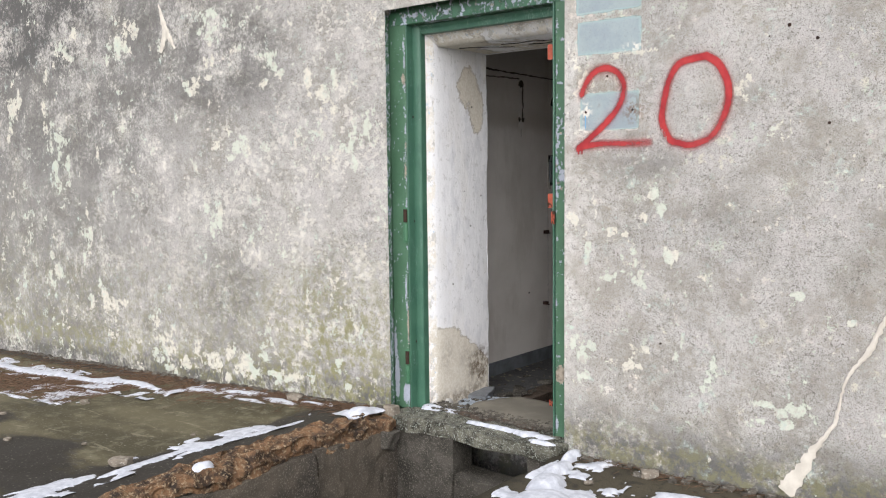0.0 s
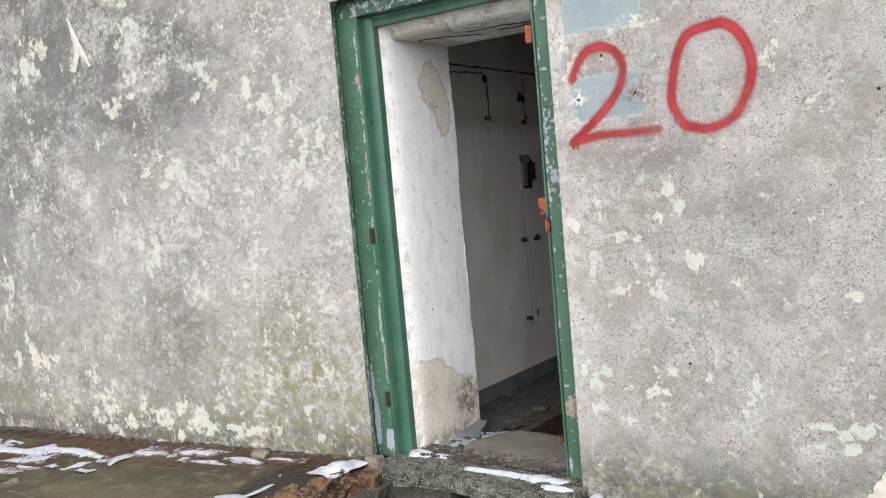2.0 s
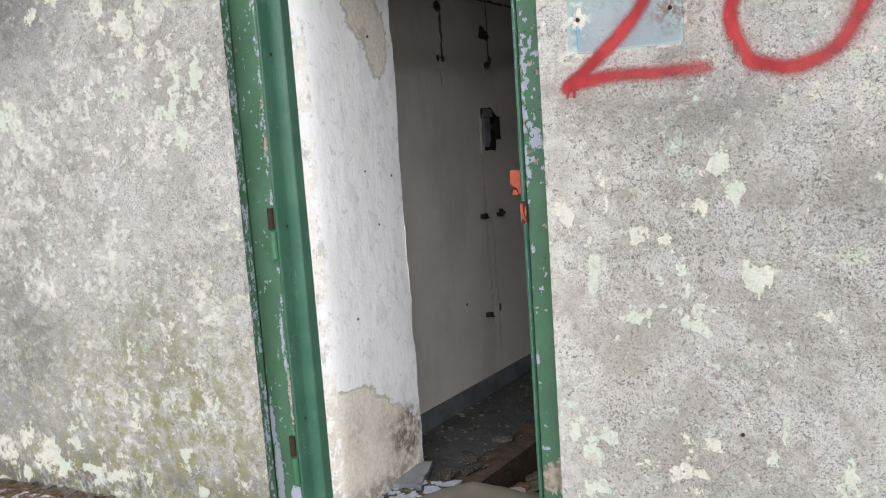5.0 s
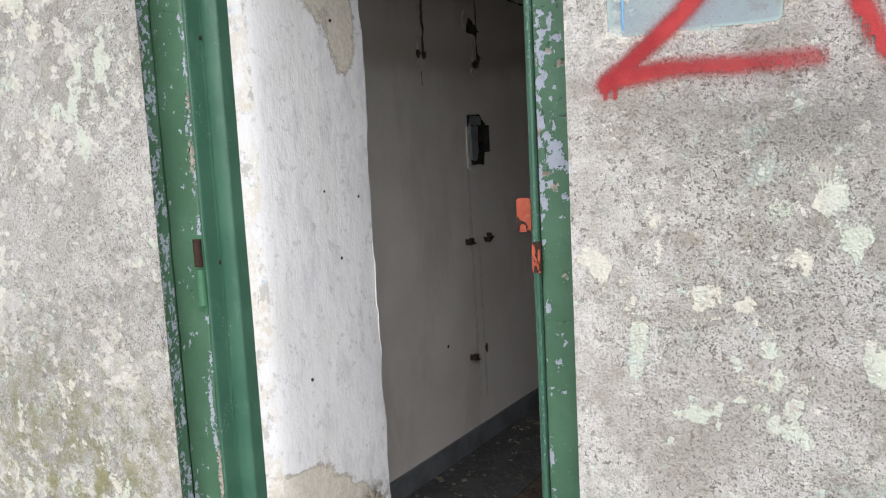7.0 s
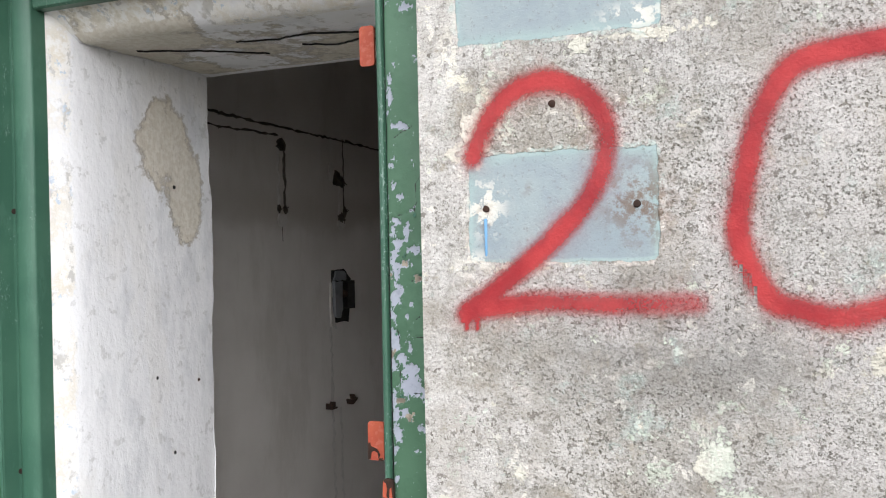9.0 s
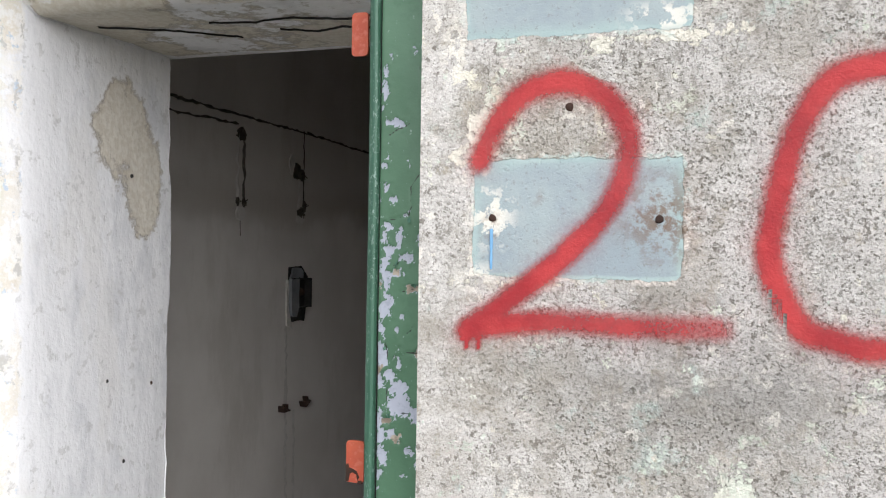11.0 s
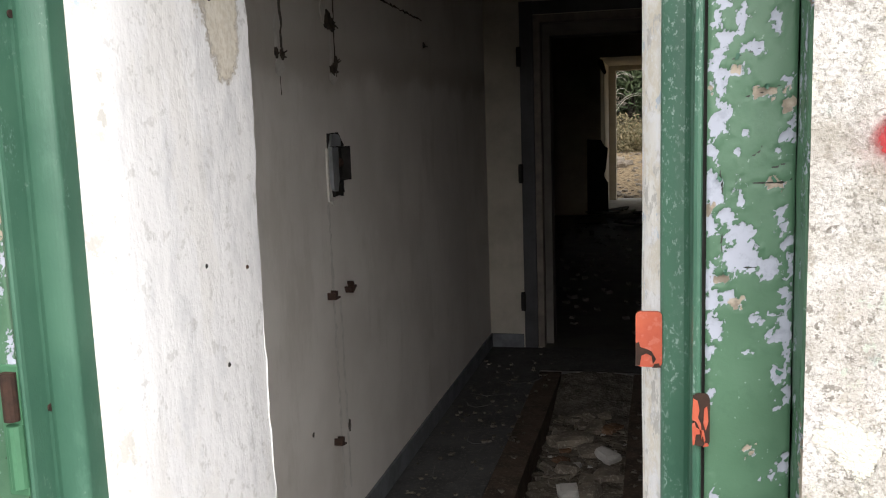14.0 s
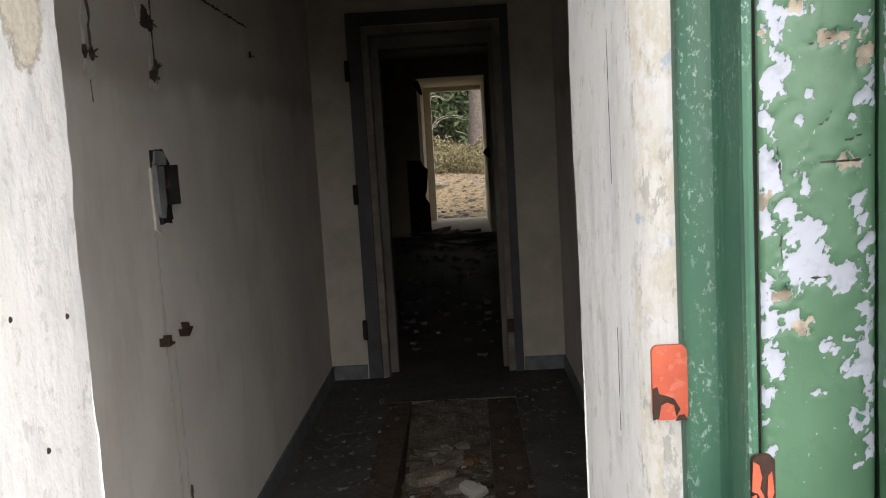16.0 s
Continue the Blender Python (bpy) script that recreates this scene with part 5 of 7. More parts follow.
def wall_scar(name, path, width, mat, label, category, seed=1, proud=0.006):
    """A ragged chase along the corridor wall: path in (y, z), standing a few millimetres proud as broken plaster."""
    rr = random.Random(seed)
    bm = bmesh.new()
    prev = None
    n = 0
    for (y0, z0), (y1, z1) in zip(path, path[1:]):
        L = math.hypot(y1 - y0, z1 - z0)
        k = max(2, int(L / 0.02))
        dy, dz = (y1 - y0) / L, (z1 - z0) / L
        for i in range(k + 1):
            t = i / k
            w = width * rr.uniform(0.35, 1.2)
            o = rr.uniform(-0.3, 0.3) * width
            y, z = y0 + (y1 - y0) * t - dz * o, z0 + (z1 - z0) * t + dy * o
            a = bm.verts.new((CL + min(0.003, proud * 0.6), y - dz * w / 2, z + dy * w / 2))
            c = bm.verts.new((CL + proud + rr.uniform(0, proud * 0.6), y, z))
            b = bm.verts.new((CL + min(0.003, proud * 0.6), y + dz * w / 2, z - dy * w / 2))
            if prev:
                bm.faces.new((prev[0], a, c, prev[1]))
                bm.faces.new((prev[1], c, b, prev[2]))
            prev = (a, c, b)
    return tagged(part(name, bm, mat), label, category)


CHASE = simple("dark_brown_chase", (0.10, 0.082, 0.066), (0.045, 0.038, 0.032), 40, 0.95, 0.15)
wall_scar("cable_chase", ((4.25, 1.93), (4.6, 1.905), (5.0, 1.90), (5.45, 1.893), (6.1, 1.872), (6.6, 1.86)), 0.011, CHASE, "ragged dark cable chase across the plaster", "cable chase", 3, 0.003)
wall_scar("cable_chase", ((4.25, 1.885), (4.6, 1.86), (4.95, 1.87)), 0.010, CHASE, "ragged dark cable chase across the plaster", "cable chase", 4, 0.003)
wall_scar("conduit_scar", ((4.945, 1.84), (4.947, 1.60)), 0.022, SCAR, "pale scar of a torn-out conduit", "conduit scar", 5, 0.004)
wall_scar("conduit_scar", ((4.985, 1.84), (4.987, 1.60)), 0.020, CRUMB, "grey scar of a torn-out conduit", "conduit scar", 6, 0.004)
wall_scar("conduit_scar", ((5.425, 1.90), (5.425, 1.55)), 0.013, CHASE, "dark scar of a torn-out conduit", "conduit scar", 7, 0.004)
wall_scar("conduit_scar", ((5.385, 1.70), (5.39, 1.57)), 0.026, SCAR, "pale scar of a torn-out conduit", "conduit scar", 17, 0.003)
wall_scar("conduit_scar", ((4.965, 1.56), (4.967, 1.48)), 0.006, CHASE, "dark drip below a torn conduit", "conduit scar", 18, 0.002)
wall_scar("conduit_scar", ((5.30, 1.14), (5.305, 0.84), (5.315, 0.12)), 0.024, SCAR, "pale filled conduit chase", "conduit scar", 8, 0.0015)
wall_scar("conduit_scar", ((5.37, 0.80), (5.38, 0.10)), 0.02, SCAR, "pale filled conduit chase", "conduit scar", 9, 0.0015)


def burnt_stub(y, z, w, h, seed, mat=None, name="cable_stub", label="black torn cable stub in the plaster"):
    rr = random.Random(seed)
    bm = bmesh.new()
    ring = [(y + math.cos(a) * w * rr.uniform(0.32, 0.52), z + math.sin(a) * h * rr.uniform(0.32, 0.52)) for a in [k * math.pi / 4.5 for k in range(9)]]
    jagged_plate(bm, CL - 0.002, CL + (0.004 if mat else 0.006), tuple(ring), seed)
    if mat is None:
        for k in range(2):
            bm_rod(bm, (CL, y + rr.uniform(-w, w) / 4, z + rr.uniform(-h, h) / 4), (CL + 0.02, y + rr.uniform(-w, w) / 3, z + rr.uniform(-h, h) / 3), 0.003, 0.002, 6)
    return tagged(part(name, bm, mat or CHASE), label, "cable stub", "cable stubs on the corridor wall")


for k, (y, z, w, h) in enumerate(((4.965, 1.835, 0.06, 0.06), (4.945, 1.60, 0.022, 0.035), (4.985, 1.598, 0.024, 0.035), (5.37, 1.735, 0.075, 0.085), (5.405, 1.725, 0.07, 0.05), (5.40, 1.575, 0.05, 0.045), (5.43, 1.60, 0.03, 0.05), (6.62, 1.75, 0.03, 0.03))):
    burnt_stub(y, z, w, h, k)
burnt_stub(4.965, 1.555, 0.07, 0.06, 20, SCAR, "plaster_scar", "pale broken plaster under a cable stub")
burnt_stub(5.40, 1.548, 0.07, 0.05, 22, SCAR, "plaster_scar", "pale broken plaster under a cable stub")
burnt_stub(5.33, 1.755, 0.06, 0.10, 21, SCAR, "plaster_scar", "pale broken plaster beside a cable stub")


def clip(y, z, turn):
    bm = bmesh.new()
    m = Matrix.Translation((CL, y, z)) @ Matrix.Rotation(radians(turn), 4, "X")
    bm_box(bm, -0.005, 0.03, -0.022, 0.022, -0.004, 0.002, m)
    bm_box(bm, -0.005, 0.028, -0.022, -0.016, 0.0, 0.02, m)
    bm_box(bm, -0.005, 0.024, 0.010, 0.016, 0.0, 0.022, m)
    return tagged(part("pipe_clip", bm, RUST, bevel=0.001), "rusty metal pipe clip on the wall", "pipe clip", "pipe clips on the corridor wall")


clip(5.27, 0.815, 0)
clip(5.44, 0.815, 25)
clip(5.26, 0.308, -10)
burnt_stub(5.39, 0.33, 0.03, 0.05, 31, CRUMB, "plaster_scar", "grey knocked-out plaster hole")
burnt_stub(5.06, 0.41, 0.012, 0.015, 32, CRUMB, "plaster_scar", "grey knocked-out plaster hole")


def switch_box():
    root = tagged(new("switch_box"), "broken grey steel switch box let into the wall", "switch box")
    root.location = (CL, 5.385, 1.25)
    bm = bmesh.new()
    jagged_plate(bm, -0.002, 0.003, ((-0.085, -0.098), (0.06, -0.105), (0.085, 0.07), (0.03, 0.115), (-0.07, 0.112)), 1)
    part("backplate", bm, BLACK, root, "black empty recess")
    bm = bmesh.new()
    jagged_plate(bm, 0.004, 0.017, ((-0.07, -0.075), (-0.03, -0.085), (-0.012, -0.05), (-0.01, 0.062), (-0.072, 0.066)), 2)
    part("cover", bm, STEEL, root, "bent grey steel cover")
    bm = bmesh.new()
    jagged_plate(bm, 0.004, 0.011, ((-0.068, 0.07), (0.03, 0.068), (0.032, 0.092), (0.012, 0.108), (-0.05, 0.106)), 3)
    part("top_plate", bm, STEEL, root, "dull grey upper plate")
    bm = bmesh.new()
    bm_box(bm, 0.0, 0.034, 0.056, 0.061, -0.05, 0.066)
    bm_box(bm, 0.0, 0.030, -0.006, 0.06, 0.062, 0.066)
    bm_box(bm, 0.0, 0.024, -0.004, 0.06, -0.05, -0.046)
    case = part("case", bm, BLACK, root, "open black switch case")
    bm = bmesh.new()
    bmesh.ops.create_cone(bm, cap_ends=True, segments=10, radius1=0.017, radius2=0.012, depth=0.016, matrix=Matrix.Translation((0.012, 0.016, 0.012)) @ Matrix.Rotation(radians(90), 4, "Y"))
    roughen(bm, 0.003, 60, 2.0)
    part("knob", bm, RUST, case, "rusty switch knob")
    bm = bmesh.new()
    jagged_plate(bm, 0.0, 0.012, ((-0.05, -0.10), (0.045, -0.092), (0.04, -0.055), (0.0, -0.062), (-0.04, -0.082)), 4)
    part("bracket", bm, BLACK, root, "charred lower bracket")
    bm = bmesh.new()
    jagged_plate(bm, 0.0, 0.007, ((-0.088, -0.115), (-0.045, -0.13), (-0.055, -0.10), (-0.074, -0.06), (-0.078, 0.06), (-0.09, 0.06)), 5)
    part("plaster_edge", bm, SCAR, root, "pale broken plaster edge")


switch_box()


# ---- hardware on the green frame ----
def keep_plate(x0, x1, y, z0, z1, burnt, worn=False):
    root = tagged(new("strike_plate"), "rusted steel strike plate with orange primer remains" if worn else "orange primed steel strike plate on the green frame", "strike plate", "strike plates of the door frame")
    root.location = ((x0 + x1) / 2, y, z0)
    w, h = (x1 - x0) / 2, z1 - z0
    bm = bmesh.new()
    bm_box(bm, -w, w, 0.0, 0.006, 0, h)
    vs = [e for e in bm.edges if abs(e.verts[0].co.y - e.verts[1].co.y) > 0.004]
    bmesh.ops.bevel(bm, geom=vs, offset=0.006, segments=3, affect="EDGES", profile=0.5)
    plate = part("plate", bm, RUST if worn else ORANGE, root)
    if burnt:
        bm = bmesh.new()
        for outline in (((-1.0, 0.02), (-1.0, 0.44), (-0.75, 0.46), (-0.6, 0.36), (-0.15, 0.33), (0.25, 0.3), (0.55, 0.14), (0.35, 0.06), (0.2, 0.19), (-0.2, 0.25), (-0.6, 0.22), (-0.72, 0.04)),) + ((((-1.0, 0.5), (-1.0, 0.92), (-0.5, 0.88), (-0.25, 0.7), (-0.4, 0.55), (-0.1, 0.42), (0.15, 0.1), (-0.2, 0.36), (-0.6, 0.46)), ((0.2, 0.45), (0.35, 0.72), (0.75, 0.78), (0.9, 0.5), (0.6, 0.3))) if worn else ()) + (((0.3, 0.0), (0.45, 0.05), (0.8, 0.07), (0.9, 0.0)),):
            top = [bm.verts.new((a * w + R.uniform(-1, 1) * 0.0008, -0.0012, c * h + R.uniform(-1, 1) * 0.001)) for a, c in outline]
            low = [bm.verts.new((v.co.x, 0.001, v.co.z)) for v in top]
            bm.faces.new(top)
            for q in range(len(top)):
                bm.faces.new((top[q], low[q], low[(q + 1) % len(top)], top[(q + 1) % len(top)]))
        bmesh.ops.recalc_face_normals(bm, faces=bm.faces[:])
        part("primer_patch" if worn else "rust_patch", bm, ORANGE if worn else RUST, plate, "remains of orange primer" if worn else "bare rusty patch")


keep_plate(-2.279, -2.250, 3.641, 1.783, 1.855, False)
keep_plate(-2.279, -2.247, 3.641, 1.072, 1.142, True)
keep_plate(-2.213, -2.194, 3.568, 1.0, 1.062, True, True)
keep_plate(-2.270, -2.250, 3.641, 0.09, 0.125, True, True)


def hinge_stub(z):
    root = tagged(new("hinge_stub"), "rusty cut-off hinge knuckle on the green jamb", "hinge", "hinge stubs of the door frame")
    root.location = (-3.143, 3.572, z)
    bm = bmesh.new()
    bm_rod(bm, (0, 0, -0.005), (0, 0, 0.065), 0.011, seg=12)
    part("knuckle", bm, RUST, root)
    bm = bmesh.new()
    bm_rod(bm, (0.002, 0.002, -0.105), (0.002, 0.002, -0.012), 0.012, seg=12)
    part("lower_knuckle", bm, GREEN_PLAIN, root, "green painted lower knuckle")
    bm = bmesh.new()
    bm_box(bm, -0.022, 0.012, 0.006, 0.012, -0.12, 0.075)
    part("leaf", bm, GREEN_PLAIN, root, "green painted hinge leaf", bevel=0.002)


GREEN_PLAIN = simple("green_hinge_paint", (0.05, 0.15, 0.08), (0.065, 0.185, 0.10), 20, 0.45, 0.5)
hinge_stub(0.988)
hinge_stub(0.205)
for y, z in ((3.624, 0.987), (3.622, 1.55), (3.624, 0.32)):
    bm = bmesh.new()
    bm_rod(bm, (-3.125, y, z), (-3.1185, y, z), 0.006, seg=12)
    part("screw_head", bm, RUST, FRAME, "rusty screw head").location = -FRAME.location


# ---- cement repairs, nails and holes on the outer wall ----
def repair(name, pts, label):
    """A raised ragged run of pale filler: x, z and half width at each station."""
    rr = random.Random(len(pts) * 7 + int(pts[0][0] * 100))
    bm = bmesh.new()
    prev = None
    for (xa, za, wa), (xb, zb, wb) in zip(pts, pts[1:]):
        L = math.hypot(xb - xa, zb - za)
        k = max(2, int(L / 0.012))
        nx, nz = -(zb - za) / L, (xb - xa) / L
        for i in range(k):
            t = i / k
            w = (wa + (wb - wa) * t)
            x, z = xa + (xb - xa) * t + rr.uniform(-1, 1) * 0.003, za + (zb - za) * t
            ring = []
            for s, d in ((-1, 0.0015), (-0.5, -0.004), (0.05, -0.003), (0.5, -0.005), (1, 0.0015)):
                j = s * w * rr.uniform(0.75, 1.25)
                ring.append(bm.verts.new((x + nx * j, WY - 0.005 + d + rr.uniform(-1, 1) * 0.001, z + nz * j)))
            if prev:
                for a in range(4):
                    bm.faces.new((prev[a], prev[a + 1], ring[a + 1], ring[a]))
            prev = ring
    bmesh.ops.recalc_face_normals(bm, faces=bm.faces[:])
    return tagged(part(name, bm, FILLER, smooth=True), label, "repair")


FILLER = simple("pale_filler", (0.70, 0.66, 0.58), (0.58, 0.54, 0.47), 14, 0.9, 0.2, None, 90, 0.003, 0.6)
repair("crack_filler", ((-0.70, 0.76, 0.007), (-0.734, 0.693, 0.009), (-0.784, 0.571, 0.012), (-0.80, 0.545, 0.008), (-0.859, 0.46, 0.006), (-0.875, 0.40, 0.005), (-0.90, 0.27, 0.007), (-0.95, 0.19, 0.010), (-0.98, 0.145, 0.016), (-1.02, 0.06, 0.026), (-1.09, -0.05, 0.04)),
       "pale ragged filler in a wall crack")
repair("filler_splash", ((-5.27, 2.40, 0.006), (-5.235, 2.30, 0.02), (-5.205, 2.22, 0.035), (-5.235, 2.14, 0.025), (-5.27, 2.07, 0.012)), "pale forked filler splash on the sooted wall")
repair("filler_splash", ((-5.20, 2.22, 0.03), (-5.15, 2.16, 0.022), (-5.09, 2.08, 0.006)), "pale forked filler splash on the sooted wall")
for x, z, r in ((-1.993, 1.512, 0.006), (-1.762, 1.512, 0.006), (-1.885, 1.665, 0.006), (-1.105, 1.80, 0.008), (-1.0, 1.74, 0.007), (-1.18, 1.765, 0.004), (-0.95, 1.42, 0.006), (-1.62, 0.50, 0.005)):
    bm = bmesh.new()
    bmesh.ops.create_icosphere(bm, subdivisions=2, radius=r, matrix=Matrix.LocRotScale((x, WY - 0.001, z), None, (1, 0.45, 1)))
    roughen(bm, r * 0.25, 120, x)
    tagged(part("wall_plug", bm, RUST), "rusty plug hole in the rendered wall", "wall plug", "wall plugs")
for y, z, m in ((4.13, 1.112, RUST), (3.97, 1.14, BLACK), (4.03, 0.94, BLACK), (4.05, 1.62, BLACK), (3.86, 0.62, RUST)):
    bm = bmesh.new()
    bmesh.ops.create_icosphere(bm, subdivisions=2, radius=0.0045, matrix=Matrix.LocRotScale((RL - 0.001, y, z), None, (1.3, 1, 1.2)))
    tagged(part("nail_head", bm, m), "tiny nail head in the whitewashed reveal", "nail", "nails in the door reveal")


def lintel_crack(pts, w, seed):
    """A dark open crack in the plaster under the lintel."""
    rr = random.Random(seed)
    bm = bmesh.new()
    prev = None
    for (xa, ya), (xb, yb) in zip(pts, pts[1:]):
        for i in range(8):
            t = i / 8
            x, y = xa + (xb - xa) * t, ya + (yb - ya) * t + rr.uniform(-1, 1) * 0.004
            h = w * rr.uniform(0.3, 1.0)
            z = RT + float(vnoise(np.array(x), np.array(y), 5, 41) - 0.5) * 0.014 - 0.0035
            ring = (bm.verts.new((x, y - h, z)), bm.verts.new((x, y, z - 0.004)), bm.verts.new((x, y + h, z)))
            if prev:
                bm.faces.new((prev[0], prev[1], ring[1], ring[0]))
                bm.faces.new((prev[1], prev[2], ring[2], ring[1]))
            prev = ring
    return tagged(part("lintel_crack", bm, BLACK), "dark crack in the plaster under the lintel", "crack", "cracks under the lintel")


lintel_crack(((-2.98, 3.86), (-2.86, 3.93), (-2.76, 4.0), (-2.72, 4.02)), 0.006, 1)
lintel_crack(((-2.72, 3.88), (-2.62, 3.90), (-2.52, 3.88), (-2.42, 3.92), (-2.33, 3.90)), 0.004, 2)
lintel_crack(((-2.60, 3.97), (-2.53, 4.01), (-2.46, 3.98), (-2.36, 4.02)), 0.005, 3)


def reveal_crack(y, z0, z1, seed):
    rr = random.Random(seed)
    bm = bmesh.new()
    prev = None
    for z in np.arange(z0, z1, 0.012):
        o = 0.006 * noise.noise(Vector((z * 9, seed, 0)))
        h = rr.uniform(0.0006, 0.0028)
        ring = (bm.verts.new((RR - 0.0062, y + o - h, z)), bm.verts.new((RR - 0.0062, y + o + h, z)))
        if prev:
            bm.faces.new((prev[0], prev[1], ring[1], ring[0]))
        prev = ring
    return tagged(part("plaster_crack", bm, BLACK), "thin dark crack in the whitewashed reveal", "crack", "cracks in the reveal")


reveal_crack(3.83, 1.28, 1.45, 1)
reveal_crack(3.825, 1.0, 1.13, 2)
reveal_crack(3.835, 1.52, 1.60, 3)
reveal_crack(3.82, 0.5, 0.8, 4)


def paint_drip():
    bm = bmesh.new()
    rr = random.Random(5)
    prev = None
    for k in range(12):
        z, w = 1.497 - k * 0.0052, 0.0023 - 0.0008 * k / 11 + rr.uniform(-0.0003, 0.0003)
        ring = [bm.verts.new((-1.9935 + a * w, WY - b, z)) for a, b in ((-1, 0.0), (-0.8, 0.0035), (0, 0.0044), (0.8, 0.0035), (1, 0.0))]
        if prev:
            for q in range(4):
                bm.faces.new((prev[q], ring[q], ring[q + 1], prev[q + 1]))
        prev = ring
    return tagged(part("paint_drip", bm, DRIP), "bright blue paint drip below a plug hole", "paint drip")


DRIP = simple("bright_blue_paint", (0.16, 0.37, 0.62), (0.20, 0.42, 0.66), 30, 0.5, 0.4)
paint_drip()


# ---- outside: terrace edge, snow, litter ----
def terrace_top(U, V):
    return -0.06 + np.clip(np.asarray(U) + 3.3, -6, 0) * 0.045 + (vnoise(U, V, 2.5, 71, 4) - 0.5) * 0.03


def ground_top(U, V):
    Z = -0.075 + (vnoise(U, V, 1.5, 61, 4) - 0.5) * 0.06
    return Z - 0.1 * np.clip((2.4 - np.asarray(V)) / 2.5, 0, 1)


# rotten beam along the broken edge of the terrace
bm = bmesh.new()
bm_box(bm, -3.30, -3.15, 0.6, 3.30, -0.125, -0.04)
bmesh.ops.subdivide_edges(bm, edges=[e for e in bm.edges if abs(e.verts[0].co.y - e.verts[1].co.y) > 1], cuts=150)
bmesh.ops.subdivide_edges(bm, edges=[e for e in bm.edges if abs(e.verts[0].co.y - e.verts[1].co.y) < 0.01], cuts=6, use_grid_fill=True)
for v in bm.verts:
    n1 = noise.noise_vector(Vector((v.co.x * 9, v.co.y * 3.2, v.co.z * 9)))
    n2 = noise.noise_vector(Vector((v.co.x * 30, v.co.y * 14, v.co.z * 30)))
    n3 = noise.noise_vector(Vector((v.co.x * 70, v.co.y * 40, v.co.z * 70)))
    v.co += Vector((n1.x * 0.06, n1.y * 0.05, n1.z * 0.035)) + Vector((n2.x * 0.03, n2.y * 0.03, n2.z * 0.026)) + n3 * 0.010
tagged(part("rotten_beam", bm, ROTTEN), "rotten orange-brown timber beam along the terrace edge", "beam")


def rock_mesh(name, mat, seed, sub=2, jag=0.35):
    bm = bmesh.new()
    bmesh.ops.create_icosphere(bm, subdivisions=sub, radius=1.0)
    for v in bm.verts:
        n = noise.noise(v.co * 0.9 + Vector((seed * 3.7, seed, 1))) * jag * 1.6 + noise.noise(v.co * 2.6 + Vector((seed, 4, seed))) * jag * 0.5
        v.co = v.co * (1 + n)
        for ax in range(3):
            v.co[ax] = max(-0.75, min(0.75, v.co[ax]))
    me = bpy.data.meshes.new(name)
    bm.to_mesh(me)
    bm.free()
    me.materials.append(mat)
    return me


def rock(name, me, x, y, z, sx, sy, sz, turn, label, category="stone", group=""):
    ob = new(name, me)
    ob.matrix_world = pose(x, y, z, R.uniform(-12, 12), R.uniform(-12, 12), turn) @ Matrix.Diagonal((sx, sy, sz, 1))
    return tagged(ob, label, category, group)


RUBBLE = simple("dusty_rubble", (0.20, 0.175, 0.14), (0.10, 0.088, 0.07), 14, 0.95, 0.15, (0.27, 0.24, 0.20), 70, 0.006, 0.7)
ROCKS = [rock_mesh("stone_shape", STONE, k) for k in range(5)]
BRICKS = [rock_mesh("brick_shape", BRICKISH, k + 9, 2, 0.25) for k in range(3)]
CHALKS = [rock_mesh("plaster_shape", CHALK, k + 20, 2, 0.3) for k in range(3)]
CONCS = [rock_mesh("concrete_shape", CONCRETE, k + 30, 3, 0.3) for k in range(3)]

# broken pieces where the terrace edge meets the sill
def broken_block(name, x, y, z, a, b, c, turn, mat, label, seed):
    bm = bmesh.new()
    bm_box(bm, -a, a, -b, b, -c, c)
    for v in bm.verts:
        v.co = Vector((v.co.x * R.uniform(0.55, 1.1), v.co.y * R.uniform(0.55, 1.1), v.co.z * R.uniform(0.6, 1.1)))
    bmesh.ops.bevel(bm, geom=bm.edges[:], offset=min(a, b, c) * 0.18, segments=1, affect="EDGES")
    bmesh.ops.triangulate(bm, faces=bm.faces[:])
    bmesh.ops.subdivide_edges(bm, edges=bm.edges[:], cuts=2, use_grid_fill=True)
    roughen(bm, min(a, b, c) * 0.22, 14, seed)
    roughen(bm, min(a, b, c) * 0.08, 50, seed + 3)
    ob = part(name, bm, mat)
    ob.matrix_world = pose(x, y, z, R.uniform(-15, 15), R.uniform(-15, 15), turn)
    return tagged(ob, label, "rubble", "rubble at the terrace edge")


for k, (x, y, z, a, b, c, m) in enumerate(((-3.20, 3.31, -0.08, 0.09, 0.09, 0.045, 1), (-3.12, 3.36, -0.10, 0.05, 0.06, 0.05, 1), (-3.16, 3.20, -0.10, 0.05, 0.07, 0.04, 1), (-3.19, 2.56, -0.06, 0.045, 0.07, 0.035, 1),
                                             (-3.14, 3.43, -0.03, 0.04, 0.035, 0.03, 0), (-3.09, 3.36, -0.17, 0.04, 0.05, 0.06, 2))):
    broken_block(("stone", "brick_lump", "concrete_lump")[m], x, y, z, a, b, c, k * 37 % 40 - 20, (STONE, ROTTEN, CONCRETE)[m],
                 ("pale broken stone at the terrace edge", "rotten orange-brown lump at the terrace edge", "cracked grey concrete block under the terrace edge")[m], k * 2.3)


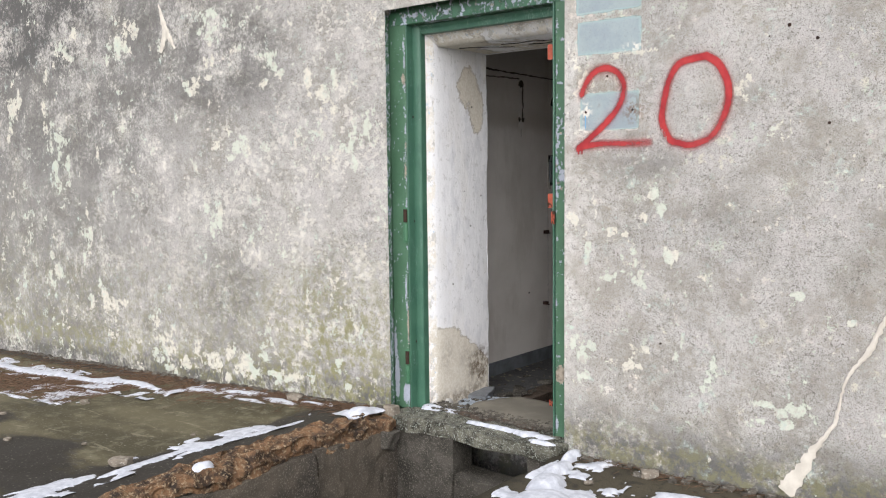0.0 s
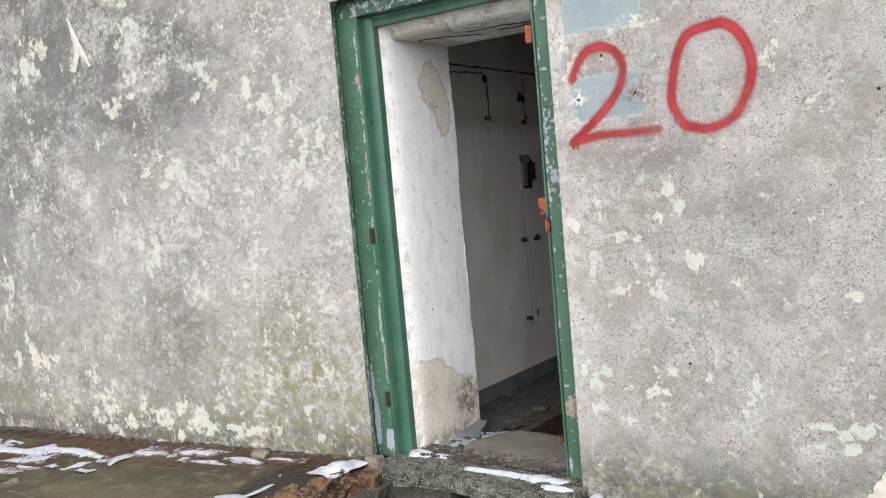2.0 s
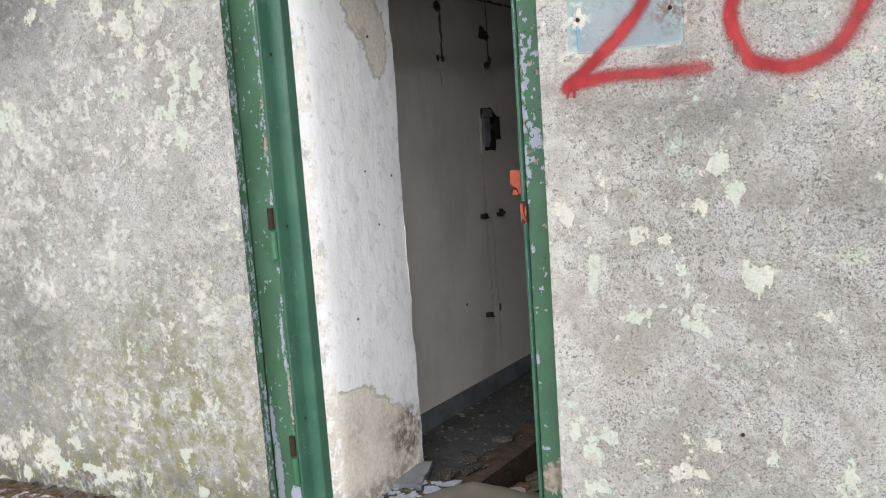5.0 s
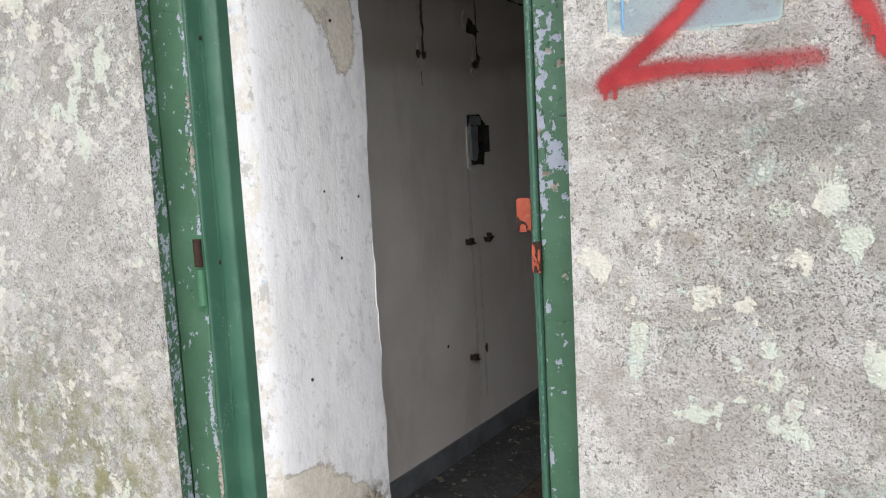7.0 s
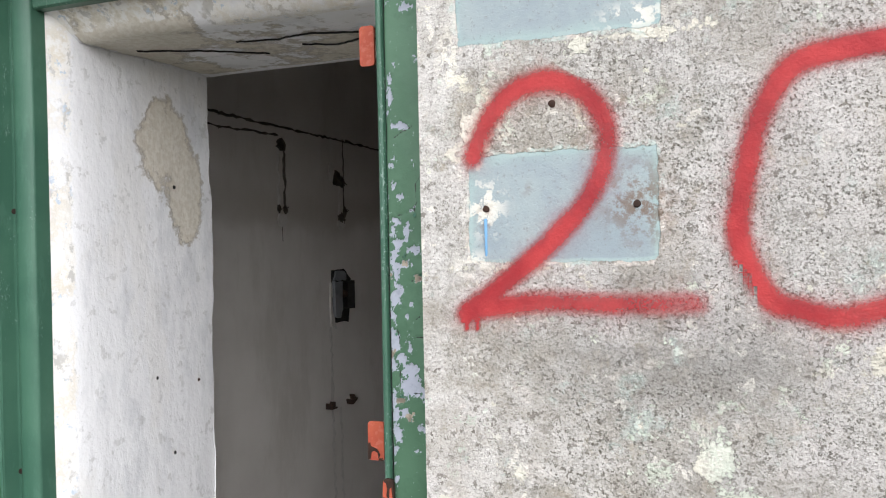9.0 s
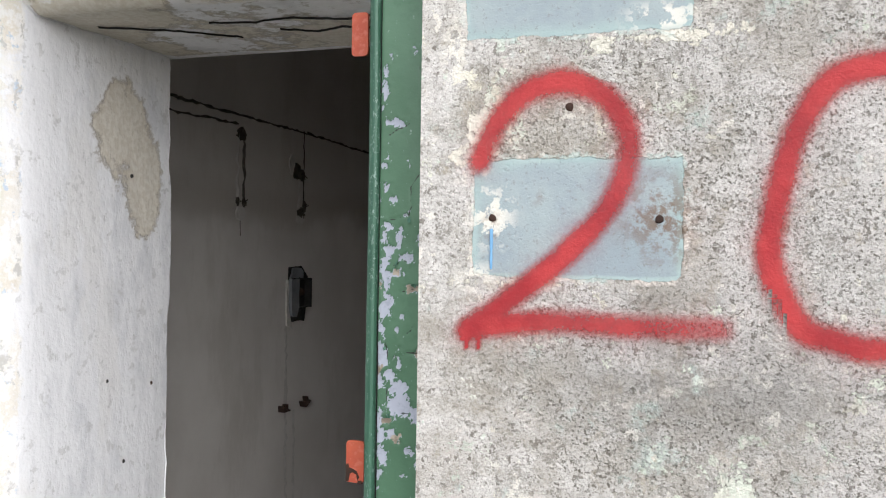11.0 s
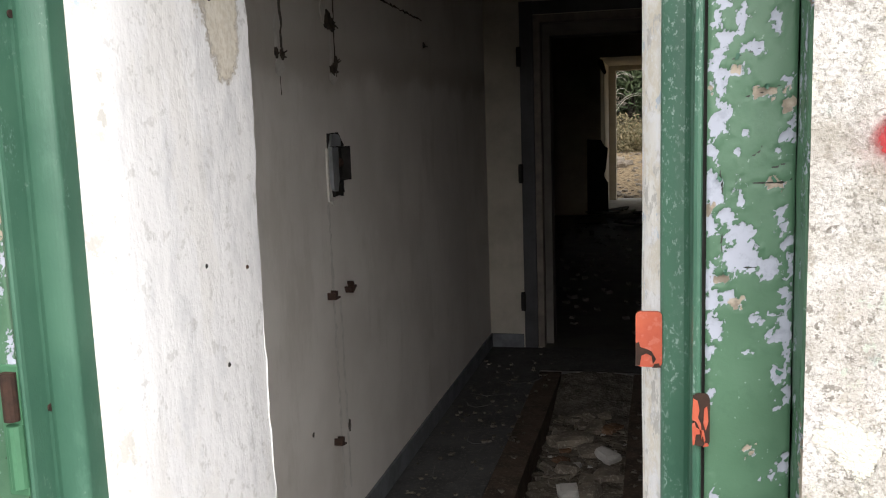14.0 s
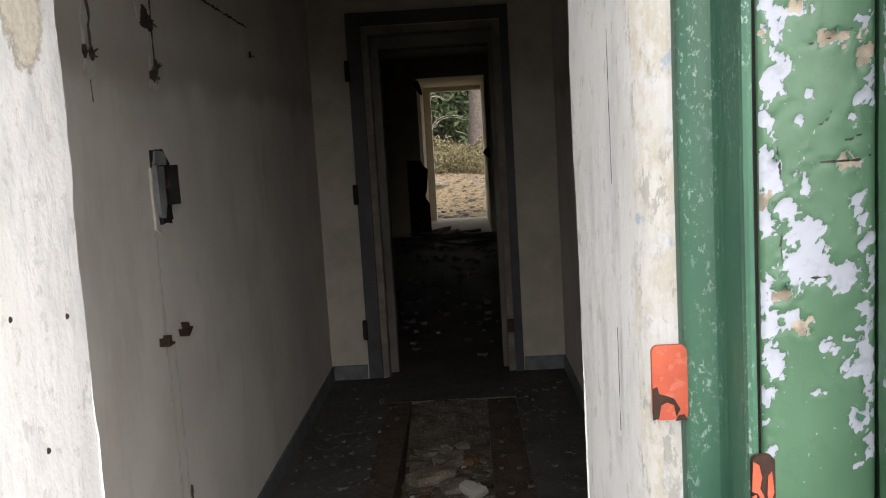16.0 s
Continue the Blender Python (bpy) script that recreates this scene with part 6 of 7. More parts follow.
def cliff(name, y0, y1, x, z0, z1, seed, label):
    """A length of the broken concrete edge under the terrace, leaning a little, with a rough face."""
    bm = bmesh.new()
    bm_box(bm, x - 0.12, x, y0, y1, z0, z1)
    bmesh.ops.subdivide_edges(bm, edges=bm.edges[:], cuts=16, use_grid_fill=True)
    roughen(bm, 0.035, 2.6, seed)
    roughen(bm, 0.010, 17, seed + 2)
    roughen(bm, 0.004, 60, seed + 5)
    return tagged(part(name, bm, EDGE_CONCRETE), label, "concrete edge", kind="structure")


EDGE_CONCRETE = simple("brown_stained_concrete", (0.105, 0.088, 0.068), (0.05, 0.044, 0.037), 4, 0.9, 0.25, (0.17, 0.15, 0.12), 110, 0.012, 0.9)
cliff("terrace_edge", 2.86, 3.43, -3.10, -0.72, -0.115, 3.0, "cracked brown-grey concrete edge of the terrace")
cliff("terrace_edge", 2.10, 2.85, -3.12, -0.72, -0.125, 7.0, "cracked brown-grey concrete edge of the terrace")
cliff("terrace_edge", 0.9, 2.09, -3.13, -0.72, -0.13, 12.0, "cracked brown-grey concrete edge of the terrace")
for x, y, s, base in ((-3.63, 2.12, 0.05, "t"), (-3.88, 3.40, 0.045, "t"), (-4.6, 2.05, 0.02, "t"), (-5.2, 2.3, 0.018, "t"), (-4.9, 1.95, 0.018, "t"), (-4.1, 2.2, 0.014, "t"), (-3.75, 2.6, 0.013, "t"), (-5.0, 2.7, 0.03, "t")):
    rock("stone", ROCKS[int(abs(x) * 10) % 5], x, y, float(terrace_top(x, y)) + s * 0.35, s * 1.3, s, s * 0.6, x * 90, "small pale stone lying on the wet terrace", "stone", "stones on the terrace")
for x, y, s in ((-1.63, 3.43, 0.035), (-1.2, 3.3, 0.02), (-1.8, 3.2, 0.018), (-1.4, 3.15, 0.02)):
    rock("stone", ROCKS[int(abs(x) * 10) % 5], x, y, float(ground_top(x, y)) + s * 0.4, s * 1.4, s, s * 0.7, x * 90, "small tan stone at the foot of the wall", "stone", "stones at the wall foot")


def snow_patch(blobs, base, thick, label, seed, amp=0.55):
    """A melting sheet of snow: a thin lumpy skin with a ragged outline over the ground below it."""
    x0, x1 = min(b[0] - b[2] * 1.5 for b in blobs), max(b[0] + b[2] * 1.5 for b in blobs)
    y0, y1 = min(b[1] - b[3] * 1.5 for b in blobs), min(max(b[1] + b[3] * 1.5 for b in blobs), WY - 0.004)
    step = 0.014 if (x1 - x0) < 1.0 else 0.022
    xs, ys = np.arange(x0, x1, step), np.arange(y0, y1, step)
    U, V = np.meshgrid(xs, ys)
    M = np.zeros_like(U)
    for bx, by, a, b in blobs:
        M = np.maximum(M, 1 - ((U - bx) / a) ** 2 - ((V - by) / b) ** 2)
    M = M + (vnoise(U, V, 7, seed, 5, 0.62) - 0.5) * 2 * amp
    Z = base(U, V) + np.where(M > 0, 0.002 + thick * np.sqrt(np.clip(M, 0, 1)) * (0.75 + 0.5 * vnoise(U, V, 14, seed + 3, 3)), -0.012)
    w = len(xs)
    i = (np.arange(len(ys) - 1)[:, None] * w + np.arange(w - 1)[None, :]).ravel()
    f = np.stack([i, i + 1, i + w + 1, i + w], 1)
    f = f[(M.ravel()[f] > 0).any(1)]
    used = np.unique(f)
    remap = np.full(U.size, -1)
    remap[used] = np.arange(len(used))
    v = np.stack([U.ravel(), V.ravel(), Z.ravel()], 1)[used]
    return tagged(new("snow", mesh_of("snow", [(v, remap[f])], SNOW)), label, "snow", kind="stuff")


snow_patch(((-6.6, 3.08, 0.6, 0.065), (-5.95, 3.12, 0.6, 0.055), (-5.3, 3.19, 0.4, 0.05), (-7.6, 3.05, 0.7, 0.08)), terrace_top, 0.02, "strip of melting snow on the terrace by the wall", 201, 0.6)
snow_patch(((-5.66, 2.60, 0.16, 0.02), (-5.45, 2.74, 0.16, 0.02), (-5.25, 2.9, 0.13, 0.02)), terrace_top, 0.008, "thin streaks of melting snow on the terrace", 205, 0.7)
snow_patch(((-4.62, 3.29, 0.14, 0.035), (-4.32, 3.35, 0.16, 0.035), (-3.93, 3.32, 0.17, 0.04), (-3.72, 3.38, 0.12, 0.03), (-4.1, 3.25, 0.18, 0.02)), terrace_top, 0.012, "small snow patches among pine needles by the wall", 209, 0.75)
snow_patch(((-3.47, 2.92, 0.022, 0.2), (-3.50, 2.6, 0.03, 0.3), (-3.55, 2.2, 0.036, 0.3), (-3.6, 1.75, 0.05, 0.3)), terrace_top, 0.008, "thin line of snow along the terrace edge", 213, 0.8)
snow_patch(((-3.23, 3.28, 0.065, 0.075),), lambda U, V: -0.035 + 0 * U, 0.045, "lump of snow on broken rubble by the sill", 217, 0.3)
snow_patch(((-3.20, 2.26, 0.03, 0.055),), lambda U, V: -0.03 + 0 * U, 0.02, "bit of snow on the rotten beam", 218, 0.6)
snow_patch(((-2.02, 3.43, 0.025, 0.09), (-1.985, 3.25, 0.04, 0.11), (-1.93, 3.07, 0.07, 0.11), (-1.83, 2.88, 0.13, 0.13)), ground_top, 0.045, "bank of snow on the ground before the door", 221, 0.16)
snow_patch(((-1.42, 3.28, 0.12, 0.035), (-1.28, 3.2, 0.12, 0.04)), ground_top, 0.012, "small patch of snow at the wall foot", 225, 0.6)


def sill_snow():
    for k, blobs in enumerate((((-3.0, 0.09, 0.03), (-2.90, 0.10, 0.022), (-3.04, 0.04, 0.04)), ((-2.5, 0.18, 0.014), (-2.32, 0.13, 0.03), (-2.22, 0.06, 0.035)), ((-2.2, 0.08, 0.012),))):
        yy = (3.63, 3.53, 3.45)[k]
        xs = np.arange(min(b[0] - b[1] * 1.4 for b in blobs), max(b[0] + b[1] * 1.4 for b in blobs), 0.01)
        ys = np.arange(yy - 0.09, yy + 0.09, 0.01)
        U, V = np.meshgrid(xs, ys)
        M = np.max([1 - ((U - x) / a) ** 2 - ((V - yy) / b) ** 2 for x, a, b in blobs], 0) + (vnoise(U, V, 11, 240 + k, 5, 0.6) - 0.5) * 2.4 - 0.15
        Z = -0.032 + np.where(M > 0, 0.008 * np.sqrt(np.clip(M, 0, 1)), -0.012)
        w = len(xs)
        i = (np.arange(len(ys) - 1)[:, None] * w + np.arange(w - 1)[None, :]).ravel()
        f = np.stack([i, i + 1, i + w + 1, i + w], 1)
        f = f[(M.ravel()[f] > 0).any(1)]
        tagged(new("snow", mesh_of("snow", [(np.stack([U.ravel(), V.ravel(), Z.ravel()], 1), f)], SNOW)), "powdery snow lying on the door sill", "snow", kind="stuff")


sill_snow()


def needles(name, n, where, mat, label, length=0.05, seed=5):
    """Loose thin sticks strewn over a surface."""
    rr = np.random.RandomState(seed)
    V, F = [], []
    for k in range(n):
        x, y, z = where(rr)
        a, L = rr.uniform(0, math.pi), length * rr.uniform(0.5, 1.3)
        dx, dy, w = math.cos(a) * L / 2, math.sin(a) * L / 2, 0.0016
        tz = rr.uniform(-0.004, 0.006)
        b = len(V)
        V += [(x - dx, y - dy, z - tz), (x + dx, y + dy, z + tz), (x + dx - dy * 0.04, y + dy + dx * 0.04, z + tz + w), (x - dx - dy * 0.04, y - dy + dx * 0.04, z - tz + w), (x, y, z + 0.006), ]
        F += [(b, b + 1, b + 2, b + 3)]
    me = bpy.data.meshes.new(name)
    me.from_pydata(V, [], F)
    me.materials.append(mat)
    return tagged(new(name, me), label, "litter", kind="stuff")


def by_wall(rr):
    x = -3.35 - abs(rr.normal(0, 2.0))
    y = WY - 0.02 - abs(rr.normal(0, 0.09 + 0.07 * min(3, -3.3 - x)))
    return x, y, float(terrace_top(np.array(x), np.array(y))) + 0.006


needles("pine_litter", 4200, by_wall, NEEDLES, "brown pine needles strewn along the wall foot", 0.06)


def litter_bed(rr):
    x = rr.uniform(-7.4, -5.1)
    y = rr.uniform(2.60, 3.10) + 0.28 * (x + 6.2) * (rr.rand() < 0.6)
    y = min(y, WY - 0.03)
    return x, y, float(terrace_top(np.array(x), np.array(y))) + 0.006


needles("pine_litter", 5200, litter_bed, NEEDLES, "thick brown bed of pine needles between strips of snow", 0.07, 8)


def by_right(rr):
    x, y = rr.uniform(-2.0, -0.4), WY - 0.01 - abs(rr.normal(0, 0.05))
    return x, y, float(ground_top(np.array(x), np.array(y))) + 0.006


needles("pine_litter", 500, by_right, NEEDLES, "brown pine needles at the foot of the wall", 0.05, 6)

# dark crevice along the wall foot, filled with damp soil crumbs
rr = np.random.RandomState(3)
pieces = []
for k in range(420):
    x = rr.uniform(-7.5, -0.6)
    if -3.2 < x < -2.05:
        continue
    s = rr.uniform(0.006, 0.02)
    y = WY - abs(rr.normal(0, 0.03)) - 0.01
    z = float((terrace_top if x < -3.2 else ground_top)(np.array(x), np.array(y)))
    v, f = box_piece(-s, s, -s, s, -s * 0.6, s * 0.6)
    v = v * rr.uniform(0.5, 1.3, v.shape) + (x, y, z + s * 0.2)
    pieces.append((v, f))
tagged(new("soil_crumbs", mesh_of("soil_crumbs", pieces, CRUMB, False)), "dark damp soil crumbs along the wall foot", "soil", kind="stuff")

# ---- corridor rubble ----
for k in range(46):
    kind = k % 6
    me, label, nm = ((ROCKS[k % 5], "dusty broken stone in the floor trench", "stone"), (CHALKS[k % 3], "white plaster lump in the floor trench", "plaster_lump"), (BRICKS[k % 3], "broken brick in the floor trench", "brick_lump"))[0 if kind < 4 else kind - 3]
    s = R.uniform(0.02, 0.07) if nm != "plaster_lump" else R.uniform(0.015, 0.04)
    y = R.uniform(4.35, 7.5)
    x = R.uniform(T0 + s, T1 - s)
    rock(nm, me, x, y, -0.23 + s * 0.35, s * R.uniform(0.9, 1.5), s * R.uniform(0.9, 1.4), s * R.uniform(0.5, 0.8), R.uniform(0, 360), label, "rubble", "rubble in the floor trench")
rock("stone", ROCKS[2], -2.66, 6.75, -0.20, 0.13, 0.11, 0.05, 20, "large flat stone in the floor trench", "rubble", "rubble in the floor trench")
rock("plaster_lump", CHALKS[1], -2.48, 6.55, -0.19, 0.06, 0.08, 0.03, 40, "white plaster slab in the floor trench", "rubble", "rubble in the floor trench")
rock("plaster_lump", CHALKS[0], -2.62, 6.1, -0.18, 0.06, 0.06, 0.03, 10, "white plaster slab in the floor trench", "rubble", "rubble in the floor trench")


def crumbs(name, n, x0, x1, y0, y1, z, s0, s1, mat, label, seed, flat=0.5):
    rr = np.random.RandomState(seed)
    pieces = []
    for k in range(n):
        s = rr.uniform(s0, s1)
        v, f = box_piece(-s, s, -s, s, -s * flat, s * flat)
        v = v * rr.uniform(0.45, 1.4, v.shape)
        a = rr.uniform(0, 6.28)
        v = np.stack([v[:, 0] * math.cos(a) - v[:, 1] * math.sin(a), v[:, 0] * math.sin(a) + v[:, 1] * math.cos(a), v[:, 2]], 1)
        pieces.append((v + (rr.uniform(x0, x1), rr.uniform(y0, y1), z + s * 0.6 * flat), f))
    return tagged(new(name, mesh_of(name, pieces, mat, False)), label, "rubble", kind="stuff")


structure("trench_fill", [sheet(np.linspace(T0 - 0.01, T1 + 0.01, 24), np.linspace(WB - 0.05, 7.6, 150), lambda U, V: (U, V, -0.235 + 0.135 * np.clip((V - 6.9) / 0.7, 0, 1) + (vnoise(U, V, 6, 91, 4) - 0.5) * 0.09))], CRUMB, "earth and dust filling the floor trench", "floor", True)
crumbs("rubble_stones", 1100, T0 + 0.02, T1 - 0.02, 4.3, 7.55, -0.235, 0.008, 0.04, RUBBLE, "small broken stones in the floor trench", 41)
crumbs("rubble_chips", 60, T0 + 0.02, T1 - 0.02, 4.3, 7.55, -0.215, 0.005, 0.014, CHALK, "white plaster chips in the floor trench", 42)
crumbs("floor_chips", 160, CL + 0.03, T0 - 0.05, 4.25, 8.0, FZ, 0.003, 0.011, CRUMB, "grit and plaster chips on the corridor floor", 43)
crumbs("floor_chips", 60, CL + 0.02, CL + 0.2, 4.3, 6.0, FZ, 0.003, 0.009, STONE, "pale plaster chips along the skirting", 44, 0.2)
crumbs("floor_chips", 140, T1 + 0.02, CR - 0.03, 4.25, 8.0, FZ, 0.003, 0.012, CRUMB, "grit and plaster chips on the corridor floor", 45)


def floor_flake(x, y, w, d, turn, seed):
    """A loose thin plate of broken screed."""
    rr = random.Random(seed)
    bm = bmesh.new()
    ring = [(math.cos(a) * w * rr.uniform(0.6, 1), math.sin(a) * d * rr.uniform(0.6, 1)) for a in [i * math.pi * 2 / 9 for i in range(9)]]
    top = [bm.verts.new((a, b, 0.002)) for a, b in ring]
    low = [bm.verts.new((a * 1.03, b * 1.03, 0)) for a, b in ring]
    bm.faces.new(top)
    for i in range(9):
        bm.faces.new((low[i], low[(i + 1) % 9], top[(i + 1) % 9], top[i]))
    ob = part("screed_flake", bm, SCREED)
    ob.matrix_world = pose(x, y, FZ - 0.003, R.uniform(-2, 2), R.uniform(-2, 2), turn)
    return tagged(ob, "loose broken plate of grey floor screed", "floor flake", "screed plates on the corridor floor")


for k in range(10):
    floor_flake(R.uniform(CL + 0.12, T0 - 0.2), R.uniform(4.3, 7.8), R.uniform(0.06, 0.16), R.uniform(0.06, 0.2), R.uniform(0, 360), k)
for k in range(8):
    floor_flake(R.uniform(T1 + 0.2, CR - 0.12), R.uniform(5.2, 7.8), R.uniform(0.06, 0.14), R.uniform(0.06, 0.16), R.uniform(0, 360), 50 + k)

# grey chunk of screed leaning at the foot of the reveal, edge of the broken floor
bm = bmesh.new()
slab(bm, -0.05, 0.05, -0.11, 0.10, 0, 0.055, 4, 0.012, 16, 5.0)
ob = part("screed_chunk", bm, STEEL)
ob.matrix_world = pose(-3.03, 4.10, FZ - 0.005, 4, 6, 22)
tagged(ob, "blue-grey broken chunk of skirting at the threshold", "rubble")
for k, (x, y, a, b, c) in enumerate(((-2.95, 4.22, 0.05, 0.07, 0.02), (-2.9, 4.3, 0.06, 0.05, 0.02), (-3.0, 3.95, 0.03, 0.04, 0.015), (-2.96, 4.4, 0.05, 0.05, 0.02), (-2.93, 4.65, 0.03, 0.06, 0.02))):
    rock("screed_lump", CONCS[k % 3], x, y, FZ + 0.004, a, b, c, k * 71, "dark broken lump of floor screed", "rubble", "rubble at the threshold")
rock("screed_lump", CHALKS[0], -3.035, 3.80, FZ + 0.01, 0.022, 0.04, 0.07, 10, "pale grey lump at the foot of the reveal", "rubble", "rubble at the threshold")
crumbs("threshold_grit", 260, -3.03, -2.85, 3.68, 4.12, -0.072, 0.0012, 0.004, CRUMB, "dark grit on the mortar threshold", 46)

# ---- far doorway and its broken door ----
structure("wall_far_opening", [box_piece(D3L, -2.965, FAR_OUT - 0.12, FAR_OUT + 0.12, FZ, D3T), box_piece(-2.965, D3R, FAR_OUT - 0.12, FAR_OUT + 0.12, 2.22, D3T)], CREAM_LIT, "cream plaster surround of the far opening", "wall")


def ragged_board(name, outline, y, thick, mat, label, category):
    bm = bmesh.new()
    a = [bm.verts.new((x, y, z)) for x, z in outline]
    b = [bm.verts.new((x, y + thick, z)) for x, z in outline]
    bm.faces.new(a)
    bm.faces.new(b[::-1])
    n = len(outline)
    for i in range(n):
        bm.faces.new((a[i], b[i], b[(i + 1) % n], a[(i + 1) % n]))
    bmesh.ops.recalc_face_normals(bm, faces=bm.faces[:])
    return tagged(part(name, bm, mat), label, category)


ragged_board("broken_door_leaf", ((-3.3, FZ), (-2.98, FZ), (-2.985, 0.40), (-3.03, 0.47), (-3.05, 0.52), (-3.02, 0.60), (-2.995, 0.82), (-2.985, 0.93), (-3.03, 0.96), (-3.06, 1.0), (-3.09, 1.06), (-3.3, 1.07)), 16.28, 0.05, BLACK,
             "charred broken lower half of a door leaf", "door")
ragged_board("charred_jamb_piece", ((-3.12, 2.27), (-3.06, 2.27), (-3.03, 2.20), (-3.0, 2.08), (-3.02, 2.04), (-3.06, 2.08), (-3.12, 2.2)), 16.30, 0.04, BLACK, "charred splinter of a door jamb", "door jamb")
ragged_board("door_latch", ((-2.03, 1.05), (-2.10, 1.08), (-2.13, 1.13), (-2.09, 1.19), (-2.03, 1.2)), 16.30, 0.04, BLACK, "black rusted latch on the far jamb", "latch")
bm = bmesh.new()
bm_box(bm, D3L + 0.0, D3L + 0.012, 17.1, 17.16, 0.2, 2.2)
tagged(part("door_stop_strip", bm, CREAM_LIT, bevel=0.002), "cream strip on the far reveal", "strip")
for k in range(22):
    w, d = R.uniform(0.08, 0.24), R.uniform(0.06, 0.2)
    bm = bmesh.new()
    slab(bm, -w, w, -d, d, 0, 0.02, 2, 0.012, 9, k * 1.3)
    ob = part("charred_board", bm, (TIMBER, BLACK, CRUMB, MORTAR)[k % 4])
    ob.matrix_world = pose(R.uniform(-3.2, -2.0) if k > 5 else R.uniform(-3.0, -2.75), R.uniform(14.6, 16.2) if k > 5 else R.uniform(16.2, 16.9), FZ + R.uniform(0.0, 0.05), R.uniform(-8, 8), R.uniform(-8, 8), R.uniform(0, 180))
    tagged(ob, "dirty broken board lying on the dark floor", "board", "boards on the room floor")
crumbs("room_rubble", 260, -3.6, -1.5, 8.6, 16.2, FZ - 0.01, 0.008, 0.03, DARKFLOOR, "dark rubble strewn over the room floor", 47)


# ---- beyond the far doorway: scrub and pines ----
def back_ground(x, y):
    return float(-0.12 + 0.09 * np.clip(y - 21, 0, 60) + (vnoise(np.array(x), np.array(y), 0.8, 64) - 0.5) * 0.25)


def clump(name, n, centre, radii, size, mat, label, category, seed, hollow=0.4, parent=None):
    """Many small leaf blades in an uneven cloud."""
    rr = np.random.RandomState(seed)
    V, F = [], []
    cx, cy, cz = centre
    k = 0
    while k < n:
        p = rr.uniform(-1, 1, 3)
        r = np.linalg.norm(p)
        if r > 1 or r < hollow * rr.rand():
            continue
        lump = noise.noise(Vector((p[0] * 2.3 + seed, p[1] * 2.3, p[2] * 2.3)))
        if lump < -0.08:
            continue
        q = np.array((cx + p[0] * radii[0], cy + p[1] * radii[1], cz + p[2] * radii[2]))
        d = rr.normal(0, 1, 3)
        d /= np.linalg.norm(d)
        e = np.cross(d, rr.normal(0, 1, 3))
        e /= np.linalg.norm(e) + 1e-6
        L, w = size * rr.uniform(0.6, 1.5), size * 0.28
        b = len(V)
        V += [tuple(q - d * L - e * w * 0.3), tuple(q + e * w), tuple(q + d * L), tuple(q - e * w)]
        F.append((b, b + 1, b + 2, b + 3))
        k += 1
    me = bpy.data.meshes.new(name)
    me.from_pydata(V, [], F)
    me.materials.append(mat)
    ob = new(name, me)
    if parent is not None:
        ob.parent = parent
        return ob
    return tagged(ob, label, category)


def limb(bm, pts, r0, r1, seg=9):
    rings = []
    P = [Vector(p) for p in pts]
    for i, p in enumerate(P):
        d = (P[min(i + 1, len(P) - 1)] - P[max(i - 1, 0)]).normalized()
        q = d.to_track_quat("Z", "Y")
        r = r0 + (r1 - r0) * i / (len(P) - 1)
        ring = []
        for k in range(seg):
            a = k * 2 * math.pi / seg
            o = q @ Vector((math.cos(a), math.sin(a), 0)) * r
            ring.append(bm.verts.new(p + o * (1 + 0.18 * noise.noise(p * 3 + o * 8))))
        rings.append(ring)
    for a, b in zip(rings, rings[1:]):
        for k in range(seg):
            bm.faces.new((a[k], a[(k + 1) % seg], b[(k + 1) % seg], b[k]))
    bm.faces.new(rings[-1])


def pine(x, y, h, r, lean, crown_z, seed, label):
    root = tagged(new("pine_tree"), label, "tree", "pine trees behind the building")
    z0 = back_ground(x, y) - 0.1
    bm = bmesh.new()
    limb(bm, [(x + lean * t + 0.05 * math.sin(t * 7), y, z0 + h * t) for t in np.linspace(0, 1, 14)], r, r * 0.35, 14)
    trunk = part("trunk", bm, BARK, root, smooth=True)
    rr = random.Random(seed)
    for k in range(6):
        t = rr.uniform(crown_z, 0.95)
        a = rr.uniform(0, 6.28)
        p = Vector((x + lean * t, y, z0 + h * t))
        bm = bmesh.new()
        limb(bm, [p + Vector((math.cos(a), math.sin(a), 0.25)) * s for s in np.linspace(0, 1.8, 6)], r * 0.25, 0.012, 6)
        part("branch", bm, BARK, trunk)
    clump("crown", 2600, (x + lean * 0.8, y, z0 + h * (crown_z + 1) / 2), (2.4, 2.4, h * (1 - crown_z) * 0.55), 0.12, PINE, "", "", seed, 0.3, root)


pine(-2.02, 31.0, 10.0, 0.29, 0.45, 0.5, 61, "grey-barked leaning pine behind the building")
pine(-6.0, 33.0, 9.0, 0.2, 0.2, 0.35, 62, "dark green pine behind the building")
pine(-3.2, 38.0, 8.0, 0.18, -0.2, 0.2, 63, "dark green pine behind the building")
pine(1.2, 35.0, 10.0, 0.22, 0.3, 0.3, 64, "dark green pine behind the building")
for k, (x, y, a, b, s) in enumerate(((-3.2, 29.5, 0.9, 0.55, 0.06), (-2.5, 29.0, 0.7, 0.4, 0.05), (-4.6, 30, 1.3, 0.9, 0.08), (-0.9, 29, 1.2, 0.8, 0.07), (-2.5, 27.4, 0.55, 0.4, 0.05), (-1.9, 27.0, 0.5, 0.45, 0.05), (-3.1, 27.2, 0.5, 0.35, 0.05))):
    clump("scrub_bush", 1500, (x, y, back_ground(x, y) + b * 0.6), (a, a, b), s, SCRUB, "dry grey-green scrub bush behind the building", "bush", 300 + k, 0.1)
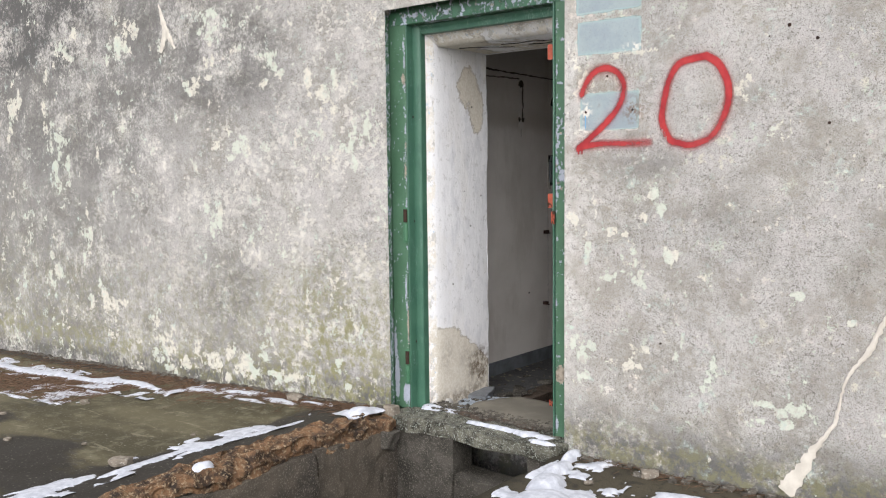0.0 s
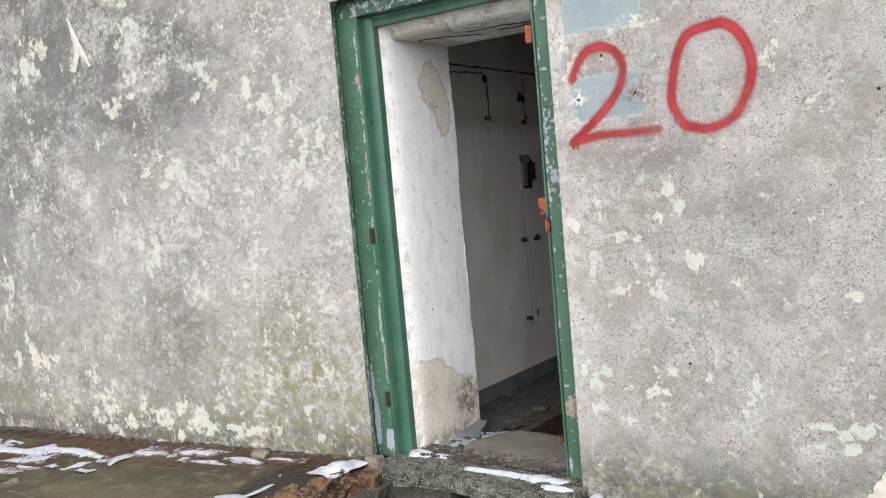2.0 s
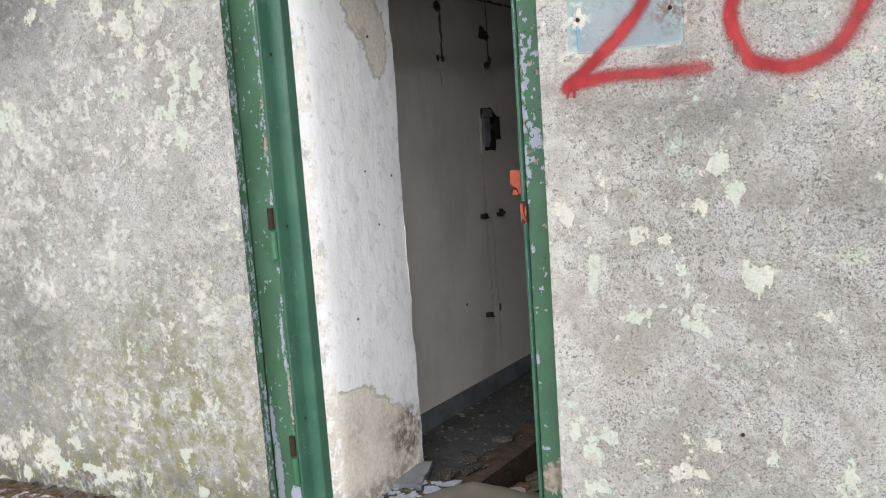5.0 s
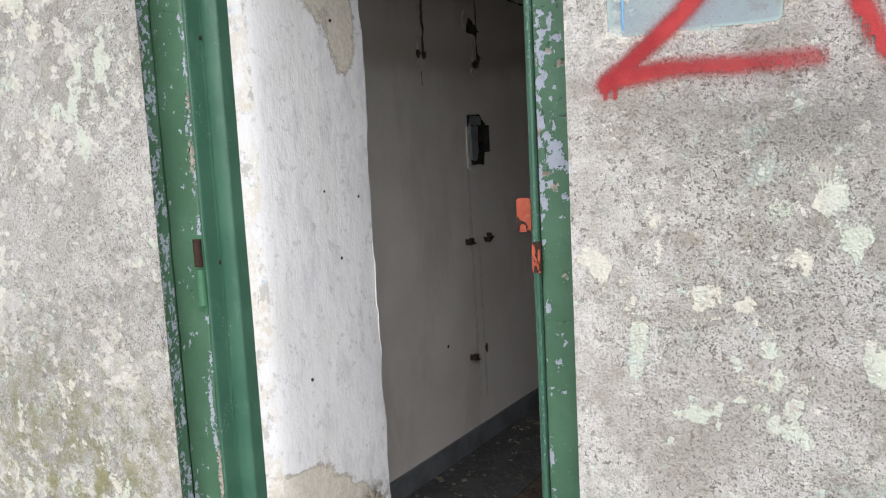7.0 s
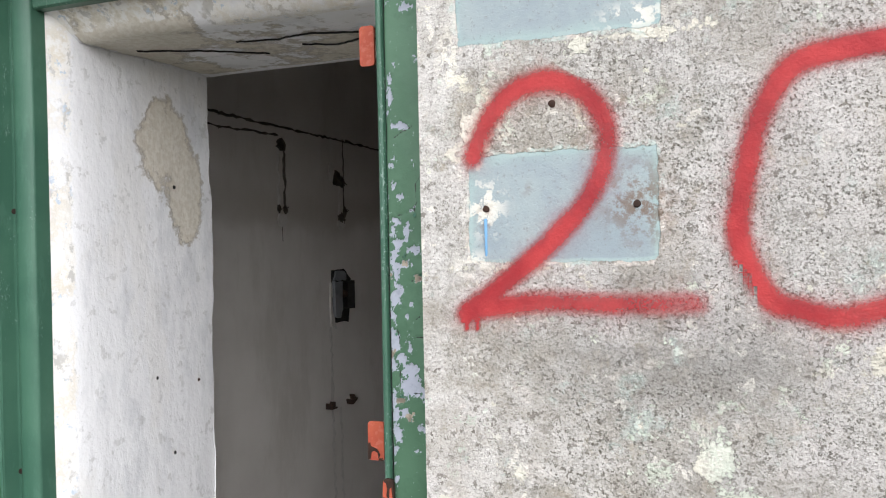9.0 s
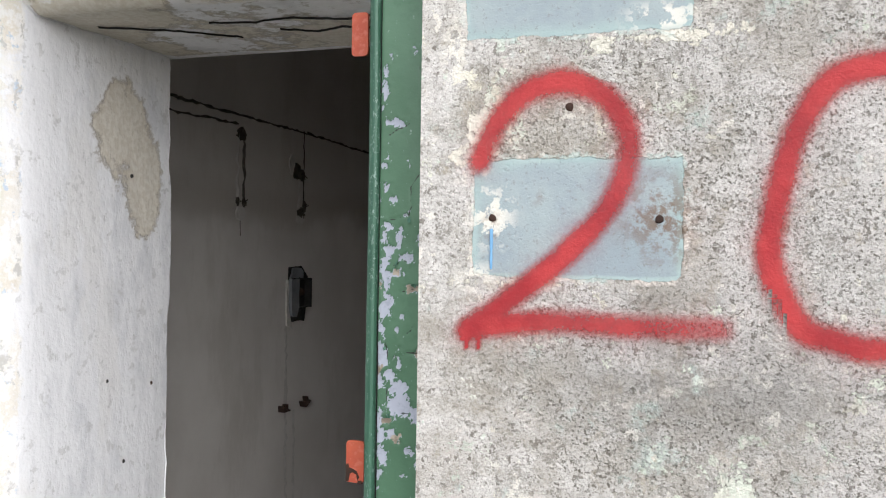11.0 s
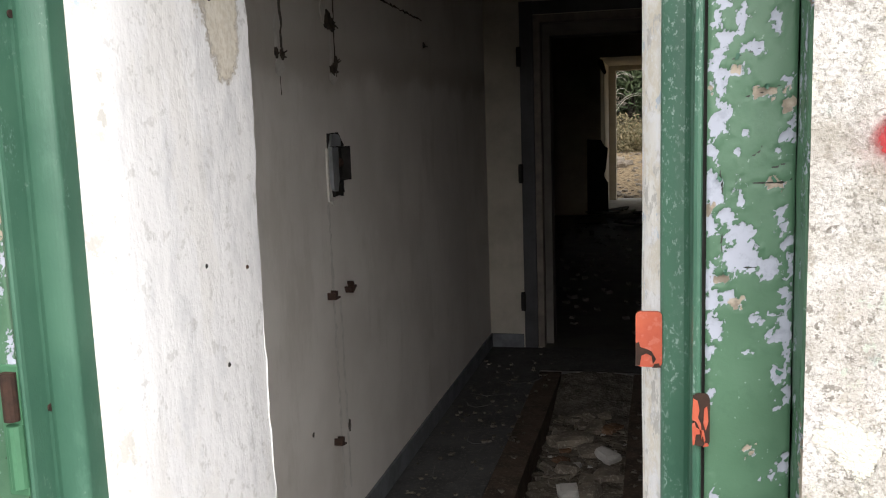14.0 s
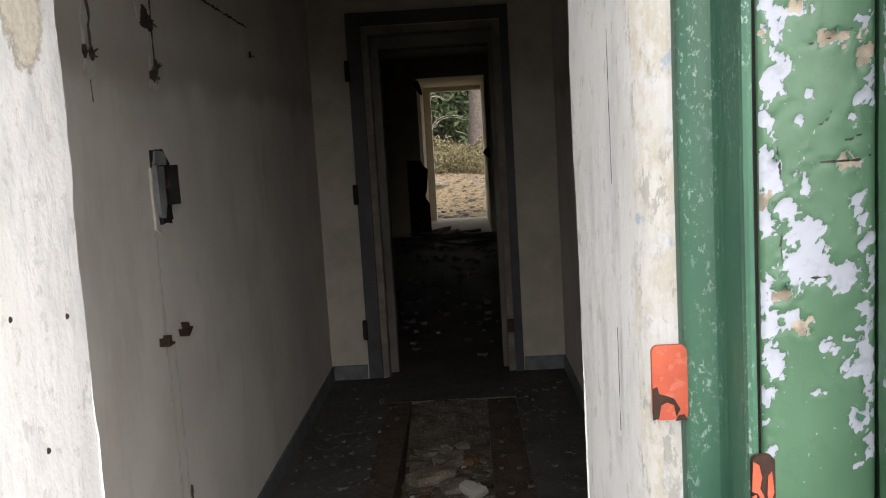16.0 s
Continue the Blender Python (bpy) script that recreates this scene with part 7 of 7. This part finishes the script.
for k in range(12):
    x, y = -8 + k * 1.0, 36 + (k % 3) * 2.5
    clump("shrub_tree", 3600, (x, y, back_ground(x, y) + 2.2), (1.7, 1.3, 3.2), 0.15, PINE, "dark green shrubby tree at the wood's edge", "tree", 330 + k, 0.1)
# bare twigs
rr = random.Random(77)
bush = tagged(new("bare_shrub"), "pale leafless shrub with arching twigs", "shrub")
for k in range(8):
    bm = bmesh.new()
    x0, y0, z0 = -3.55 + rr.uniform(-0.1, 0.1), 25.0 + rr.uniform(-0.2, 0.2), back_ground(-3.5, 25)
    a, L = rr.uniform(-0.2, 0.7), rr.uniform(0.5, 1.3)
    up = rr.uniform(1.6, 2.5)
    limb(bm, [(x0 + L * t * t * math.cos(a), y0 + L * t * math.sin(a) * 0.3, z0 + up * math.sin(t * 1.9)) for t in np.linspace(0, 1, 12)], 0.009, 0.004, 5)
    part("twig", bm, TWIG, bush)
for k, (x, y, s) in enumerate(((-3.15, 24.6, 0.2), (-3.35, 24.9, 0.28), (-2.95, 25.0, 0.16), (-3.0, 20.0, 0.09), (-2.8, 19.6, 0.07), (-2.4, 20.2, 0.1), (-2.3, 19.4, 0.06), (-2.55, 21.0, 0.08), (-2.2, 20.9, 0.09), (-2.9, 21.2, 0.06), (-2.15, 25.2, 0.16))):
    rock("stone", ROCKS[k % 5], x, y, back_ground(x, y) + s * 0.25, s * 1.3, s, s * 0.6, k * 47, "pale rubble stone on the sandy ground", "stone", "stones on the sandy ground")
crumbs("sill_debris", 420, -3.05, -2.26, 3.60, 3.75, -0.032, 0.002, 0.009, CRUMB, "dark damp debris between sill and threshold", 48)
crumbs("sill_debris", 160, -3.04, -2.88, 3.74, 4.1, -0.068, 0.002, 0.010, CRUMB, "dark damp debris along the reveal foot", 49)
crumbs("paint_scales", 90, -3.05, -2.86, 3.60, 4.1, -0.062, 0.004, 0.016, PAINTSCALE, "pale blue paint scales on the threshold", 50, 0.08)
rr = np.random.RandomState(9)
pieces = []
for k in range(420):
    x, y, s = rr.uniform(-4.2, -0.8), rr.uniform(19.1, 27.0), rr.uniform(0.01, 0.06)
    v, f = box_piece(-s, s, -s, s, -s * 0.5, s * 0.5)
    pieces.append((v * rr.uniform(0.4, 1.4, v.shape) + (x, y, back_ground(x, y) + s * 0.2), f))
tagged(new("yard_stones", mesh_of("yard_stones", pieces, STONE, False)), "small stones strewn over the sandy yard", "stones", kind="stuff")
